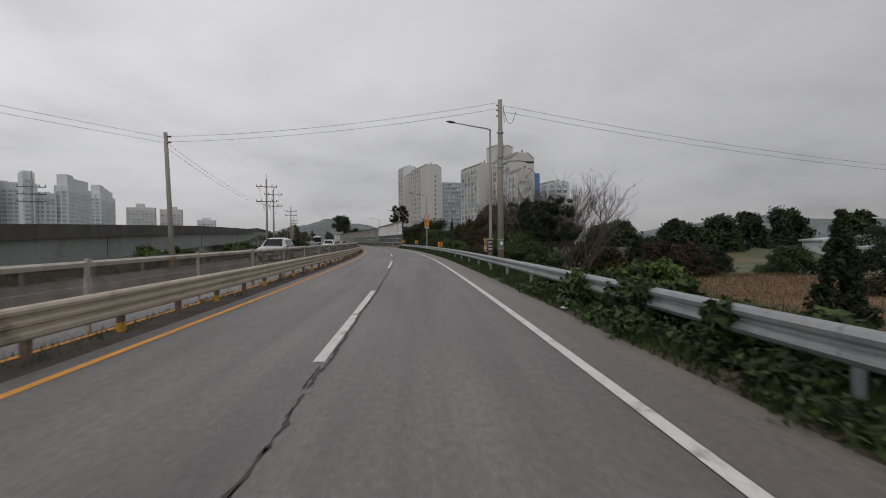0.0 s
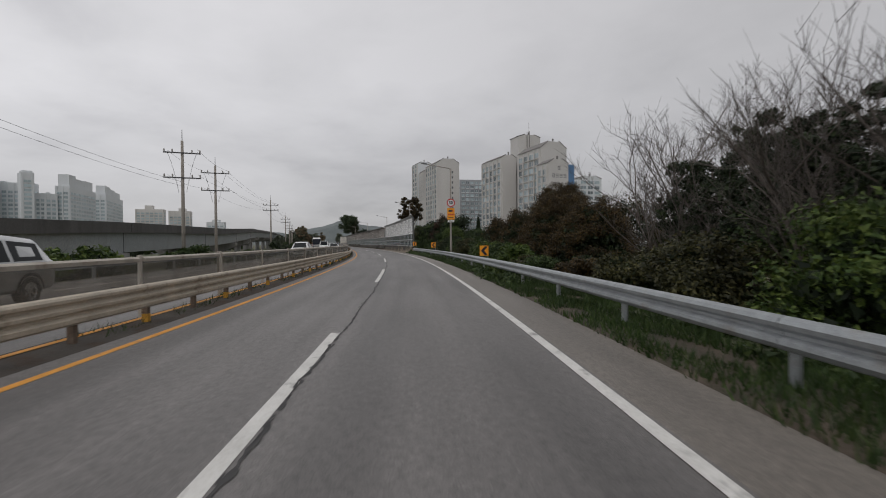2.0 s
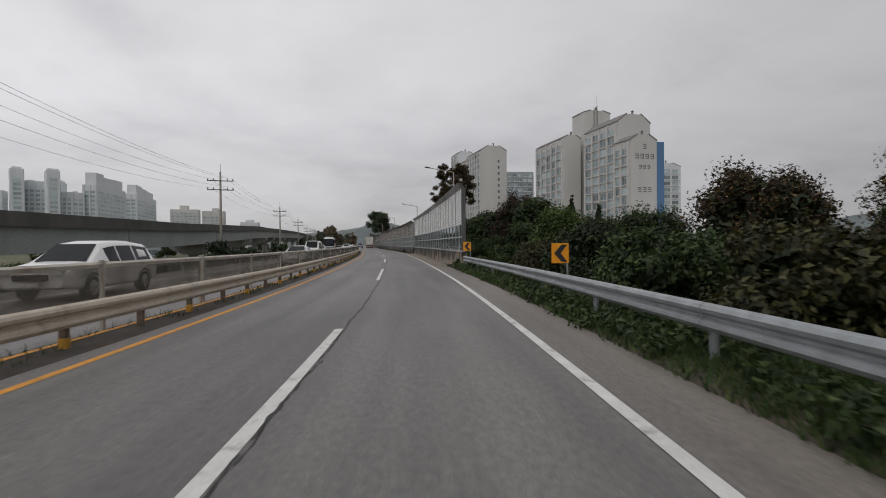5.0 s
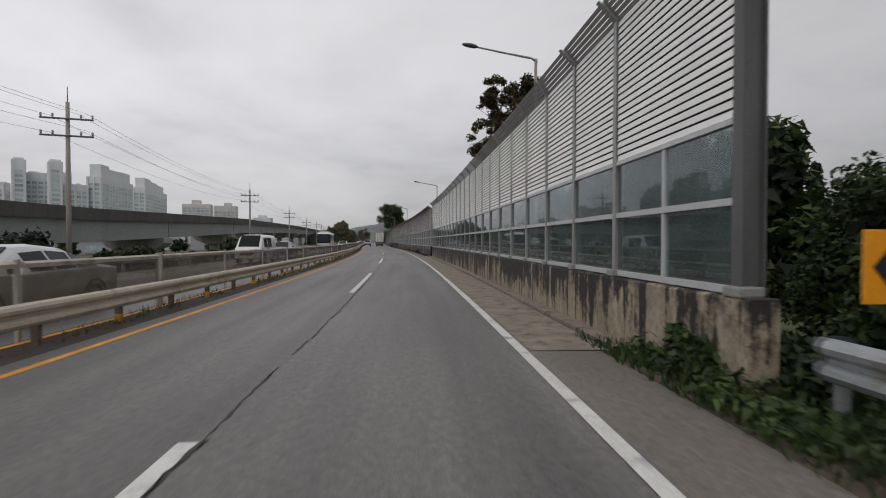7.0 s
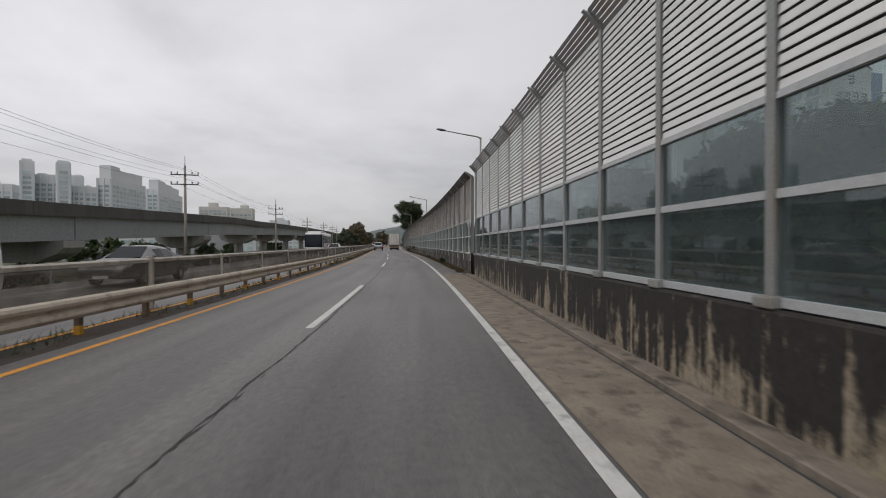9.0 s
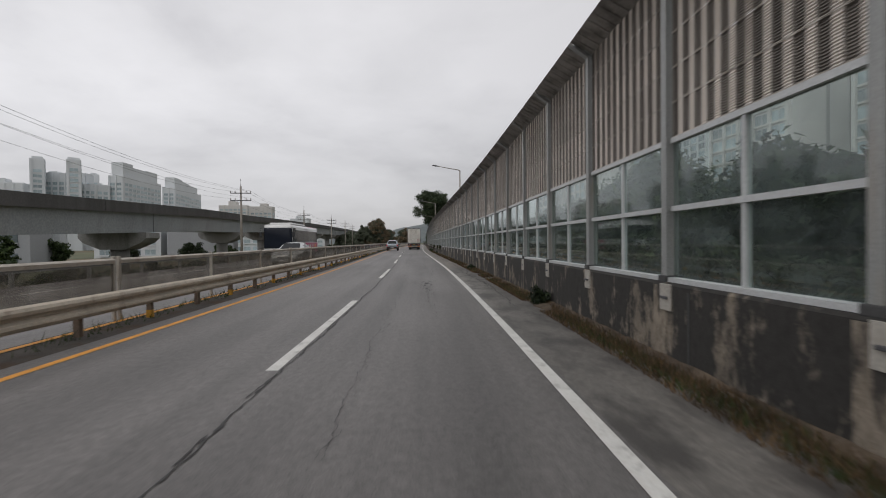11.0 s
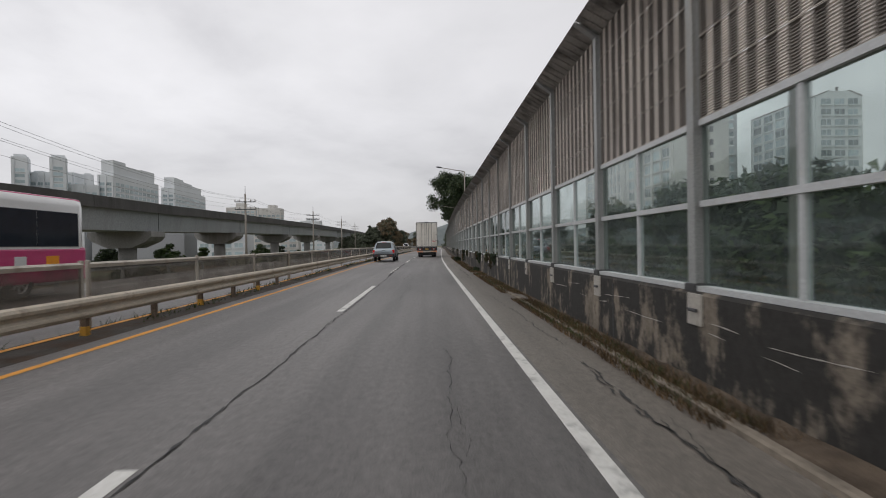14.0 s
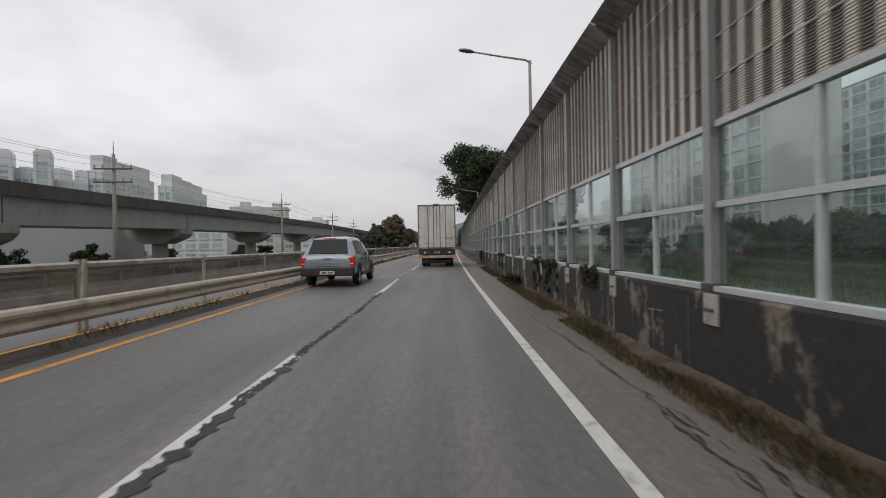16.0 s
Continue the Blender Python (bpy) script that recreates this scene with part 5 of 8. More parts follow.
part("meter", disc(0.0, 0.085, -0.25, -0.215, 1.26, 20), M_SIGN_WHITE, cabinet, "round white meter")
part("notice", box(-0.1, 0.08, -0.222, -0.216, 1.5, 1.6), M_CABINET_GREEN, cabinet)
part("post", tube([(0, 0, -0.3), (0, 0, 1.0)], 0.05, 10), M_GALV, cabinet)

# ---- viaduct ----
VY = (-200, 0, 90, 210, 250, 280, 420, 900)
VO = (-33, -33.2, -34, -36, -38.5, -41, -44, -48)
VT = ((-200, 0.8), (0, 1.8), (50, 3.3), (92, 4.3), (150, 5.15), (190, 6.3), (230, 7.55), (250, 7.8), (280, 8.5), (350, 9.3), (450, 9.9), (900, 10.0))


def v_off(y):
    return float(np.interp(y, VY, VO))


def v_top(y):
    return float(np.interp(y, [a for a, b in VT], [b for a, b in VT]))


viaduct = tagged(new("viaduct"), "long grey concrete viaduct with dark weathered parapet on hammerhead piers", "viaduct", kind="structure")
link("girder", sweep([(-0.55, -1.25), (-0.95, -3.75), (-7.55, -3.75), (-7.9, -1.25)], -150, 620, 6.0, True, v_off, v_top), M_GIRDER, viaduct)
link("deck", sweep([(0.0, -1.245), (0.0, -0.9), (-8.5, -0.9), (-8.5, -1.245)], -150, 620, 6.0, True, v_off, v_top), M_VIADUCT, viaduct)
for a in stations(-150, 620, 35.0)[:-1]:
    link("parapet", sweep([(0.06, -1.3), (0.06, 0.0), (-0.22, 0.0), (-0.22, -0.896), (0.0, -0.896), (0.0, -1.3)], a, a + 34.9, 6.0, True, v_off, v_top), M_PARAPET, viaduct)
    link("parapet_far", sweep([(-8.3, -0.896), (-8.3, 0.0), (-8.5, 0.0), (-8.5, -0.896)], a, a + 34.9, 6.0, True, v_off, v_top), M_PARAPET, viaduct)
for y in (21.0, 57.0, 92.6, 131.0, 171.0, 210.0, 248.0, 280.5, 315.0, 350.0, 386.0, 422.0, 460.0):
    zt = v_top(y) - 3.78
    mm = place(y, v_off(y) - 4.2)
    pier = new("pier")
    pier.parent = viaduct
    bm = bmesh.new()
    extrude_poly([(-4.2, zt), (4.2, zt), (4.2, zt - 0.7), (3.6, zt - 1.3), (1.5, zt - 2.2), (-1.5, zt - 2.2), (-3.6, zt - 1.3), (-4.2, zt - 0.7)], -1.7, 1.7, mm, bm)
    part("pier_cap", bm, M_VIADUCT, pier)
    bm = tube([(0, 0, -3.5), (0, 0, max(zt - 2.18, -3.0))], 1.1, 20)
    for v in bm.verts:
        v.co = mm @ v.co
    part("pier_column", bm, M_VIADUCT, pier, "", True)
    bm = bmesh.new()
    for s in (-3.0, 3.0):
        add_box(bm, s - 0.4, s + 0.4, -0.5, 0.5, zt + 0.003, zt + 0.03 + 0.0, mm)
    part("bearing", bm, M_JOINT, pier)
    bm = bmesh.new()
    add_box(bm, 4.24, 4.27, -0.05, 0.05, v_top(y) - 3.7, v_top(y) - 1.3, mm)
    part("expansion_joint", bm, M_JOINT, pier)

# ---- buildings ----
WIN_ME = {}


def window_mesh(w, h, mat, frame):
    key = (round(w, 2), round(h, 2), mat.name)
    if key not in WIN_ME:
        bm = bmesh.new()
        add_box(bm, -w / 2, w / 2, -0.10, 0.0, 0, h)
        me = mesh_of(bm, mat, "window")
        bm = bmesh.new()
        bm.from_mesh(me)
        n = len(bm.faces)
        add_box(bm, -w / 2 - 0.05, w / 2 + 0.05, -0.35, 0.0, -0.38, -0.02)
        add_box(bm, -0.05, 0.05, -0.16, -0.101, 0, h)
        bm.faces.ensure_lookup_table()
        for f in bm.faces[n:]:
            f.material_index = 1
        bm.to_mesh(me)
        bm.free()
        me.materials.append(frame)
        WIN_ME[key] = me
    return WIN_ME[key]


def windows_on(parent, m, width, floors, floor_h, cols, z0, frame, win_w=None, win_h=1.55, margin=0.8, glass=None):
    """Windows in rows on a face: m puts x along the face, -y outward."""
    step = (width - 2 * margin) / cols
    w = win_w or step * 0.72
    me = window_mesh(w, win_h, glass or (M_WINDOW_HAZE_TEAL if frame in (M_APT_WHITE, M_APT_HAZE) else M_WINDOW), frame)
    for f in range(floors):
        for c in range(cols):
            ob = new("window", me)
            ob.parent = parent
            ob.matrix_world = m @ pose(margin + step * (c + 0.5), -0.003, z0 + f * floor_h + 0.85)


def apartment(x, y, rz, wide, deep, eaves, wall, label, gable=1.8, cols_front=0, cols_side=4, floor_h=2.8, base=-2.5, group="apartment blocks", trim=None, roofs=True, side_cols_w=None, blue=False, lift_box=True):
    """A slab block: gable end along local x, long side along local y. Origin at the gable's left corner."""
    m = pose(x, y, base, 0, 0, rz)
    ob = empty("apartment_block", m, label, "apartment block", group)
    h = eaves - base
    poly = [(0, 0), (wide, 0), (wide, h), (wide * 0.72, h + gable), (wide * 0.28, h + gable), (0, h)] if gable else [(0, 0), (wide, 0), (wide, h), (0, h)]
    body = part("wall", extrude_poly(poly, 0, deep), wall, ob)
    if gable:
        part("roof_edge", extrude_poly([(-0.15, h + 0.02), (wide * 0.28, h + gable + 0.02), (wide * 0.28, h + gable + 0.3), (-0.15, h + 0.3)], -0.1, deep + 0.1), M_ROOF, ob)
        part("roof_edge", extrude_poly([(wide + 0.15, h + 0.02), (wide * 0.72, h + gable + 0.02), (wide * 0.72, h + gable + 0.3), (wide + 0.15, h + 0.3)], -0.1, deep + 0.1), M_ROOF, ob)
        part("chimney", tube([(wide * 0.5, 0.8, h + gable - 0.2), (wide * 0.5, 0.8, h + gable + 1.0), (wide * 0.5, 0.8, h + gable + 1.1), (wide * 0.5, 0.8, h + gable + 1.4)], [0.3, 0.3, 0.5, 0.1], 10), M_ROOF, ob)
    floors = int(h / floor_h)
    if cols_side:
        sm = m @ pose(0, deep, 0, 0, 0, -90)
        windows_on(ob, sm, deep, floors, floor_h, cols_side, 0.0, trim or M_APT_CREAM, (deep - 1.6) / cols_side * 0.84, 1.95, glass=M_WINDOW)
        for c in range(cols_side + 1):
            u = 0.8 + (deep - 1.6) * c / cols_side
            part("pilaster", box(-0.55, 0.0, deep - u - 0.35, deep - u + 0.35, 0, h - 0.4), trim or M_APT_CREAM, ob)
    if cols_front:
        windows_on(ob, m, wide, floors, floor_h, cols_front, 0.3, trim or M_APT_CREAM, glass=M_WINDOW)
    if blue:
        part("blue_strip", box(wide + 0.004, wide + 2.9, 0.5, deep * 0.8, 0, h - 0.1), M_APT_BLUE, ob, "blue painted end bay")
    return ob


CREAM = "cream rendered apartment slab with glazed balconies and pitched roof"
d2 = apartment(53.2, 202.6, 15, 8.6, 8, 30.3, M_APT_CREAM, "cream apartment slab with dark wall lettering and blue strip", 1.6, 0, 2, blue=True)
for zc, n in ((28.6, 1), (25.8, 4), (22.8, 3), (16.4, 3)):
    for k in range(n):
        w = 0.5 if n == 3 and zc > 20 else 0.66
        u = 4.6 + (k - (n - 1) / 2) * (w * 2 + 0.34)
        h = w / 0.66
        for x0, x1, z0, z1 in ((0.3, 0.52, -0.75, 0.75), (-0.6, 0.2, 0.45, 0.68), (-0.6, 0.2, -0.05, 0.18), (-0.5, 0.2, -0.7, -0.45)):
            part("lettering_bar", box(u + x0 * h, u + x1 * h, -0.03, -0.004, zc + 2.5 + z0 * h, zc + 2.5 + z1 * h), M_INK, d2, "dark wall lettering as bars")
apartment(54.0, 214.9, 15, 11.6, 19, 38.4, M_APT_CREAM, CREAM, 2.6, 0, 4)
d0 = apartment(51.7, 243.0, 15, 11.0, 8, 48.8, M_APT_CREAM, "blank cream stair tower of an apartment block", 1.0, 0, 0)
part("pipe", tube([(4.2, -0.2, 3), (4.2, -0.2, 53.4)], 0.14, 6), M_ROOF, d0)
part("pipe", tube([(5.4, -0.2, 3), (5.4, -0.2, 54.0)], 0.14, 6), M_ROOF, d0)
part("antenna", tube([(5.8, 1, 51), (5.8, 1, 58)], 0.05, 5), M_ROOF, d0)
apartment(43.5, 239.5, 15, 6.8, 22, 38.8, M_APT_CREAM, CREAM, 1.2, 0, 5)
a1 = apartment(18.6, 298.0, 15, 13.0, 22, 46.0, M_APT_CREAM, CREAM, 2.4, 0, 5)
for k in range(13):
    part("stair_window", box(8.4, 9.3, -0.03, -0.004, 8.0 + 2.9 * k, 9.3 + 2.9 * k), M_INK, a1, "small dark stair window")
apartment(12.2, 320.8, 15, 8.0, 11, 44.5, M_APT_CREAM, CREAM, 1.6, 0, 4)
apartment(8.5, 333.0, 15, 9.0, 12, 51.0, M_APT_WHITE, "pale stair tower of an apartment block", 1.2, 0, 2)
apartment(37.0, 352.0, 8, 17.0, 12, 43.5, M_APT_GREY, "grey apartment slab with continuous balcony rows", 0, 5, 3, trim=M_APT_WHITE)
apartment(93.0, 281.0, 12, 14.0, 14, 35.0, M_APT_WHITE, "white apartment slab with teal windows", 1.5, 3, 3, trim=M_APT_WHITE)
f1 = apartment(64.0, 330.0, 12, 13.0, 26, 40.0, M_APT_WHITE, "white apartment slab with teal windows", 1.5, 3, 5, trim=M_APT_WHITE)
apartment(40.0, 420.0, 10, 16.0, 20, 44.0, M_APT_WHITE, "pale apartment slab far off", 1.5, 4, 4)


def tower(x, y, w, d, top, steps, rz=-28, cols=4, wall=None, label="high-rise apartment tower, its pale grey standing for haze", side=3):
    """A far high-rise: main block and stepped heads."""
    m = pose(x, y, -2.5, 0, 0, rz)
    ob = empty("high_rise", m, label, "high-rise", "high-rises beyond the viaduct")
    h = top + 2.5
    part("wall", box(0, w, 0, d, 0, h), wall or M_APT_WHITE, ob)
    for x0, x1, dz in steps:
        part("roof_block", box(x0 * w, x1 * w, d * 0.1, d * 0.9, h + 0.004, h + dz), wall or M_APT_WHITE, ob)
    fh = 3.6
    nf = int((h - 4) / fh)
    first = 4
    windows_on(ob, m @ pose(0, 0, first * fh), w, nf - first, fh, cols, 0.5, wall or M_APT_WHITE, None, 2.0, 1.0)
    if side:
        windows_on(ob, m @ pose(w, 0, first * fh, 0, 0, 90), d, nf - first, fh, side, 0.5, wall or M_APT_WHITE, None, 2.0, 1.0)
    for c in range(cols + 1):
        u = 1.0 + (w - 2.0) * c / cols
        part("pilaster", box(u - 0.5, u + 0.5, -0.6, -0.002, 0, h - 0.6), wall or M_APT_WHITE, ob)
    return ob


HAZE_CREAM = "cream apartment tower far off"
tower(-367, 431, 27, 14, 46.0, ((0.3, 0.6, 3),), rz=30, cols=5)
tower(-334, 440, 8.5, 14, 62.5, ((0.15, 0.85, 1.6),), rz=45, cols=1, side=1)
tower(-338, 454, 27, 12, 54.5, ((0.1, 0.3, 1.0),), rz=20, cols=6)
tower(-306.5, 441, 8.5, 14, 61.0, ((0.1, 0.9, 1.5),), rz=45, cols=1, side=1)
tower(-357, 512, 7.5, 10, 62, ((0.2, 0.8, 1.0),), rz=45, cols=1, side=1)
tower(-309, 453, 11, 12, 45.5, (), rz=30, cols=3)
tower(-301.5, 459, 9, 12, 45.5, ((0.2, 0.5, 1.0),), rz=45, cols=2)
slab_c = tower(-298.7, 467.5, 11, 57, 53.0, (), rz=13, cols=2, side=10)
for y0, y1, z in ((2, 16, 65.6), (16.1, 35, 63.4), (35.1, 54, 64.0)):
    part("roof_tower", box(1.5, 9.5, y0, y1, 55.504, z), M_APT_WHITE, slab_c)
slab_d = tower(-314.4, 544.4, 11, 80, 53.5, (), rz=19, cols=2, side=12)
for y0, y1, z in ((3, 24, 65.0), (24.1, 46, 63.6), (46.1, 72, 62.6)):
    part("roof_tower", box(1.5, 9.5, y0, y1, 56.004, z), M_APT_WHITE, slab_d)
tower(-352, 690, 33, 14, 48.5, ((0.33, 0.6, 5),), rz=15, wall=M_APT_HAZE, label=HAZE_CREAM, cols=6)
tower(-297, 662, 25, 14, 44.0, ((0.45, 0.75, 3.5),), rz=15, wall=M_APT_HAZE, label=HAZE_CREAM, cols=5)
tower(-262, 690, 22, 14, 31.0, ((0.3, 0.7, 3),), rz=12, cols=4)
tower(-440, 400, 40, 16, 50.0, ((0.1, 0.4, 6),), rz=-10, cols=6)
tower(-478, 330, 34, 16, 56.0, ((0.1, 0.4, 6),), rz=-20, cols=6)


def low_block(x, y, rz, w, d, h, wall, label, cols=4, base=-2.2, floors=3):
    ob = empty("low_building", pose(x, y, base, 0, 0, rz), label, "building", "low buildings beyond the viaduct")
    part("wall", box(0, w, 0, d, 0, h), wall, ob)
    part("roof", box(-0.3, w + 0.3, -0.3, d + 0.3, h + 0.003, h + 0.35), M_ROOF, ob)
    if cols:
        windows_on(ob, pose(x, y, base, 0, 0, rz), w, floors, h / floors, cols, 0.2, wall, None, min(1.5, h / floors * 0.5))
    return ob


low_block(-118, 262, 25, 16, 12, 11, M_APT_WHITE, "white apartment house seen below the viaduct", 4, floors=4)
low_block(-101, 268, 25, 17, 12, 9, M_APT_GREY, "plain beige hall seen below the viaduct", 0)
low_block(-128, 330, 20, 20, 12, 12, M_APT_WHITE, "white apartment house seen below the viaduct", 5, floors=4)
low_block(-150, 400, 20, 26, 12, 14, M_APT_CREAM, "cream apartment house seen below the viaduct", 6, floors=5)
low_block(-100, 205, 30, 18, 10, 6.5, M_APT_GREY, "grey workshop seen below the viaduct", 3, floors=2)
low_block(-90, 130, 25, 20, 10, 5.0, M_SHED_ROOF, "pale metal shed beyond the viaduct", 0)
low_block(-170, 480, 15, 30, 12, 16, M_APT_WHITE, "white apartment house far off", 6, floors=5)


def long_shed(x, y, rz, w, d, h, label):
    ob = empty("long_shed", pose(x, y, -2.9, 0, 0, rz), label, "shed", "sheds beyond the field")
    part("wall", box(0, w, 0, d, 0, h), M_APT_WHITE, ob)
    part("roof", extrude_poly([(-0.5, h + 0.003), (w + 0.5, h + 0.003), (w + 0.5, h + 0.4), (w * 0.5, h + 1.4), (-0.5, h + 0.4)], -0.5, d + 0.5), M_SHED_ROOF, ob)
    for k in range(6):
        part("window", box(w * (0.08 + 0.15 * k), w * (0.08 + 0.15 * k) + w * 0.09, -0.06, -0.003, h * 0.4, h * 0.7), M_WINDOW, ob)
    return ob


long_shed(52, 190, -8, 40, 14, 5.0, "long white industrial shed with a pale metal roof")
long_shed(120, 200, -8, 60, 16, 7.0, "long white industrial shed with a pale metal roof")
long_shed(92, 95, -15, 26, 8, 3.6, "low pale greenhouse shed beyond the field")
long_shed(70, 62, -20, 20, 6, 2.6, "low pale greenhouse shed beyond the field")


# ---- distance ----
def hill(name, x0, y0, x1, y1, height, seed, label):
    """A far wooded ridge with an uneven crest and a front slope."""
    rng = random.Random(seed)
    n = 60
    a, b = Vector((x0, y0, 0)), Vector((x1, y1, 0))
    side = Vector((-(b - a).y, (b - a).x, 0)).normalized()
    verts = []
    ph = [rng.uniform(0, 6.28) for _ in range(4)]
    for i in range(n + 1):
        t = i / n
        p = a.lerp(b, t)
        k = math.sin(math.pi * t) ** 0.7
        hgt = height * k * (0.62 + 0.2 * math.sin(5 * t + ph[0]) + 0.12 * math.sin(13 * t + ph[1]) + 0.05 * math.sin(37 * t + ph[2])) + rng.uniform(0, 0.03) * height
        verts += [tuple(p - side * height * 2.2 + Vector((0, 0, -4))), tuple(p - side * height * 0.8 + Vector((0, 0, hgt * 0.7))), tuple(p + Vector((0, 0, hgt))), tuple(p + side * height * 1.5 + Vector((0, 0, -4)))]
    faces = [(4 * i + k, 4 * i + k + 1, 4 * i + k + 5, 4 * i + k + 4) for i in range(n) for k in range(3)]
    me = bpy.data.meshes.new(name)
    me.from_pydata(verts, [], faces)
    ob = link(name, me, M_HILL, None, "", True)
    return tagged(ob, label, "hill", kind="structure")


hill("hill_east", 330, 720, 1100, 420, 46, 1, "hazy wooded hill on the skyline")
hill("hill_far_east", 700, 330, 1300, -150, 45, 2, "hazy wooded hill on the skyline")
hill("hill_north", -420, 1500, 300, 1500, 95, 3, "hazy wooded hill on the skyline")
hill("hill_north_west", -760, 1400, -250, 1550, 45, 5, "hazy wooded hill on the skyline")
field = structure("field", None or sweep([(9.5, -2.45), (30.0, -2.45), (60.0, -2.5)], -20, 46, 6.0, False), M_FIELD, "field of dry brown stubble below the road", "field")


# ---- plants ----
def leaves(name, centres, radii, count, size, mat, parent, seed, label="", flat=0.75, long=1.5, broad=False):
    """Many small leaves in clumps: points near the shells of ellipsoids, each leaf a pointed sliver."""
    rng = np.random.default_rng(seed)
    c = np.array(centres, dtype=float)
    r = np.array(radii, dtype=float)
    if r.ndim == 1:
        r = np.stack([r, r, r * flat], 1)
    vol = (r[:, 0] * r[:, 1] * r[:, 2]) ** 0.67
    idx = rng.choice(len(c), count, p=vol / vol.sum())
    d = rng.normal(size=(count, 3))
    d /= np.linalg.norm(d, axis=1)[:, None]
    rad = np.minimum(np.abs(rng.normal(0.66, 0.28, count)), 1.02)
    p = c[idx] + d * r[idx] * rad[:, None]
    nrm = d * 0.7 + rng.normal(size=(count, 3)) * 0.6 + np.array([0, 0, 0.35])
    nrm /= np.linalg.norm(nrm, axis=1)[:, None]
    t = np.cross(nrm, rng.normal(size=(count, 3)))
    t /= np.linalg.norm(t, axis=1)[:, None]
    b = np.cross(nrm, t)
    s = size * rng.uniform(0.55, 1.35, count)[:, None]
    if broad:
        outline = ((-0.45, 0.0, 0.0), (-0.02, 0.44, 0.13), (0.6, 0.0, -0.1), (-0.02, -0.44, 0.13))
    else:
        outline = ((-0.4, 0.48, 0.0), (-0.3, -0.48, 0.0), (0.6, 0.0, 0.15))
    e = len(outline)
    v = np.empty((count, e, 3))
    for k, (u, side_way, fold) in enumerate(outline):
        v[:, k] = p + t * s * long * u + b * s * side_way + nrm * s * fold
    me = bpy.data.meshes.new(name)
    me.vertices.add(count * e)
    me.vertices.foreach_set("co", v.ravel())
    me.loops.add(count * e)
    me.loops.foreach_set("vertex_index", np.arange(count * e, dtype=np.int32))
    me.polygons.add(count)
    me.polygons.foreach_set("loop_start", np.arange(0, count * e, e, dtype=np.int32))
    me.update()
    me.validate()
    return link(name, me, mat, parent, label)


def clumps(rng, cx, cy, z0, z1, rx, ry, n, r0, r1, cone=0.0):
    """Centres and radii of leaf clumps that fill an uneven crown."""
    cs, rs = [], []
    for _ in range(n):
        a, q = rng.uniform(0, 2 * math.pi), math.sqrt(rng.uniform(0.02, 1))
        h = rng.uniform(0, 1)
        k = (1 - cone * h) * (0.75 + 0.25 * math.sin(math.pi * min(1, h + 0.2)))
        cs.append((cx + rx * q * k * math.cos(a), cy + ry * q * k * math.sin(a), z0 + (z1 - z0) * h))
        rs.append(rng.uniform(r0, r1) * (1 - 0.35 * h))
    return cs, rs


def branch_tree(bm, base, direction, length, radius, depth, rng, sides=6, spread=0.6, lift=0.15, tips=None):
    pts, rad = [Vector(base)], [radius]
    d = Vector(direction).normalized()
    seg = 4 if depth > 1 else 3
    for i in range(seg):
        d = (d + Vector((rng.uniform(-0.18, 0.18), rng.uniform(-0.18, 0.18), rng.uniform(-0.05, 0.2) * lift * 3))).normalized()
        pts.append(pts[-1] + d * length / seg)
        rad.append(max(0.006, radius * (1 - 0.62 * (i + 1) / seg)))
    tube(pts, rad, sides if depth > 1 else 4, bm)
    if tips is not None and depth <= 1:
        tips.append(pts[-1].copy())
    if depth > 0:
        for k in range(rng.randint(3, 4)):
            i = rng.randint(1, seg)
            nd = (d + Vector((rng.uniform(-1, 1), rng.uniform(-1, 1), rng.uniform(-0.1, 0.7))) * spread * 1.3).normalized()
            branch_tree(bm, pts[i], nd, length * rng.uniform(0.5, 0.75), rad[i] * 0.65, depth - 1, rng, sides, spread, lift, tips)


def tree(x, y, z0, height, crown_r, mat, label, seed, trunk_h=None, count=9000, leaf=0.16, n=26, cone=0.0, ry=None, name="tree", category="tree", group="", shift=(0.0, 0.0), clump=1.0):
    rng = random.Random(seed)
    ob = empty(name, pose(x, y, z0), label, category, group)
    th = trunk_h if trunk_h is not None else height * 0.3
    bm = bmesh.new()
    branch_tree(bm, (0, 0, -0.3), (shift[0] * 0.08, 0, 1), th + height * 0.12, 0.045 * height ** 0.8 * 0.5, 0, rng, 8)
    for k in range(6):
        a = 2 * math.pi * k / 6 + rng.uniform(-0.3, 0.3)
        branch_tree(bm, (0, 0, th * rng.uniform(0.7, 1.1)), (math.cos(a), math.sin(a), rng.uniform(0.6, 1.4)), height * 0.22, 0.025 * height ** 0.8 * 0.5, 1, rng, 5)
    part("trunk", bm, M_BARK, ob, "", True)
    cs, rs = clumps(rng, shift[0], shift[1], th, height * 0.93, crown_r * 0.85, (ry or crown_r) * 0.85, n * 2, crown_r * 0.14 * clump, crown_r * 0.42 * clump, cone)
    leaves("crown", cs, rs, count, leaf, mat, ob, seed)
    return ob


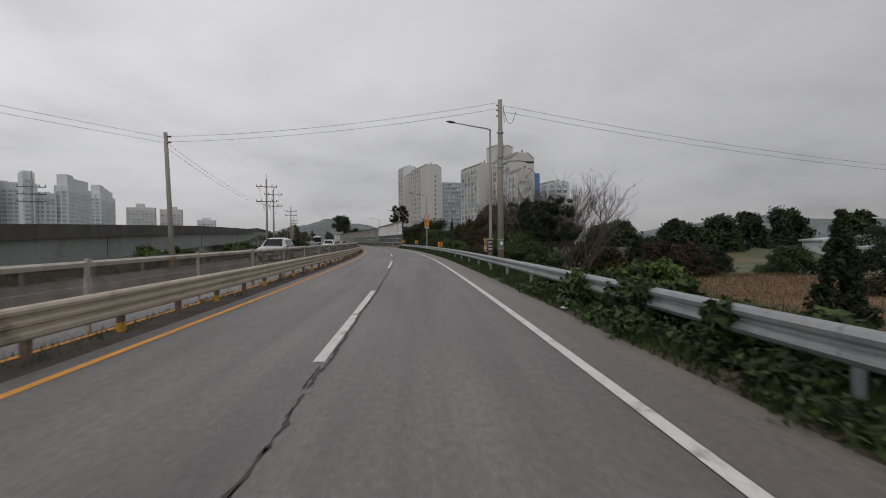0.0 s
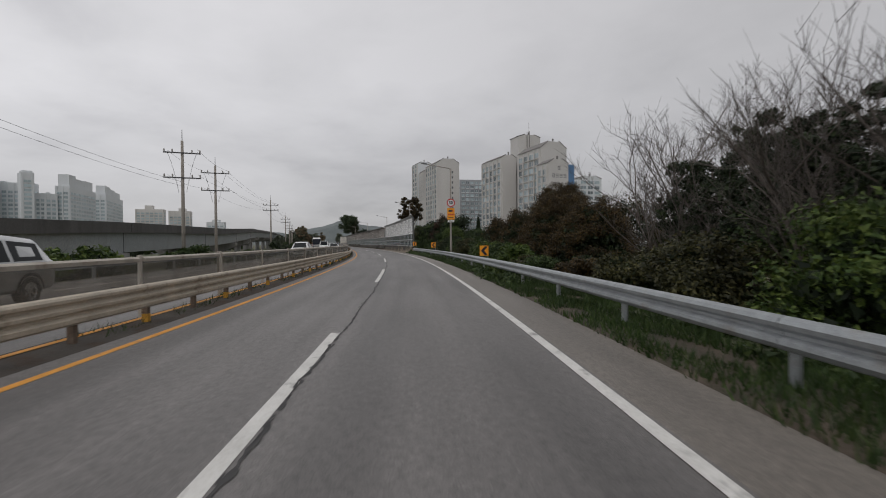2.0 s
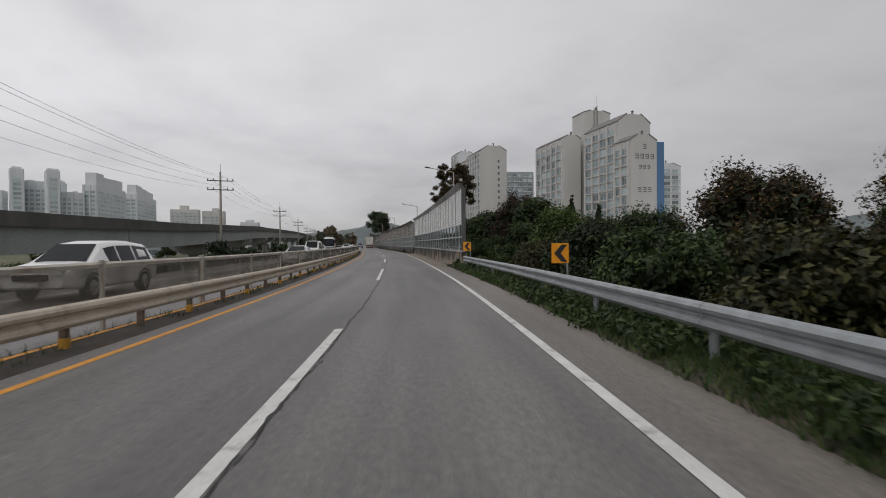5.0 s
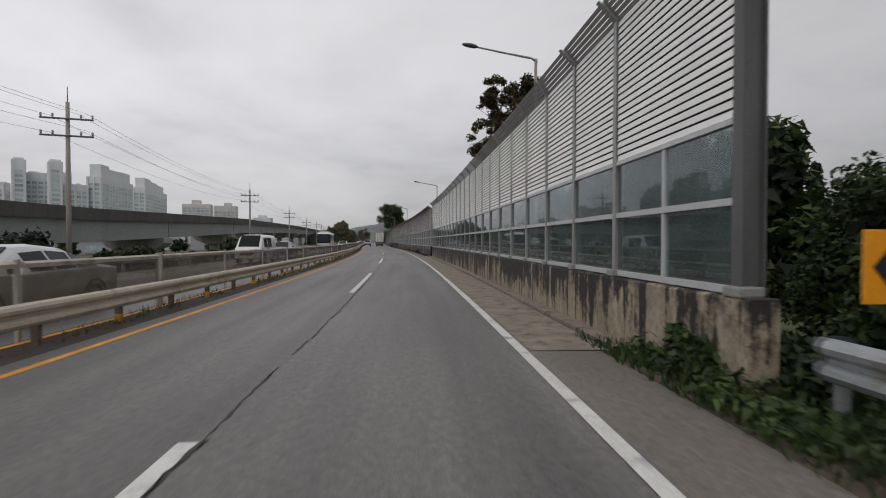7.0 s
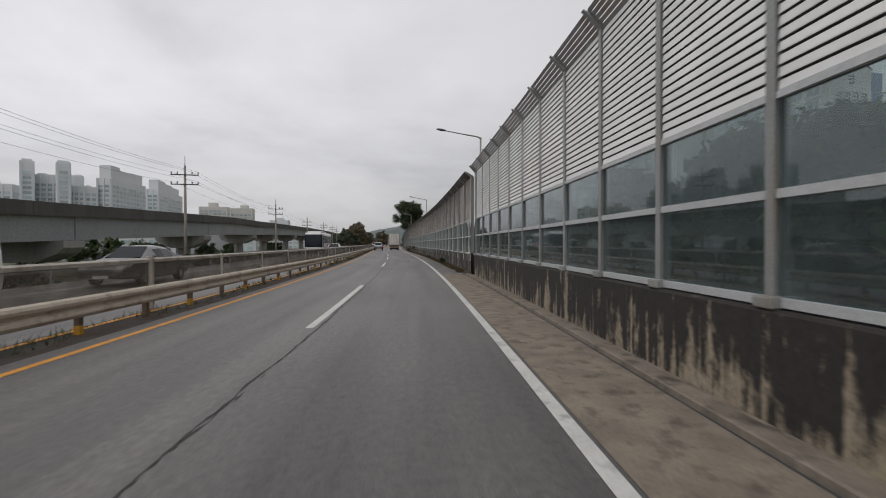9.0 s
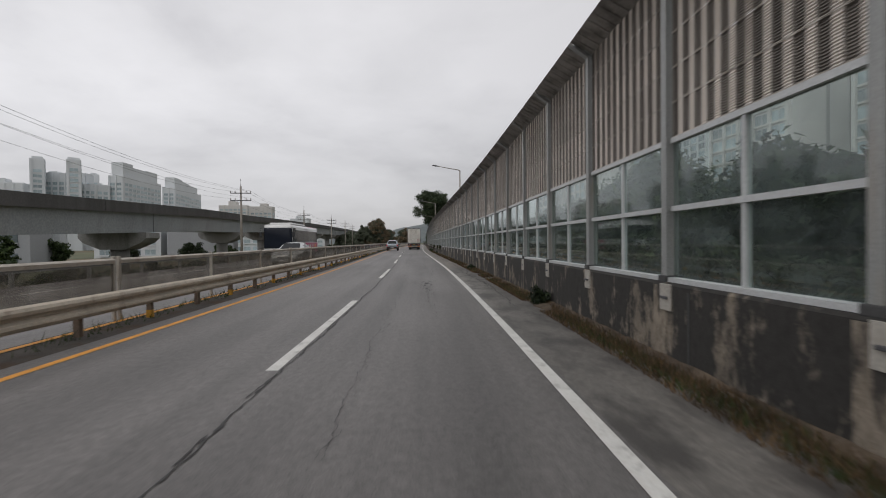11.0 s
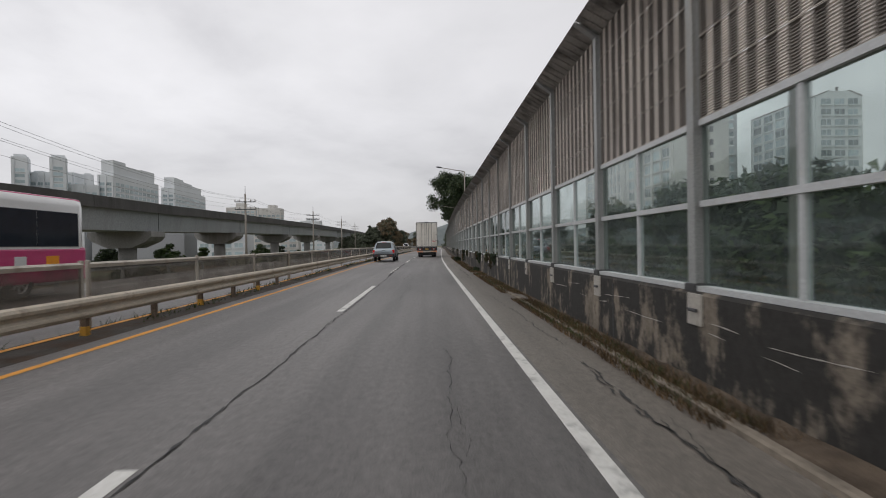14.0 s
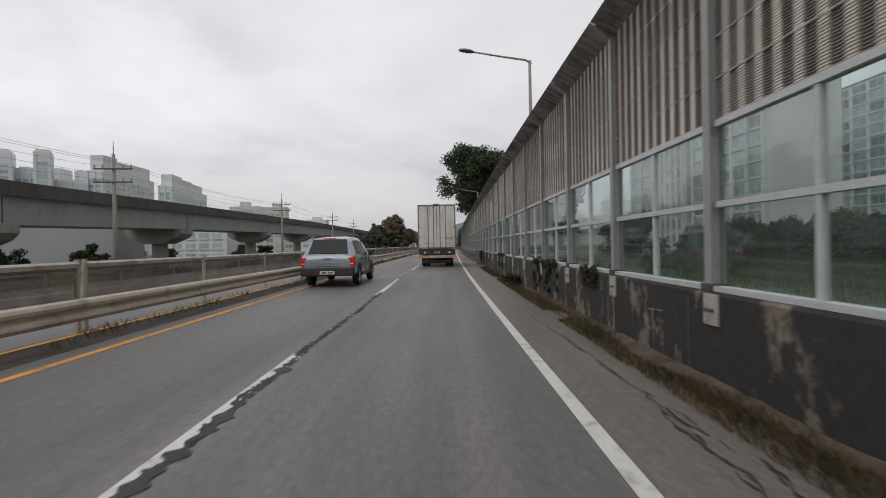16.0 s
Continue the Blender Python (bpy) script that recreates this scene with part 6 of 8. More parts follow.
def bush(x, y, z0, height, rx, ry, mat, label, seed, count=5000, leaf=0.13, n=16, group=""):
    rng = random.Random(seed)
    ob = empty("bush", pose(x, y, z0), label, "bush", group)
    bm = bmesh.new()
    for k in range(6):
        a = rng.uniform(0, 6.28)
        branch_tree(bm, (rng.uniform(-0.2, 0.2) * rx, rng.uniform(-0.2, 0.2) * ry, -0.2), (math.cos(a) * 0.6, math.sin(a) * 0.6, 1), height * 0.4, 0.025, 1, rng, 5)
    part("stem", bm, M_BARK, ob)
    cs, rs = clumps(rng, 0, 0, height * 0.12, height * 0.85, rx * 0.85, ry * 0.85, n, 0.18 * height + 0.1, 0.30 * height + 0.15)
    leaves("foliage", cs, rs, count, leaf, mat, ob, seed, broad=0.08 <= leaf < 0.11)
    if height > 1.0:
        # Except in brown bushes, darker inner leaves paint the shade within.
        leaves("inner_foliage", [(a * 0.75, d * 0.75, z * 0.85) for a, d, z in cs], [q * 0.95 for q in rs], count // 6, leaf * 2.4, M_LEAF_DARK if mat is not M_LEAF_BROWN else M_LEAF_BROWN, ob, seed + 5, "inner foliage, mostly coloured dark for crown shade")
    return ob


TWIG_ME = {}


def twig_mesh(seed):
    """Branchwork of a leafless tree 1 m high: stems, boughs, branches and a haze of fine twigs, all reaching upward."""
    rng = random.Random(seed)
    groups = {"trunk": ([], []), "branchwork": ([], [])}

    def shoot(p, d, length, r0, r1, bend):
        pts = [p]
        seg = 3 if length > 0.1 else 1
        for i in range(seg):
            d = (d + Vector((rng.uniform(-bend, bend), rng.uniform(-bend, bend), rng.uniform(0, bend * 0.8)))).normalized()
            pts.append(pts[-1] + d * length / seg)
        side = d.orthogonal().normalized()
        other = d.cross(side)
        verts, faces = groups["trunk" if r0 > 0.002 else "branchwork"]
        base = len(verts)
        for i, q in enumerate(pts):
            rr = r0 + (r1 - r0) * i / seg
            for k in range(3):
                a = 2.0944 * k
                verts.append(tuple(q + (side * math.cos(a) + other * math.sin(a)) * rr))
        for i in range(seg):
            for k in range(3):
                faces.append((base + 3 * i + k, base + 3 * i + (k + 1) % 3, base + 3 * i + 3 + (k + 1) % 3, base + 3 * i + 3 + k))
        return pts, d

    def off(d, amount):
        v = Vector((rng.gauss(0, 1), rng.gauss(0, 1), rng.gauss(0.25, 0.6))).normalized()
        return (d + v * amount).normalized()

    def along(pts, u):
        k = min(len(pts) - 2, int(u * (len(pts) - 1)))
        return pts[k].lerp(pts[k + 1], u * (len(pts) - 1) - k)

    for k in range(5):
        a = 2 * math.pi * k / 5 + rng.uniform(-0.4, 0.4)
        stem, ds = shoot(Vector((0.02 * math.cos(a), 0.02 * math.sin(a), -0.02)), Vector((math.cos(a) * 0.42, math.sin(a) * 0.42, 1)).normalized(), rng.uniform(0.55, 0.72), 0.0062, 0.0022, 0.12)
        for _ in range(9):
            bough, db = shoot(along(stem, rng.uniform(0.35, 1)), off(ds, 0.75), rng.uniform(0.18, 0.34), 0.003, 0.0012, 0.18)
            for _ in range(6):
                branch, dd = shoot(along(bough, rng.uniform(0.25, 1)), off(db, 0.8), rng.uniform(0.08, 0.17), 0.001, 0.0005, 0.2)
                for _ in range(8):
                    shoot(along(branch, rng.uniform(0.1, 1)), off(dd, 0.9), rng.uniform(0.03, 0.09), 0.0005, 0.00025, 0.2)
    made = {}
    for name, (verts, faces) in groups.items():
        made[name] = bpy.data.meshes.new(name)
        made[name].from_pydata(verts, [], faces)
        made[name].materials.append(M_BARK if name == "trunk" else M_TWIG)
    return made


def bare_tree(x, y, z0, height, seed):
    ob = empty("bare_tree", pose(x, y, z0, 0, 0, seed * 77.0) @ Matrix.Scale(height, 4), "leafless tree with fine spreading twigs", "tree", "bare trees")
    if seed % 3 not in TWIG_ME:
        TWIG_ME[seed % 3] = twig_mesh(seed)
    for name, me in TWIG_ME[seed % 3].items():
        link(name, me, None, ob)
    return ob


def dome_tree(x, y, z0, height, rx, ry, mat, label, seed, count=30000, leaf=0.1, n=70, low=0.12, peak=1.0, group="", clump=0.2, inner=M_LEAF_DARK):
    """Broad tree leafed to the ground: feathery clumps over a dome, an inside mostly coloured dark as crown shade, a
    forked trunk.
    """
    rng = random.Random(seed)
    ob = empty("tree", pose(x, y, z0), label, "tree", group)
    bm = bmesh.new()
    for k in range(5):
        a = 2 * math.pi * k / 5 + rng.uniform(-0.4, 0.4)
        branch_tree(bm, (0.1 * math.cos(a), 0.1 * math.sin(a), -0.3), (math.cos(a) * 0.45, math.sin(a) * 0.45, 1), height * 0.4, 0.014 * height, 1, rng, 4)
    part("trunk", bm, M_BARK, ob, "", True)
    cs, rs, ci, ri = [], [], [], []
    mean = (rx + ry) / 2
    for _ in range(n):
        a, h = rng.uniform(0, 2 * math.pi), rng.uniform(low, 1.0)
        k = max(0.08, 1 - h ** (1.6 / peak)) ** 0.5 * rng.uniform(0.82, 1.08) if peak > 0.7 else (1.04 - h) * rng.uniform(0.75, 1.05)
        cs.append((rx * k * math.cos(a), ry * k * math.sin(a), height * h * rng.uniform(0.92, 1.03)))
        rs.append(mean * clump * rng.uniform(0.55, 1.25))
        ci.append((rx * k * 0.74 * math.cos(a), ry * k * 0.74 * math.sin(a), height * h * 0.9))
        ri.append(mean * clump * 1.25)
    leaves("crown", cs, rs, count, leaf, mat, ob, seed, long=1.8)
    # Filler leaves; the default dark material puts inner shade into their colour.
    leaves("inner_foliage", ci, ri, count // 4, leaf * 2.6, inner, ob, seed + 1, "inner foliage, mostly coloured dark for crown shade")
    return ob


# trees and bushes to the right of the first stretch: y, off, height of the top, half sizes, leaf
GB = "tangled dark green roadside bush"
for k, (y, off, top, rx, ry, mat, cnt, lf) in enumerate((
        (27.5, 5.6, 0.9, 1.4, 2.0, M_LEAF, 9000, 0.09), (31.0, 5.6, 1.7, 1.5, 2.0, M_LEAF, 12000, 0.09), (34.5, 5.2, 2.3, 1.7, 2.4, M_LEAF_BRIGHT, 16000, 0.09), (37.0, 7.2, 2.6, 1.8, 2.4, M_LEAF, 14000, 0.1), (38.5, 5.0, 1.8, 1.5, 2.2, M_LEAF_OLIVE, 14000, 0.09), (42.0, 4.7, 1.2, 1.4, 2.2, M_LEAF_OLIVE, 13000, 0.09), (42.5, 6.8, 1.4, 1.8, 2.4, M_LEAF_OLIVE, 13000, 0.1), (45.5, 4.6, 0.9, 1.2, 2.0, M_LEAF_BROWN, 10000, 0.09), (48.0, 6.0, 0.9, 1.6, 2.4, M_LEAF_DARK, 11000, 0.1),
        (49.5, 4.2, 0.9, 0.9, 1.8, M_LEAF, 8000, 0.09), (53.5, 4.6, 0.8, 1.1, 2.0, M_LEAF_OLIVE, 8000, 0.1), (57.0, 4.6, 1.4, 1.4, 2.0, M_LEAF_BRIGHT, 8000, 0.15), (60.5, 4.6, 1.5, 1.4, 2.2, M_LEAF, 9000, 0.14), (64.5, 4.8, 1.7, 1.5, 2.4, M_LEAF_BRIGHT, 9000, 0.15), (69, 5.0, 1.9, 1.6, 2.6, M_LEAF, 10000, 0.14), (74, 5.0, 2.0, 1.6, 2.8, M_LEAF_OLIVE, 10000, 0.13), (79, 5.0, 2.2, 1.6, 3.0, M_LEAF, 10000, 0.13), (85, 5.2, 2.5, 1.7, 3.0, M_LEAF_DARK, 10000, 0.13), (90.5, 5.2, 1.8, 1.6, 2.6, M_LEAF_OLIVE, 14000, 0.12), (93.5, 7.0, 4.0, 1.8, 2.2, M_LEAF_BRIGHT, 20000, 0.13), (96.5, 4.6, 1.5, 1.3, 2.0, M_LEAF, 9000, 0.13), (99.5, 6.9, 3.1, 1.6, 2.2, M_LEAF, 18000, 0.12), (103.5, 5.0, 2.2, 1.4, 2.0, M_LEAF, 12000, 0.09))):
    p = P(y, off)
    gz = ground_z(off, y)
    bush(p.x, p.y, gz, top - gz, rx, ry, mat, {M_LEAF_BRIGHT: "bright green broad-leaved roadside bush", M_LEAF_OLIVE: "scraggy olive-brown roadside bush", M_LEAF_BROWN: "brown withered roadside bush"}.get(mat, GB), 100 + k, int(cnt * 1.5), lf * 0.75, 30, "roadside bushes")
AT = "broad feathery tree turning olive-brown in autumn"
for k, (y, off, top, rx, ry, mat, cnt) in enumerate((
        (56.5, 9.6, 4.0, 3.3, 3.4, M_LEAF_BROWN, 80000), (62.0, 9.7, 4.75, 4.0, 4.2, M_LEAF_BROWN, 105000), (68.3, 12.1, 6.5, 4.2, 4.0, M_LEAF_BROWN, 95000), (75.5, 10.8, 4.9, 3.2, 3.4, M_LEAF_BROWN, 40000), (83, 11.0, 4.2, 3.4, 3.6, M_LEAF_BROWN, 24000), (90, 10.5, 3.2, 3.2, 3.4, M_LEAF, 16000), (98, 11.5, 3.2, 3.0, 3.4, M_LEAF, 16000), (112, 9.6, 6.2, 3.0, 3.0, M_LEAF_RED, 16000), (106, 13.0, 3.4, 3.0, 3.2, M_LEAF_DARK, 12000), (70, 19.0, 5.6, 4.0, 4.0, M_LEAF_BROWN, 14000), (90, 18.0, 3.6, 3.6, 3.6, M_LEAF_DARK, 9000))):
    p = P(y, off)
    gz = ground_z(off, y)
    dome_tree(p.x, p.y, gz, top - gz, rx, ry, mat, AT if mat in (M_LEAF_BROWN, M_LEAF_OLIVE) else ("reddish autumn tree in full leaf" if mat == M_LEAF_RED else "dense green roadside tree"), 200 + k, cnt, 0.056 if cnt > 30000 else 0.079, 300 if cnt > 30000 else 160, group="trees right of the road", clump=0.14 if cnt > 30000 else 0.2)
# ivy-grown trees among bare ones
for k, (y, off, top, r, mat, cnt) in enumerate(((35.0, 8.2, 5.0, 2.8, M_LEAF_DARK, 24000), (38.5, 7.8, 4.9, 2.6, M_LEAF_DARK, 24000), (44.3, 9.3, 5.0, 2.7, M_LEAF_DARK, 15000), (46.8, 11.0, 5.4, 3.0, M_LEAF_DARK, 16000))):
    p = P(y, off)
    gz = ground_z(off, y)
    tree(p.x, p.y, gz, top - gz, r, mat, "ivy-grown roadside tree with gaps in its dark crown", 260 + k, (top - gz) * 0.52, cnt, 0.085, 60, group="ivy-grown trees", clump=0.42)
for k, (y, off, top) in enumerate(((35.5, 8.0, 6.8), (38.0, 10.6, 7.2), (42.5, 9.4, 6.6), (36.5, 7.0, 5.6), (41.0, 13.0, 7.2), (46.0, 9.4, 7.8), (43.0, 12.0, 7.8), (48.0, 11.8, 8.6))):
    p = P(y, off)
    gz = ground_z(off, y)
    bare_tree(p.x, p.y, gz, top - gz, 300 + k)
# conifers
for k, (x, y, h, r) in enumerate(((18.4, 18.2, 5.1, 1.45), (14.8, 119.0, 9.2, 1.3), (17.4, 118.0, 8.3, 1.25), (21.8, 119.0, 7.4, 1.3), (21.0, 40.0, 4.4, 1.3))):
    dome_tree(x, y, -2.6, h, r, r, M_LEAF_DARK, "dark green narrow conifer tree", 340 + k, 15000, 0.075, 240, 0.03, 0.62, "conifers", 0.13)
# low growth near the field
for k, (x, y, h, r, mat) in enumerate(((27, 47, 4.6, 3.2, M_LEAF_RED), (32, 50, 4.4, 3.2, M_LEAF_RED), (24, 52, 4.0, 2.6, M_LEAF_BROWN), (38, 55, 3.8, 3.2, M_LEAF_DARK), (46, 52, 3.8, 3.4, M_LEAF), (54, 48, 4.4, 3.6, M_LEAF_DARK), (58, 40, 5.0, 3.6, M_LEAF), (52, 30, 3.6, 2.8, M_LEAF), (60, 24, 6.0, 4.2, M_LEAF_DARK), (66, 34, 6.6, 4.4, M_LEAF_DARK), (34, 30, 1.6, 2.4, M_LEAF_BROWN), (80, 44, 8.5, 6.0, M_LEAF_DARK), (92, 40, 9.5, 6.5, M_LEAF_DARK), (78, 70, 7.0, 6.0, M_LEAF_DARK), (100, 66, 9.0, 7.0, M_LEAF_DARK), (30, 72, 4.5, 4.0, M_LEAF_BROWN), (44, 80, 5.5, 5.0, M_LEAF_DARK))):
    dome_tree(x, y, -2.6, h * 0.8, r, r, mat, "rounded reddish tree at the edge of a dry field" if mat == M_LEAF_RED else "rounded leafy tree at the edge of a dry field", 360 + k, 9000, 0.1, 120, 0.05, 1.5, "shrubs beyond the field", 0.19)
for k, (x, y, h, r) in enumerate(((62, 100, 8, 5), (74, 104, 9, 6), (84, 108, 10, 6), (100, 114, 11, 7), (116, 110, 10, 7), (126, 84, 12, 8), (118, 66, 11, 8), (134, 60, 13, 9), (112, 44, 12, 8), (128, 36, 13, 9), (150, 90, 15, 10), (54, 120, 8, 5), (46, 132, 8, 5), (66, 134, 9, 6))):
    dome_tree(x, y, -2.7, h, r, r, (M_LEAF_DARK, M_LEAF, M_LEAF_DARK)[k % 3], "dark green tree in the wood beyond the field", 1700 + k, 5000, 0.4, 50, 0.04, 1.4, "wood beyond the field", 0.27)
# climbing growth over the guard rail
for k, (y, off, h, rx, ry, mat) in enumerate(((5.0, 2.5, 0.9, 0.8, 1.6, M_LEAF), (8.0, 2.6, 1.05, 0.9, 1.6, M_LEAF), (11.0, 2.5, 1.0, 0.8, 1.4, M_LEAF), (3.0, 3.4, 1.1, 1.0, 2.0, M_LEAF_DARK), (14.0, 2.9, 0.8, 0.8, 1.2, M_LEAF), (12.5, 4.2, 1.3, 1.0, 1.4, M_LEAF_BRIGHT), (50.8, 2.7, 0.8, 0.6, 1.0, M_LEAF_BRIGHT), (48.2, 2.55, 0.85, 0.45, 0.9, M_LEAF_BRIGHT), (46.4, 2.7, 0.75, 0.5, 0.9, M_LEAF), (54.0, 2.9, 0.8, 0.5, 1.2, M_LEAF_BRIGHT), (93.0, 2.75, 0.9, 0.6, 1.2, M_LEAF), (96.9, 2.3, 0.6, 0.5, 0.9, M_LEAF_DARK), (97.7, 1.75, 0.6, 0.28, 0.5, M_LEAF))):
    p = P(y, off - 0.42 if 2.4 < off < 3.0 else off)
    bush(p.x, p.y, -0.1, h, rx, ry, mat, "creeping vine spilling over the guard rail", 400 + k, 3000, 0.11, 14, "creepers on the guard rail")
# behind the barriers
tall = P(117.0, 4.6)
tree(tall.x, tall.y, -0.5, 11.0, 3.0, M_LEAF_BROWN, "tall tree with withered brown leaves rising above the noise barrier", 450, 6.2, 30000, 0.10, 60, shift=(-0.6, 0.0), clump=0.55)
for k in range(11):
    y = 107.0 + 3.6 * k
    p = P(y, 9.4 + 0.6 * (k % 3))
    dome_tree(p.x, p.y, -0.5, 5.6 - 0.3 * (k % 2), 2.4, 2.6, (M_LEAF, M_LEAF_OLIVE, M_LEAF, M_LEAF_DARK)[k % 4], "dense dark tree close behind the noise barrier", 1800 + k, 7000, 0.2, 50, 0.05, 2.5, "trees behind the noise barrier", 0.3)
for k, (y, off, h, r, mat) in enumerate(((106, 4.4, 1.9, 1.0, M_LEAF), (109.5, 4.2, 2.2, 1.0, M_LEAF), (113, 4.6, 1.8, 1.1, M_LEAF_OLIVE), (116.5, 4.1, 2.0, 1.0, M_LEAF), (120.5, 4.6, 2.2, 1.1, M_LEAF_DARK), (124, 4.2, 1.8, 1.0, M_LEAF), (127.5, 4.4, 2.1, 1.1, M_LEAF), (131.5, 4.5, 2.0, 1.1, M_LEAF_OLIVE), (135.5, 4.4, 2.2, 1.1, M_LEAF), (139.5, 4.5, 1.9, 1.1, M_LEAF), (118, 13, 5.0, 4.0, M_LEAF_DARK), (124, 14, 8.5, 4.5, M_LEAF_DARK), (136, 14, 8.5, 4.5, M_LEAF_DARK), (148, 15, 7.5, 4.5, M_LEAF_DARK), (148, 8.0, 3.6, 2.6, M_LEAF), (156, 9.0, 3.8, 2.8, M_LEAF_DARK), (165, 11.0, 4.6, 3.0, M_LEAF), (174, 13.0, 4.8, 3.2, M_LEAF), (183, 15.0, 5.0, 3.4, M_LEAF), (191, 17.0, 5.0, 3.4, M_LEAF_BRIGHT), (200, 29.0, 4.4, 3.4, M_LEAF), (209, 31.0, 4.2, 3.2, M_LEAF), (218, 32.0, 4.0, 3.2, M_LEAF_DARK), (227, 32.0, 4.2, 3.4, M_LEAF), (236, 30.0, 4.8, 3.6, M_LEAF_DARK), (246, 29.0, 5.0, 3.6, M_LEAF), (258, 18.0, 5.4, 3.8, M_LEAF_DARK))):
    p = P(y, off)
    bush(p.x, p.y, ground_z(off, y), h, r, r * 1.3, mat, "leafy shrub behind the noise barrier", 460 + k, 5500, 0.2, 18, "shrubs behind the noise barrier")
for k in range(26):
    rng = random.Random(2000 + k)
    y = 148.0 + 4.6 * k
    far = 8.0 if y < 206 else 27.0
    p = P(y, far + rng.uniform(-1, 1.2))
    dome_tree(p.x, p.y, ground_z(far, y), rng.uniform(3.0, 3.9) + (0.9 if y < 176 else 0.0), 2.6, 3.0, rng.choice((M_LEAF_DARK, M_LEAF, M_LEAF, M_LEAF_OLIVE)), "leafy tree in the row behind the glazed barrier", 2000 + k, 8000, 0.135, 50, 0.05, 1.6, "tree row behind the glazed barrier", 0.3)
for k, (y, off, h, r, mat, cnt, lf) in enumerate(((300, 8, 9, 4, M_LEAF_DARK, 6000, 0.35), (250, 8, 8.5, 3.5, M_LEAF_DARK, 7000, 0.3))):
    p = P(y, off)
    tree(p.x, p.y, -0.6, h, r, mat, "large green tree leaning over the noise barrier", 500 + k, h * 0.35, cnt, lf, 26, group="large trees ahead")
for k, (y, off, h, r, mat, sx) in enumerate(((277.0, 6.0, 17.0, 5.8, M_LEAF_MID, -3.6), (287.0, 7.0, 14.0, 4.4, M_LEAF_MID, -3.0))):
    p = P(y, off)
    tree(p.x, p.y, -0.6, h, r, mat, "large green tree leaning over the noise barrier", 560 + k, h * 0.58, 22000, 0.24, 34, group="large trees ahead", shift=(sx, 0.0))
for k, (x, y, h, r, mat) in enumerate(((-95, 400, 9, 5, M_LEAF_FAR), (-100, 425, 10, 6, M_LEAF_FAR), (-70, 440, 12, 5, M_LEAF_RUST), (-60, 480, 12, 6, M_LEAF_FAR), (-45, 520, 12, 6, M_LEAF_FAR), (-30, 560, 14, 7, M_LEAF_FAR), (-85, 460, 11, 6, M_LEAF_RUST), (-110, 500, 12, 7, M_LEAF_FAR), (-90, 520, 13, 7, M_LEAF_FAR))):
    tree(x, y, -1.0, h, r, mat, "rusty autumn tree far down the road" if mat == M_LEAF_RUST else "far-off green tree in haze-paled leaf colour", 520 + k, h * 0.15, 5000, 0.5, 22, 0.45, group="far trees")
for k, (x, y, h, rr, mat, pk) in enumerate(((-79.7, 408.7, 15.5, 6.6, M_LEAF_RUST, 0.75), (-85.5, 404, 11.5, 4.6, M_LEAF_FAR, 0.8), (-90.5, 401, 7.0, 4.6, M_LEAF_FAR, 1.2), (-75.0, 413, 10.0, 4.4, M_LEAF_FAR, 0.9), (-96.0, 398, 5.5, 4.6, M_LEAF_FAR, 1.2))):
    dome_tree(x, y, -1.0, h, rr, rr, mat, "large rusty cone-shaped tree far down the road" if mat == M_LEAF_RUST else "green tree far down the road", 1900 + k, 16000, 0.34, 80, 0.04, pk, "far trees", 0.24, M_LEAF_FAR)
# growth along the far side of the opposite carriageway
for k in range(34):
    rng = random.Random(900 + k)
    y = 18 + k * 9.0 + rng.uniform(-3, 3)
    off = rng.uniform(-24, -19)
    p = P(y, off)
    h = rng.choice((1.8, 2.2, 2.6, 3.2)) if y < 190 else rng.choice((1.0, 1.4, 2.2))
    bush(p.x, p.y, ground_z(off, y) - 0.1, h, 2.2, 3.4, rng.choice((M_LEAF, M_LEAF_DARK, M_LEAF, M_LEAF_BRIGHT)), "weedy green shrub beside the opposite carriageway", 600 + k, 2600, 0.2, 12, "shrubs below the viaduct")
for k in range(22):
    rng = random.Random(1200 + k)
    y = 40 + k * 16.0 + rng.uniform(-5, 5)
    off = rng.uniform(-75, -50)
    p = P(y, off)
    tree(p.x, p.y, -2.1, rng.uniform(4, 6.5), rng.uniform(2.5, 4), rng.choice((M_LEAF, M_LEAF_DARK)), "green tree beyond the viaduct", 1300 + k, 1.0, 3000, 0.32, 16, group="trees beyond the viaduct")


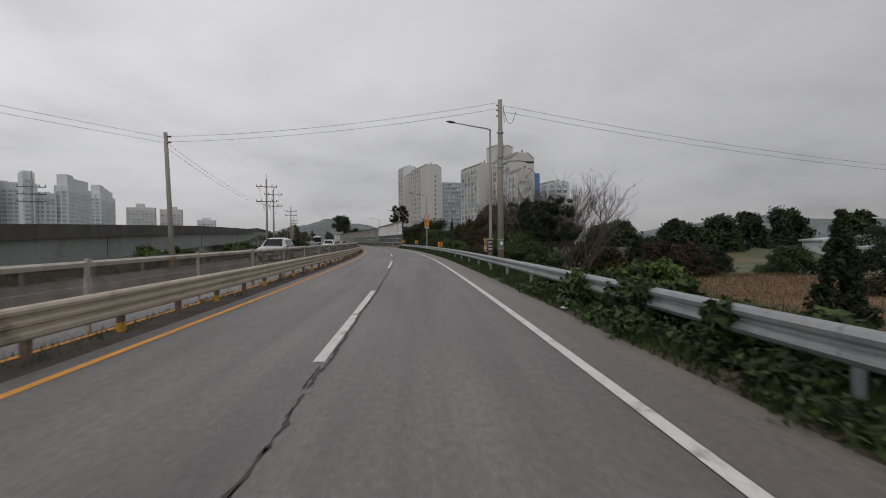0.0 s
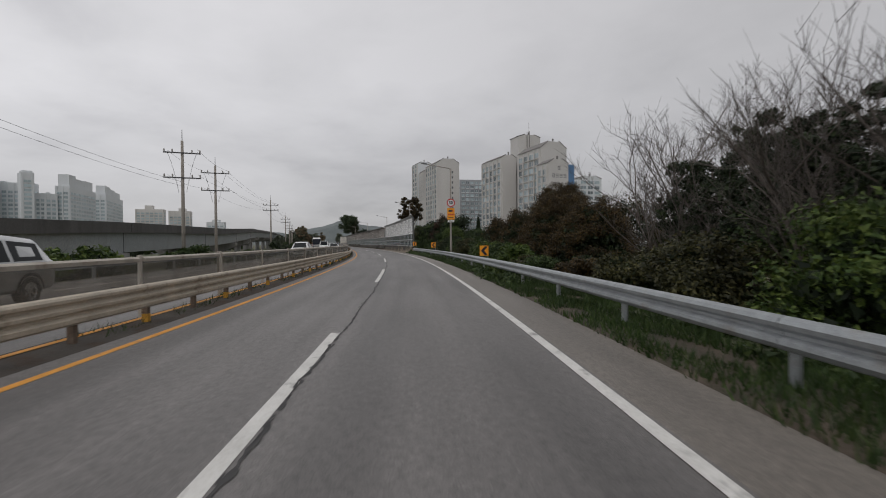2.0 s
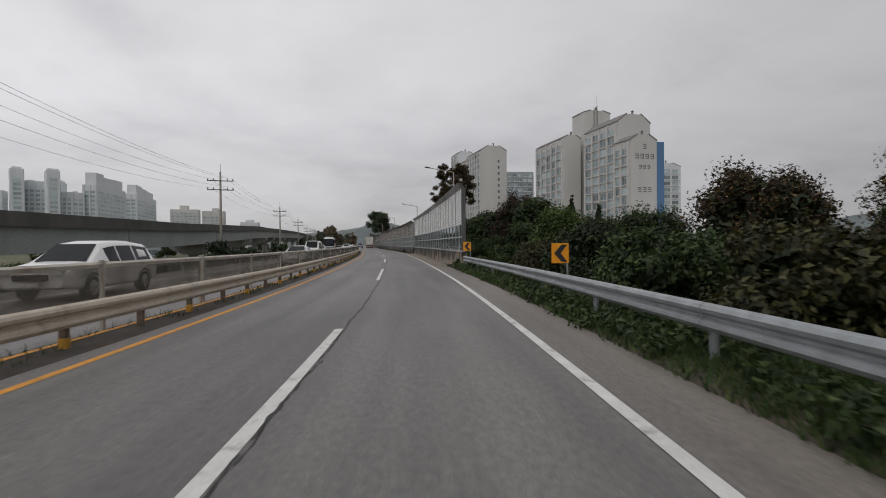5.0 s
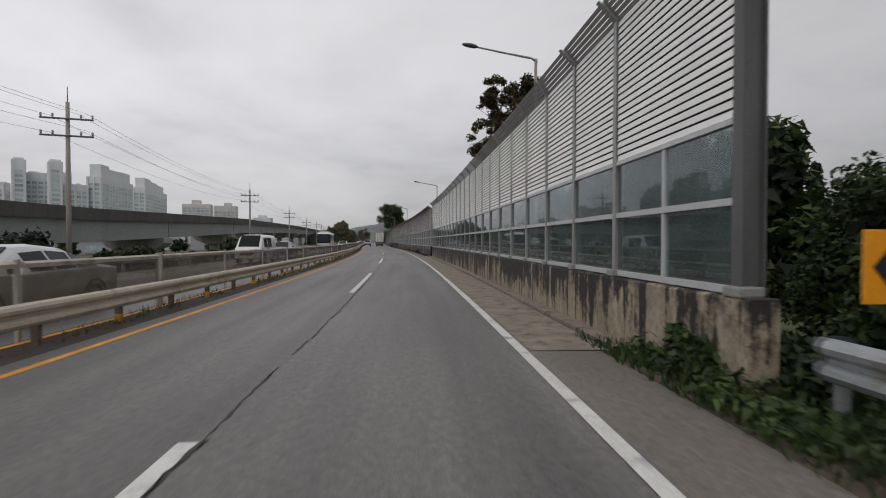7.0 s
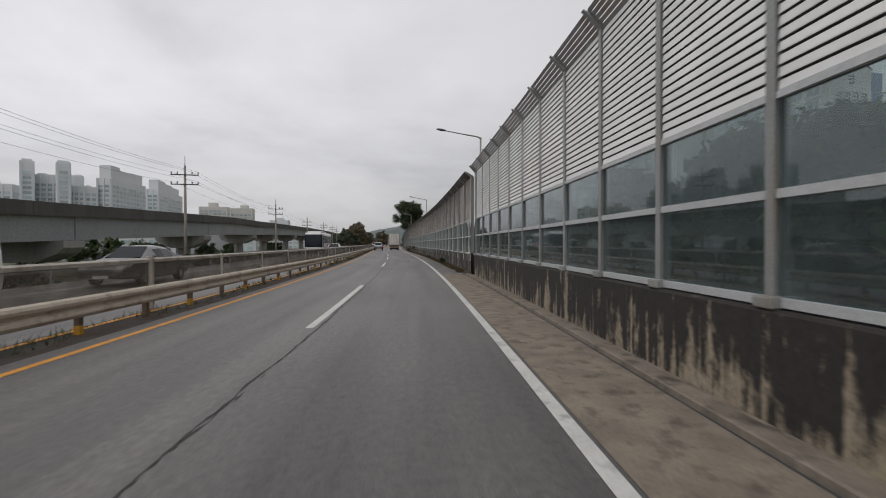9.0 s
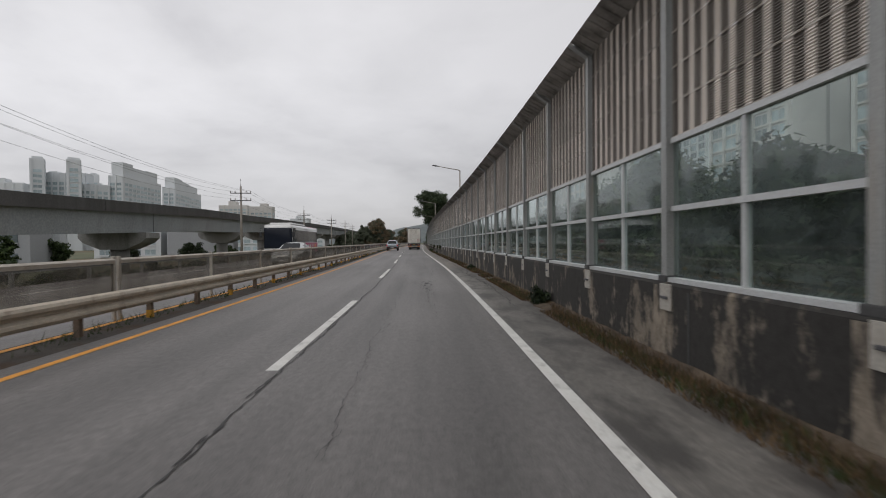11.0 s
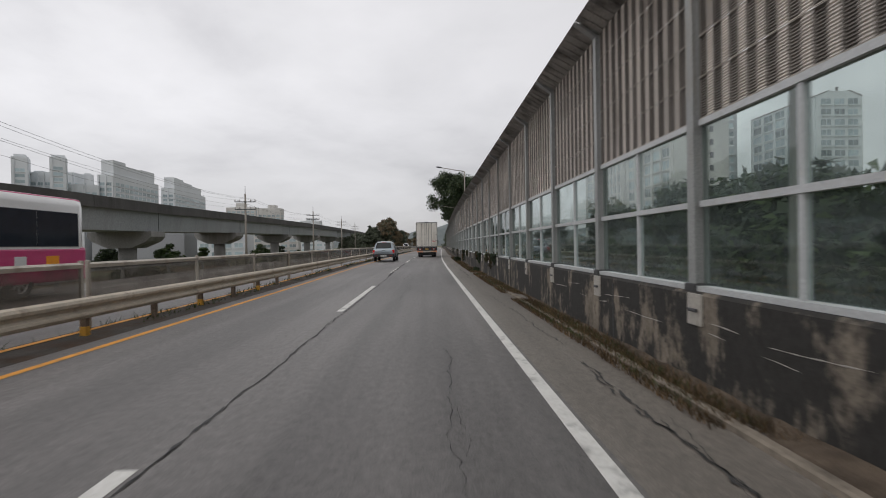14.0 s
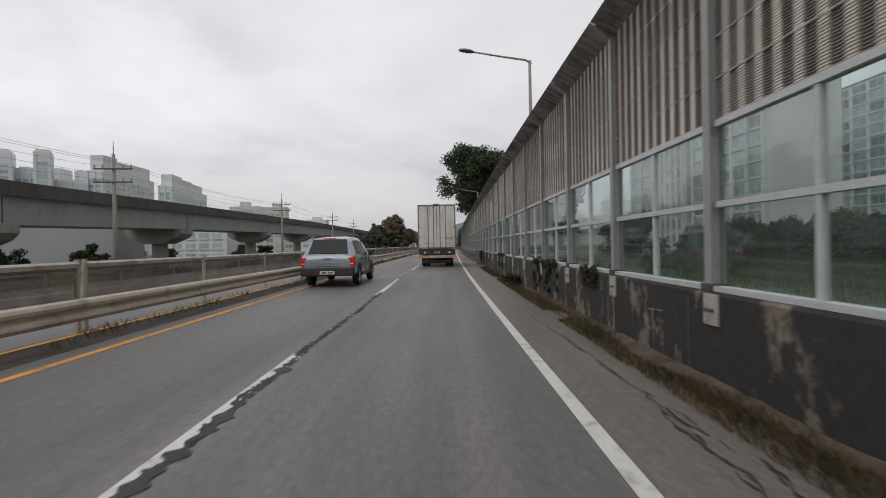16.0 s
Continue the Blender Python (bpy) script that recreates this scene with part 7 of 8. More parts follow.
def blades(name, spans, count, height, mat, label, seed, tuft=0.0, thin=1.0):
    """Grass as single blades over stretches (y0, y1, off0, off1, z)."""
    rng = np.random.default_rng(seed)
    area = np.array([(b - a) * (d - c) for a, b, c, d, z in spans])
    idx = rng.choice(len(spans), count, p=area / area.sum())
    sp = np.array(spans)[idx]
    y = sp[:, 0] + (sp[:, 1] - sp[:, 0]) * rng.uniform(0, 1, count)
    o = sp[:, 2] + (sp[:, 3] - sp[:, 2]) * rng.uniform(0, 1, count)
    keep = np.sin(y * 1.7 + 3 * np.sin(y * 0.31)) + np.sin(o * 5 + y * 0.6) > -1.2 + tuft
    y, o, sp = y[keep], o[keep], sp[keep]
    n = len(y)
    m = np.interp(y, KY, KM)
    q = 1 / np.sqrt(1 + m * m)
    px, py = np.interp(y, _gy, _gx) + o * q, y - m * o * q
    pz = sp[:, 4] + np.where(o < 0, np.interp(y, BY, BK) * -o, 0.0)
    h = height * rng.uniform(0.45, 1.3, n)
    a = rng.uniform(0, 2 * np.pi, n)
    lean = rng.normal(0, 0.35, (n, 2)) * h[:, None]
    w = thin * (0.012 + 0.012 * rng.uniform(0, 1, n))
    v = np.empty((n, 3, 3))
    v[:, 0] = np.stack([px - w * np.cos(a), py - w * np.sin(a), pz], 1)
    v[:, 1] = np.stack([px + w * np.cos(a), py + w * np.sin(a), pz], 1)
    v[:, 2] = np.stack([px + lean[:, 0], py + lean[:, 1], pz + h], 1)
    me = bpy.data.meshes.new(name)
    me.vertices.add(n * 3)
    me.vertices.foreach_set("co", v.ravel())
    me.loops.add(n * 3)
    me.loops.foreach_set("vertex_index", np.arange(n * 3, dtype=np.int32))
    me.polygons.add(n)
    me.polygons.foreach_set("loop_start", np.arange(0, n * 3, 3, dtype=np.int32))
    me.update()
    me.validate()
    ob = link(name, me, mat)
    return tagged(ob, label, "grass", kind="stuff")


blades("verge_grass", [(-6, 100, 1.12, 3.3, -0.06), (-6, 100, 1.25, 2.6, -0.04)], 100000, 0.19, M_GRASS, "long green grass on the verge under the guard rail", 11)
blades("median_weeds", [(-6, 300, -7.4, -6.75, 0.02)], 16000, 0.13, M_GRASS, "sparse weeds on the median strip", 12, 1.1, 0.45)
blades("wall_weeds", [(143, 240, 1.22, 1.56, 0.03), (143, 240, 1.05, 1.4, 0.0)], 90000, 0.10, M_STRAW, "dry brown weeds and litter at the foot of the wall", 13, 0.1, 0.32)
blades("wall_grass", [(143, 240, 1.12, 1.52, 0.02)], 26000, 0.09, M_GRASS, "thin green grass among dry weeds by the wall", 16, 0.8, 0.35)
blades("field_grass", [(-10, 50, 9, 40, -2.5)], 60000, 0.35, M_DRYGRASS, "dry brown grass in the field", 14)
blades("slope_grass", [(-6, 100, 3.2, 9, -0.9)], 50000, 0.5, M_GRASS, "rough grass on the bank behind the guard rail", 15)
blades("lawn_weeds", [(208, 262, 9, 25, -0.25)], 40000, 0.5, M_GRASS, "tall weeds on the lawn beyond the barrier", 17)
rngv = random.Random(77)
vc, vr = [], []
for i in range(520):
    y = rngv.uniform(-4, 99)
    o = rngv.uniform(1.32, 3.2)
    if 14 < y < 44 and o < 2.6:
        continue
    p = P(y, o)
    hh = rngv.uniform(0.1, 0.34)
    vc.append((p.x, p.y, hh * 0.45))
    vr.append((rngv.uniform(0.2, 0.5), rngv.uniform(0.3, 0.8), hh))
verge_weed = leaves("verge_weeds", vc, vr, 60000, 0.075, M_LEAF, None, 78)
tagged(verge_weed, "dark green broad-leaved weeds on the verge", "weeds", kind="stuff")
dirt_rng = random.Random(91)
dv, df, edge = [], [], 1.25
dys = stations(142.2, 420.0, 0.2)
for y in dys:
    edge = min(1.4, max(1.0, edge + dirt_rng.uniform(-0.05, 0.05)))
    dv += [tuple(P(y, edge, 0.006)), tuple(P(y, edge + 0.14, 0.03 + dirt_rng.uniform(0, 0.014))), tuple(P(y, WALL2 + 0.01, 0.09 + dirt_rng.uniform(0, 0.03)))]
for i in range(len(dys) - 1):
    for k in range(2):
        df.append((3 * i + k, 3 * i + k + 1, 3 * i + k + 4, 3 * i + k + 3))
dirt_me = bpy.data.meshes.new("wall_dirt")
dirt_me.from_pydata(dv, [], df)
structure("wall_dirt", dirt_me, M_DIRT, "dirt and dead leaves gathered along the wall", "dirt")
for k, (y, off, h, r, mat) in enumerate(((156.0, 1.32, 0.42, 0.22, M_LEAF_DARK), (171.2, 1.3, 0.2, 0.2, M_LEAF_DARK), (209.0, 1.4, 0.25, 0.2, M_LEAF_DARK), (226.0, 1.3, 0.4, 0.3, M_LEAF_DARK))):
    p = P(y, off)
    bush(p.x, p.y, 0.03, h, r, r * 1.4, mat, "dark weed clump at the foot of the wall", 1500 + k, 1400, 0.05, 10, "weed clumps")
for k, (y, ry, low) in enumerate(((203.2, 0.7, 0.62), (204.4, 0.8, 0.5), (205.6, 0.6, 0.7), (209.0, 0.8, 0.55), (210.4, 0.5, 0.75), (217.6, 0.4, 0.75), (221.0, 0.8, 0.3), (222.6, 0.7, 0.15), (232, 1.2, 0.4), (246, 1.2, 0.4))):
    p = P(y, WALL2)
    vine = empty("creeper", pose(p.x, p.y, 0), "dry creeper hanging over the wall base", "creeper", "creepers on the wall")
    vr = random.Random(1520 + k)
    cen = [(vr.uniform(-0.06, 0.03), vr.uniform(-ry, ry), vr.uniform(low, 1.06) if vr.random() < 0.6 else 1.02) for _ in range(26)]
    cen = [(cx + slope(y) * cy, cy, cz) for cx, cy, cz in cen]
    leaves("leaves", cen, [(0.05, vr.uniform(0.08, 0.2), vr.uniform(0.05, 0.12)) for _ in cen], 3600, 0.028, (M_LEAF_DARK, M_LEAF_BROWN, M_LEAF_OLIVE)[k % 3], vine, 1540 + k)
    part("stem", tube([(slope(y) * -ry * 0.8 + 0.05, -ry * 0.8, 1.03), (0.04, 0, 1.05), (slope(y) * ry * 0.8 + 0.05, ry * 0.8, 1.02)], 0.008, 5), M_BARK, vine)

def litter(y, off, size, mat, label, seed):
    """A crumpled scrap lying on the verge."""
    rng = random.Random(seed)
    verts = [(size * (i / 3 - 0.5), size * 0.7 * (k / 3 - 0.5), size * rng.uniform(0.02, 0.3)) for i in range(4) for k in range(4)]
    me = bpy.data.meshes.new("litter")
    me.from_pydata(verts, [], [(4 * i + k, 4 * i + k + 1, 4 * i + k + 5, 4 * i + k + 4) for i in range(3) for k in range(3)])
    ob = link("litter", me, mat)
    mod = ob.modifiers.new("thickness", "SOLIDIFY")
    mod.thickness = 0.004
    ob.matrix_world = place(y, off, 0.03, rng.uniform(0, 90))
    return tagged(ob, label, "litter", "litter beside the road")


for k, (y, off, size, mat) in enumerate(((10.2, 1.2, 0.16, M_SIGN_WHITE), (23.4, 1.25, 0.1, M_SIGN_WHITE), (47.5, 1.3, 0.12, M_SIGN_WHITE), (62.0, 1.35, 0.1, M_SIGN_WHITE), (88.8, 1.25, 0.14, M_APT_BLUE), (93.0, 1.5, 0.16, M_SIGN_WHITE), (94.4, 1.2, 0.1, M_SIGN_WHITE), (168.6, 1.45, 0.1, M_SIGN_WHITE))):
    litter(y, off, size, mat, "scrap of blue plastic on the verge" if mat is M_APT_BLUE else "crumpled white scrap on the verge", 2500 + k)

# ---- vehicles ----
def wheel(parent, x, y, r, w, rim=M_RIM, name="wheel"):
    """A wheel on the side of a vehicle: tyre with rounded shoulders, dished rim and spokes. x outward is the sign of x."""
    s = 1 if x > 0 else -1
    tyre_bm = bmesh.new()
    prof = [(r * 0.62, -w / 2), (r * 0.9, -w / 2), (r * 0.985, -w * 0.36), (r, -w * 0.2), (r, w * 0.2), (r * 0.985, w * 0.36), (r * 0.9, w / 2), (r * 0.62, w / 2)]
    seg = 28
    rings = [[tyre_bm.verts.new((x + px, y + pr * math.cos(2 * math.pi * k / seg), r + pr * math.sin(2 * math.pi * k / seg))) for k in range(seg)] for pr, px in prof]
    for i in range(len(prof)):
        a, b = rings[i], rings[(i + 1) % len(prof)]
        for k in range(seg):
            tyre_bm.faces.new((a[k], a[(k + 1) % seg], b[(k + 1) % seg], b[k]))
    bmesh.ops.recalc_face_normals(tyre_bm, faces=tyre_bm.faces[:])
    holder = part(name, tyre_bm, M_TYRE, parent, "", True)
    rim_bm = tube([(x + s * w * 0.1, y, r), (x + s * w * 0.3, y, r)], [r * 0.61, r * 0.61], 24)
    part("wheel_well", rim_bm, M_BLACK, holder)
    sp = bmesh.new()
    for k in range(6):
        m = Matrix.Translation((x, y, r)) @ Matrix.Rotation(2 * math.pi * k / 6, 4, "X")
        add_box(sp, s * w * 0.30 - 0.012, s * w * 0.30 + 0.02, -r * 0.075, r * 0.075, 0.0, r * 0.6, m)
    tube([(x + s * w * 0.24, y, r), (x + s * w * 0.38, y, r)], r * 0.14, 12, sp)
    for k in range(24):
        a0, a1 = 2 * math.pi * k / 24, 2 * math.pi * (k + 1) / 24
        add = []
        for aa, rr, xx in ((a0, 0.62, 0.42), (a1, 0.62, 0.42), (a1, 0.55, 0.30), (a0, 0.55, 0.30)):
            add.append(sp.verts.new((x + s * w * xx, y + r * rr * math.cos(aa), r + r * rr * math.sin(aa))))
        sp.faces.new(add)
    part("rim", sp, rim, holder, "alloy rim")
    return holder


def loft_body(secs):
    """Body shell from stations (y, zb, zbelt, zroof, w_sill, w_belt, w_roof): rings closed at both ends."""
    bm = bmesh.new()
    rings = []
    for y, zb, zl, zr, ws, wb, wr in secs:
        zm = zb + (zl - zb) * 0.45
        half = [(ws * 0.92, zb), (ws, zb + 0.08), (wb * 1.0, zm), (wb * 0.985, zl), (wr + (wb * 0.985 - wr) * 0.12, zl + (zr - zl) * 0.82), (wr * 0.86, zr - 0.01), (wr * 0.5, zr + 0.015)]
        pts = half + [(-a, b) for a, b in half[::-1]]
        rings.append([bm.verts.new((a, y, b)) for a, b in pts])
    n = len(rings[0])
    for r0, r1 in zip(rings, rings[1:]):
        for k in range(n):
            bm.faces.new((r0[k], r1[k], r1[(k + 1) % n], r0[(k + 1) % n]))
    bm.faces.new(rings[0])
    bm.faces.new(rings[-1][::-1])
    bmesh.ops.recalc_face_normals(bm, faces=bm.faces[:])
    return bm


def sec_point(sec, k):
    y, zb, zl, zr, ws, wb, wr = sec
    if k == "belt":
        return Vector((wb * 0.985, y, zl))
    return Vector((wr + (wb * 0.985 - wr) * 0.12, y, zl + (zr - zl) * 0.82))


def glass_quad(pts, inset=0.1, out=0.008):
    """A pane laid just proud of a body panel."""
    pts = [Vector(p) for p in pts]
    c = sum(pts, Vector()) / len(pts)
    nrm = (pts[1] - pts[0]).cross(pts[2] - pts[0]).normalized()
    bm = bmesh.new()
    q = [c + (p - c) * (1 - inset) for p in pts]
    a = [bm.verts.new(p + nrm * out) for p in q]
    b = [bm.verts.new(p - nrm * 0.03) for p in q]
    bm.faces.new(a)
    bm.faces.new(b[::-1])
    for i in range(len(a)):
        bm.faces.new((a[i], b[i], b[(i + 1) % len(a)], a[(i + 1) % len(a)]))
    bmesh.ops.recalc_face_normals(bm, faces=bm.faces[:])
    return bm


def car(m, secs, paint, label, wheels, wheel_r, glass_secs, front_glass, rear_glass, name="car", category="car", lights_on=False, group="", rim=M_RIM, plate_mat=None):
    """A car whose rear is at y=0 and whose nose points to +y."""
    ob = empty(name, m, label, category, group)
    body = part("body", loft_body(secs), paint, ob, "", True)
    mod = body.modifiers.new("edges", "BEVEL")
    mod.width, mod.segments, mod.limit_method, mod.angle_limit = 0.03, 2, "ANGLE", radians(25)
    for i, j in glass_secs:
        a, b = secs[i], secs[j]
        for s in (1, -1):
            q = [sec_point(a, "belt"), sec_point(b, "belt"), sec_point(b, "top"), sec_point(a, "top")]
            if s < 0:
                q = [Vector((-p.x, p.y, p.z)) for p in q][::-1]
            part("side_window", glass_quad(q, 0.12), M_CAR_GLASS, ob)
    for nm, pair in (("windscreen", front_glass), ("rear_window", rear_glass)):
        if pair:
            lo, hi = secs[pair[0]], secs[pair[1]]
            q = [Vector((-lo[6] * 0.9, lo[0], lo[3])), Vector((lo[6] * 0.9, lo[0], lo[3])), Vector((hi[6] * 0.9, hi[0], hi[3])), Vector((-hi[6] * 0.9, hi[0], hi[3]))]
            if nm == "windscreen":
                q = q[::-1]
            part(nm, glass_quad(q, 0.06, 0.022), M_CAR_GLASS, ob)
    hw = secs[len(secs) // 2][5]
    for y in wheels:
        for s in (1, -1):
            wheel(ob, s * (hw - 0.10), y, wheel_r, 0.23, rim)
            arch = bmesh.new()
            seg = 14
            ring0, ring1 = [], []
            for k in range(seg + 1):
                a = math.pi * k / seg
                for rr, lst in ((wheel_r * 1.06, ring0), (wheel_r * 1.26, ring1)):
                    lst.append(arch.verts.new((s * (hw + 0.012), y + rr * math.cos(a), wheel_r + rr * math.sin(a) * 0.98)))
            for k in range(seg):
                arch.faces.new((ring0[k], ring0[k + 1], ring1[k + 1], ring1[k]))
            bmesh.ops.solidify(arch, geom=arch.faces[:], thickness=0.10)
            part("wheel_arch", arch, M_BLACK, ob)
    return ob


SUV = [  # y, bottom, belt, roof, half widths at sill, belt, roof
    (0.00, 0.62, 0.98, 1.00, 0.84, 0.88, 0.80), (0.06, 0.42, 1.08, 1.12, 0.90, 0.93, 0.84), (0.14, 0.40, 1.12, 1.18, 0.93, 0.95, 0.84), (0.52, 0.40, 1.13, 1.72, 0.94, 0.95, 0.72), (0.75, 0.40, 1.13, 1.77, 0.94, 0.955, 0.71),
    (1.62, 0.38, 1.12, 1.82, 0.94, 0.955, 0.71), (2.55, 0.36, 1.10, 1.80, 0.94, 0.955, 0.71), (3.05, 0.36, 1.09, 1.73, 0.94, 0.95, 0.70), (3.80, 0.36, 1.08, 1.16, 0.94, 0.95, 0.84), (4.75, 0.38, 1.02, 1.06, 0.92, 0.93, 0.80), (5.02, 0.42, 0.85, 0.88, 0.82, 0.84, 0.70), (5.09, 0.5, 0.7, 0.72, 0.7, 0.74, 0.6)]
suv = car(place(225.5, -5.35), SUV, M_CAR_GREY, "pale blue-grey pickup with closed rear canopy and lit tail lamps", (1.05, 4.15), 0.375, ((4, 5), (5, 6), (6, 7)), (8, 7), (2, 3), "pickup", "car")
for s in (1, -1):
    bm = extrude_poly([(s * 0.74, 1.05), (s * 0.955, 1.06), (s * 0.955, 0.78), (s * 0.82, 0.75), (s * 0.81, 0.92)], -0.012, 0.26)
    part("tail_lamp", bm, M_TAIL, suv, "lit red tail lamp")
    part("lamp_strip", box(min(s * 0.83, s * 0.92), max(s * 0.83, s * 0.92), -0.02, -0.012, 0.83, 0.86), M_LENS, suv, "clear reversing lens")
    bm = tube([(s * 0.66, 1.0, 1.83), (s * 0.66, 1.1, 1.87), (s * 0.65, 2.7, 1.87), (s * 0.65, 2.8, 1.80)], 0.02, 8)
    part("roof_rail", bm, M_DARK_STEEL, suv)
    bm = box(-0.1, 0.1, -0.06, 0.06, -0.08, 0.08, 0.03)
    for v in bm.verts:
        v.co += Vector((s * 1.05, 3.25, 1.16))
    part("mirror", bm, M_BLACK, suv)
    for y in (1.95, 2.85):
        part("door_handle", box(min(s * 0.955, s * 0.985), max(s * 0.955, s * 0.985), y, y + 0.22, 0.98, 1.02, 0.008), M_CAR_GREY, suv)
    for y in (1.58, 2.52, 3.35):
        part("door_seam", box(min(s * 0.94, s * 0.958), max(s * 0.94, s * 0.958), y, y + 0.012, 0.46, 1.1), M_BLACK, suv)
    part("side_step", box(min(s * 0.86, s * 0.99), max(s * 0.86, s * 0.99), 1.55, 3.65, 0.34, 0.42, 0.02), M_BLACK, suv)
    part("reflector", box(min(s * 0.55, s * 0.72), max(s * 0.55, s * 0.72), -0.06, -0.045, 0.52, 0.57, 0.004), M_TAIL_OFF, suv)
part("rear_bumper", box(-0.94, 0.94, -0.05, 0.25, 0.40, 0.70, 0.05), M_BLACK, suv, "black rear bumper")
part("number_plate", box(-0.26, 0.26, -0.072, -0.052, 0.47, 0.585, 0.004), M_PLATE, suv, "white number plate")
part("plate_bar", box(-0.2, -0.02, -0.076, -0.073, 0.50, 0.555), M_INK, suv)
part("plate_bar", box(0.03, 0.2, -0.076, -0.073, 0.50, 0.555), M_INK, suv)
part("tailgate_handle", box(-0.14, 0.14, -0.03, 0.02, 1.0, 1.04, 0.008), M_DARK_STEEL, suv)
part("tailgate_badge", box(-0.3, 0.3, -0.022, -0.006, 0.86, 0.885, 0.003), M_RIM, suv, "row of chrome badge bars")
part("tailgate_crease", box(-0.45, 0.45, -0.018, -0.004, 0.745, 0.755, 0.002), M_BLACK, suv)
part("wiper", box(-0.3, 0.32, 0.12, 0.15, 1.21, 1.235, 0.005), M_BLACK, suv)
part("brake_lamp", box(-0.22, 0.22, 0.46, 0.5, 1.735, 1.76, 0.004), M_TAIL, suv)


# box truck ahead
truck = empty("box_truck", place(241.6, -1.8), "cream box truck with closed rear doors and striped bumper bar", "truck")
BW, B0, B1, BL = 1.3, 1.28, 4.3, 6.2
part("cargo_box", box(-BW, BW, 0.03, BL, B0, B1, 0.02), M_TRUCK_BOX, truck)
part("rear_frame", box(-BW - 0.01, -BW + 0.09, -0.02, 0.06, B0, B1 + 0.01, 0.008), M_TRUCK_FRAME, truck)
part("rear_frame", box(BW - 0.07, BW + 0.01, -0.02, 0.06, B0, B1 + 0.01, 0.008), M_TRUCK_FRAME, truck)
part("rear_frame", box(-BW + 0.072, BW - 0.072, -0.02, 0.06, B1 - 0.1, B1 + 0.01, 0.008), M_TRUCK_FRAME, truck)
part("rear_frame", box(-BW + 0.072, BW - 0.072, -0.02, 0.06, B0, B0 + 0.08, 0.008), M_TRUCK_FRAME, truck)
part("door_lamp_hood", box(-0.22, 0.22, -0.06, 0.02, B1 - 0.05, B1 + 0.06, 0.02), M_DARK_STEEL, truck)
for s in (1, -1):
    x0, x1 = sorted((s * 0.012, s * (BW - 0.075)))
    door = part("rear_door", box(x0, x1, -0.025, 0.02, B0 + 0.085, B1 - 0.105, 0.006), M_TRUCK_BOX, truck)
    for u in (0.22, 0.60):
        part("lock_bar", tube([(s * u, -0.05, B0 + 0.1), (s * u, -0.05, B1 - 0.12)], 0.018, 8), M_TRUCK_FRAME, door)
        for z in (B0 + 0.16, B0 + 0.75, B0 + 1.5, B1 - 0.2):
            part("bar_bracket", box(s * u - 0.05, s * u + 0.05, -0.06, -0.027, z - 0.03, z + 0.03, 0.006), M_TRUCK_FRAME, door)
        part("lock_handle", box(min(s * u, s * u + s * 0.2), max(s * u, s * u + s * 0.2), -0.075, -0.05, B0 + 0.34, B0 + 0.37, 0.005), M_DARK_STEEL, door)
    for z in (B0 + 0.2, B0 + 0.8, B0 + 1.5, B1 - 0.25):
        x0, x1 = sorted((s * (BW - 0.2), s * (BW + 0.02)))
        part("hinge", box(x0, x1, -0.045, -0.022, z - 0.025, z + 0.025, 0.005), M_TRUCK_FRAME, door)
part("door_gasket", box(-0.011, 0.011, -0.03, 0.02, B0 + 0.085, B1 - 0.105), M_BLACK, truck)
part("sticker", box(0.64, 1.06, -0.032, -0.026, B0 + 0.62, B0 + 0.74), M_SIGN_RED, truck, "red sticker with pale bar")
part("sticker_bar", box(0.7, 0.98, -0.036, -0.033, B0 + 0.66, B0 + 0.70), M_SIGN_WHITE, truck)
part("light_beam", box(-BW + 0.04, BW - 0.04, 0.0, 0.12, 0.84, 1.25, 0.01), M_BLACK, truck)
for s in (1, -1):
    for k, mt in enumerate((M_TAIL_OFF, M_LENS, M_TAIL_OFF)):
        x0, x1 = sorted((s * (0.62 + 0.16 * k), s * (0.62 + 0.16 * k + 0.14)))
        part("tail_lamp", box(x0, x1, -0.03, -0.002, 0.95, 1.07, 0.01), mt, truck)
part("number_plate", box(-0.19, 0.19, -0.03, -0.002, 0.95, 1.07, 0.006), M_PLATE_YELLOW, truck, "yellow number plate")
part("plate_bar", box(-0.14, 0.14, -0.034, -0.031, 0.985, 1.035), M_INK, truck)
part("bumper_bar", box(-BW + 0.03, BW - 0.03, -0.02, 0.08, 0.62, 0.8, 0.01), M_PLATE_GREY, truck, "white and orange striped bumper bar")
for s in (1, -1):
    for k in range(5):
        c = s * (0.6 + 0.14 * k)
        poly = [(c - 0.05 - 0.03 * s, 0.625), (c + 0.03 - 0.03 * s, 0.625), (c + 0.05 + 0.03 * s, 0.795), (c - 0.03 + 0.03 * s, 0.795)]
        part("orange_stripe", extrude_poly(poly, -0.027, -0.021), M_REFLECT_ORANGE, truck)
part("chassis", box(-0.45, 0.45, 0.14, 7.6, 0.62, 0.98, 0.01), M_BLACK, truck)
part("underrun", box(-0.9, 0.9, 0.1, 0.2, 0.36, 0.46, 0.01), M_BLACK, truck)
# Added black sheet stands for the shade beneath the truck.
part("underside_shade_sheet", box(-1.1, 1.1, 2.0, 2.04, 0.2, 1.0, 0.004), M_BLACK, truck)
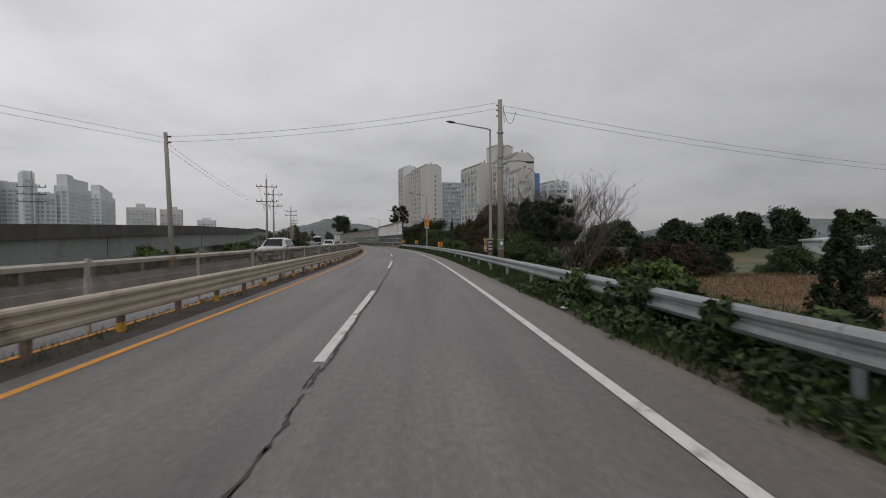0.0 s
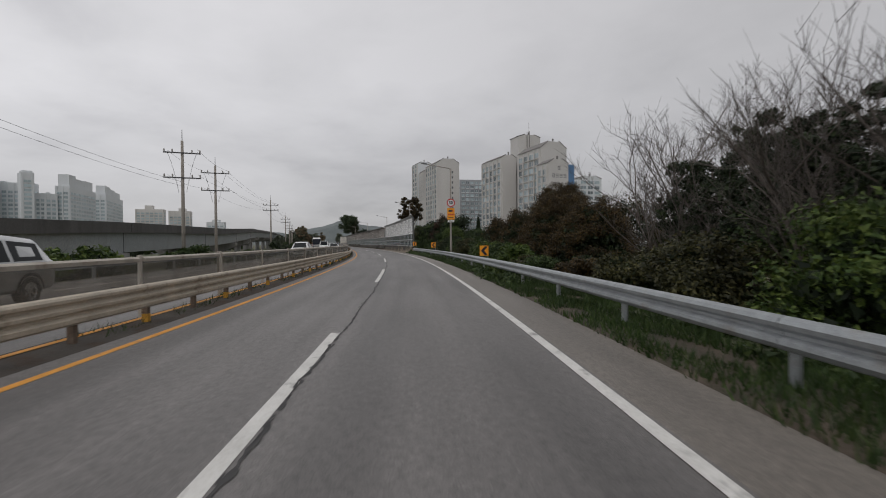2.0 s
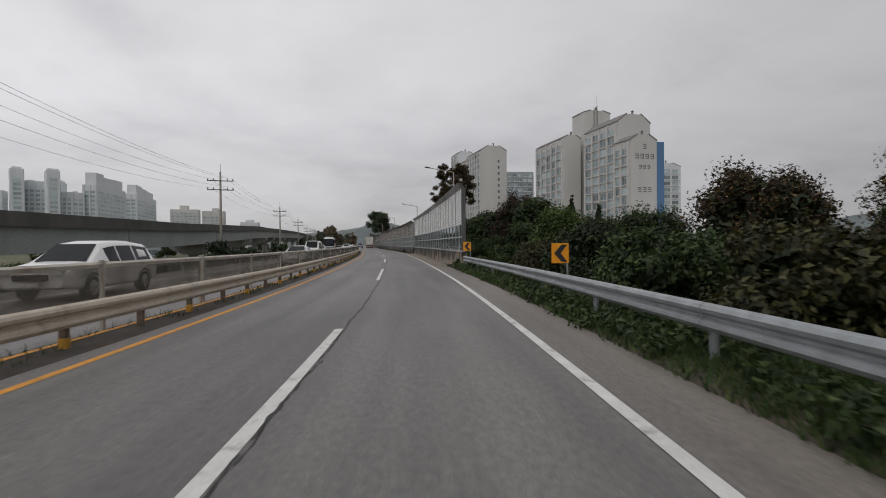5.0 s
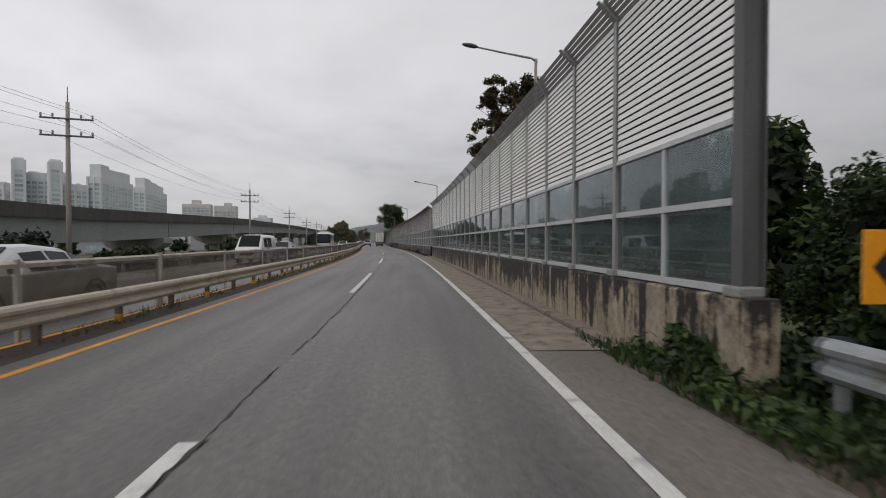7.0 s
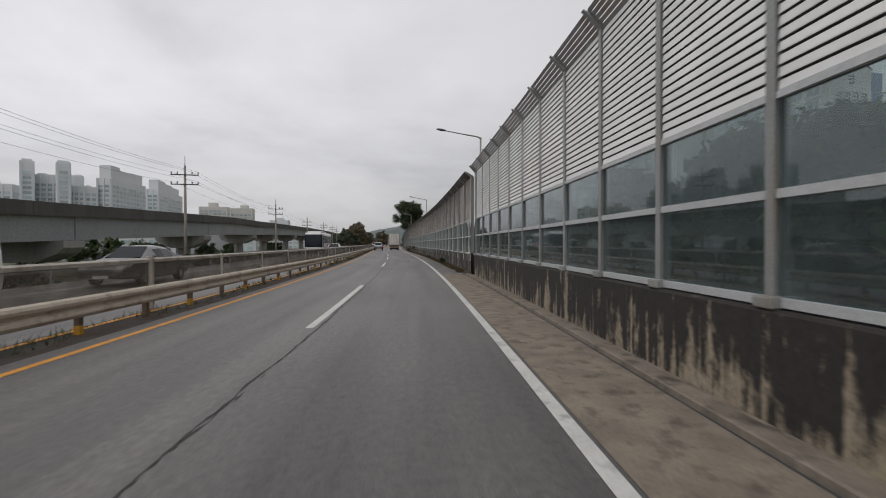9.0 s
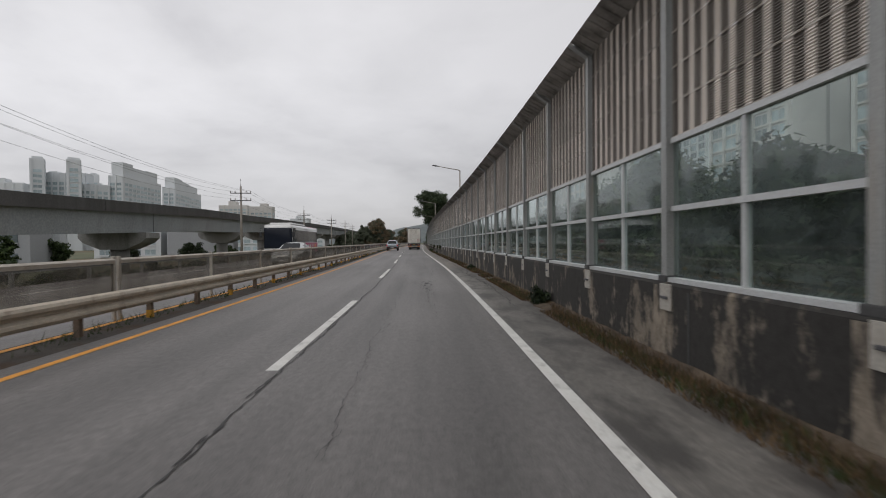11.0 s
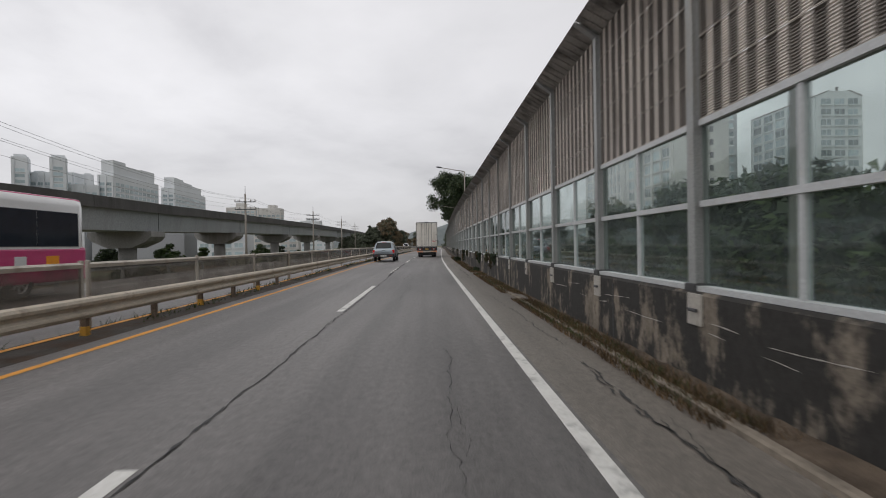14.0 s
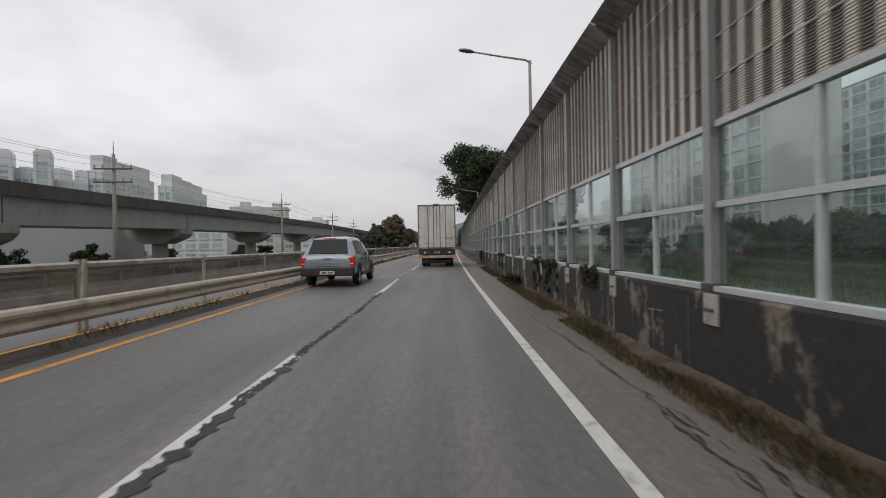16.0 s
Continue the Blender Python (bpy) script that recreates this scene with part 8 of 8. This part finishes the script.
for y in (1.5, 6.9):
    for s in (1, -1):
        wheel(truck, s * 0.98, y, 0.42, 0.26, M_TRUCK_FRAME)
        if y < 3:
            wheel(truck, s * 0.70, y, 0.42, 0.24, M_TRUCK_FRAME)
            x0, x1 = sorted((s * 0.6, s * 1.12))
            part("mud_flap", box(x0, x1, 0.85, 0.88, 0.22, 0.8, 0.004), M_BLACK, truck)
part("cab", box(-1.08, 1.08, BL + 0.15, BL + 1.9, 0.55, 2.5, 0.12), M_CAR_WHITE, truck)
for s in (1, -1):
    part("mirror_arm", tube([(s * 1.05, BL + 1.6, 2.2), (s * 1.32, BL + 1.7, 2.15)], 0.02, 6), M_BLACK, truck)
    x0, x1 = sorted((s * 1.24, s * 1.42))
    part("mirror", box(x0, x1, BL + 1.65, BL + 1.72, 1.7, 2.15, 0.02), M_BLACK, truck)

# vehicles beyond the median
SEDAN = [(0.0, 0.55, 0.78, 0.80, 0.78, 0.82, 0.7), (0.08, 0.32, 0.92, 0.96, 0.86, 0.90, 0.74), (0.75, 0.26, 0.96, 1.06, 0.89, 0.92, 0.72), (1.45, 0.24, 0.95, 1.40, 0.90, 0.92, 0.56), (2.1, 0.22, 0.94, 1.46, 0.90, 0.92, 0.57), (2.75, 0.22, 0.93, 1.42, 0.90, 0.92, 0.57), (3.55, 0.22, 0.92, 0.99, 0.90, 0.92, 0.74), (4.4, 0.26, 0.80, 0.86, 0.88, 0.90, 0.72), (4.78, 0.32, 0.66, 0.70, 0.76, 0.80, 0.62), (4.86, 0.4, 0.56, 0.58, 0.62, 0.66, 0.5)]
WAGON = [(0.0, 0.6, 0.92, 0.95, 0.82, 0.86, 0.78), (0.08, 0.36, 1.02, 1.08, 0.90, 0.93, 0.80), (0.4, 0.34, 1.04, 1.60, 0.92, 0.94, 0.68), (1.4, 0.32, 1.03, 1.70, 0.92, 0.94, 0.68), (2.3, 0.32, 1.02, 1.69, 0.92, 0.94, 0.68), (2.9, 0.32, 1.01, 1.60, 0.92, 0.94, 0.66), (3.65, 0.32, 1.0, 1.08, 0.92, 0.94, 0.82), (4.5, 0.36, 0.92, 0.96, 0.90, 0.92, 0.76), (4.75, 0.42, 0.75, 0.78, 0.78, 0.8, 0.64)]
VAN = [(0.0, 0.6, 0.95, 1.85, 0.82, 0.86, 0.76), (0.08, 0.36, 1.05, 1.93, 0.86, 0.88, 0.76), (1.5, 0.34, 1.06, 1.96, 0.87, 0.88, 0.76), (2.8, 0.34, 1.06, 1.97, 0.87, 0.88, 0.76), (3.9, 0.34, 1.06, 1.93, 0.87, 0.88, 0.74), (4.7, 0.34, 1.05, 1.12, 0.86, 0.87, 0.78), (5.0, 0.38, 0.85, 0.88, 0.8, 0.82, 0.7), (5.06, 0.45, 0.75, 0.78, 0.7, 0.72, 0.6)]
VAN = [(y * 0.87, *rest) for y, *rest in VAN]


def oncoming(y, off, kind, paint, label):
    m = place(y, off, 0.0, 180.0)
    grp = "oncoming vehicles beyond the median"
    if kind == "sedan":
        ob = car(m, SEDAN, paint, label, (0.95, 3.75), 0.32, ((2, 3), (3, 4), (4, 5)), (6, 5), (2, 3), group=grp)
        nose, z, hw = 4.62, 0.66, 0.62
    elif kind == "wagon":
        ob = car(m, WAGON, paint, label, (0.9, 3.7), 0.35, ((2, 3), (3, 4), (4, 5)), (6, 5), (1, 2), group=grp)
        nose, z, hw = 4.62, 0.82, 0.66
    else:
        ob = car(m, VAN, paint, label, (0.8, 3.5), 0.33, ((2, 3), (3, 4)), (5, 4), None, "van", "van", group=grp)
        nose, z, hw = 4.2, 0.8, 0.6
    for s in (1, -1):
        x0, x1 = sorted((s * (hw - 0.14), s * (hw + 0.14)))
        part("head_lamp", box(x0, x1, nose - 0.1, nose + 0.2, z - 0.07, z + 0.07, 0.03), M_LENS, ob)
        bm = box(-0.08, 0.08, -0.05, 0.05, -0.06, 0.06, 0.02)
        for v in bm.verts:
            v.co += Vector((s * 0.99, nose - 1.35, 1.02))
        part("mirror", bm, M_BLACK, ob)
    part("grille", box(-0.42, 0.42, nose, nose + 0.24, z - 0.2, z - 0.04, 0.02), M_BLACK, ob)
    part("number_plate", box(-0.26, 0.26, nose + 0.24, nose + 0.262, z - 0.36, z - 0.25, 0.003), M_PLATE, ob)
    return ob


oncoming(40.5, -12.0, "wagon", M_CAR_SILVER, "silver estate car in the opposite lane")
oncoming(84.5, -12.0, "wagon", M_CAR_WHITE, "white sport utility car in the opposite lane")
oncoming(104.5, -9.4, "sedan", M_CAR_SILVER, "silver saloon car in the opposite lane")
oncoming(129.7, -11.9, "van", M_CAR_WHITE, "white van in the opposite lane")
oncoming(140.0, -12.2, "sedan", M_CAR_DARK, "dark grey saloon car in the opposite lane")
oncoming(178.5, -9.6, "sedan", M_CAR_SILVER, "silver saloon car in the opposite lane")
oncoming(318.0, -9.6, "sedan", M_CAR_WHITE, "white saloon car in the opposite lane")
oncoming(352.0, -12.2, "van", M_CAR_WHITE, "white van in the opposite lane")

bus = empty("coach", place(199.0, -13.75, 0.0, 180.0) @ Matrix.Diagonal((1, 1, 0.93, 1)), "white and pink motor coach with dark windows in the opposite lane", "bus")
part("body", box(-1.24, 1.24, 0, 11.6, 0.35, 3.25, 0.3), M_CAR_WHITE, bus, "white coach body", True)
part("rear_skirt", box(-1.252, 1.252, -0.01, 6.2, 0.45, 1.58, 0.1), M_PINK, bus, "pink painted flank")
part("rear_band", box(-1.1, 1.1, -0.012, 4.6, 2.75, 3.262, 0.1), M_PINK, bus, "pink painted roof end")
for s in (1, -1):
    x0, x1 = sorted((s * 1.23, s * 1.256))
    for k in range(6):
        part("side_window", box(x0, x1, 0.35 + 1.66 * k, 1.99 + 1.66 * k, 1.6, 2.74, 0.01), M_COACH_GLASS, bus)
    x0, x1 = sorted((s * 1.236, s * 1.262))
    part("front_quarter_panel", extrude_poly([(x0, 1.0), (x1, 1.0), (x1, 2.92), (x0, 2.92)], 10.32, 11.3), M_COACH_GLASS, bus)
    for k, (a, w) in enumerate(((1.2, 0.5), (2.4, 0.4), (3.6, 0.7), (4.7, 0.5))):
        x0, x1 = sorted((s * 1.25, s * 1.256))
        part("painted_mark", box(x0, x1, a, a + w, 0.9, 1.3, 0.002), M_SIGN_YELLOW if k == 0 else M_CAR_WHITE, bus)
part("windscreen", box(-1.22, 1.22, 11.05, 11.66, 0.95, 2.98, 0.2), M_COACH_GLASS, bus, "dark wrap-round windscreen")
part("roof_unit", box(-1.0, 1.0, 5.2, 10.6, 3.253, 3.46, 0.1), M_CAR_WHITE, bus)
for s in (1, -1):
    x0, x1 = sorted((s * 1.3, s * 1.5))
    part("mirror", box(x0, x1, 11.7, 11.85, 2.05, 2.55, 0.04), M_BLACK, bus)
    part("mirror_arm", tube([(s * 1.1, 11.5, 2.95), (s * 1.4, 11.8, 2.9), (s * 1.4, 11.78, 2.6)], 0.025, 6), M_BLACK, bus)
    x0, x1 = sorted((s * 0.7, s * 1.1))
    part("head_lamp", box(x0, x1, 11.5, 11.64, 0.75, 0.95, 0.02), M_LENS, bus)
    for y in (2.6, 8.8):
        wheel(bus, s * 1.1, y, 0.48, 0.28, M_RIM)
part("bumper", box(-1.2, 1.2, 11.4, 11.68, 0.38, 0.7, 0.04), M_CAR_DARK, bus)
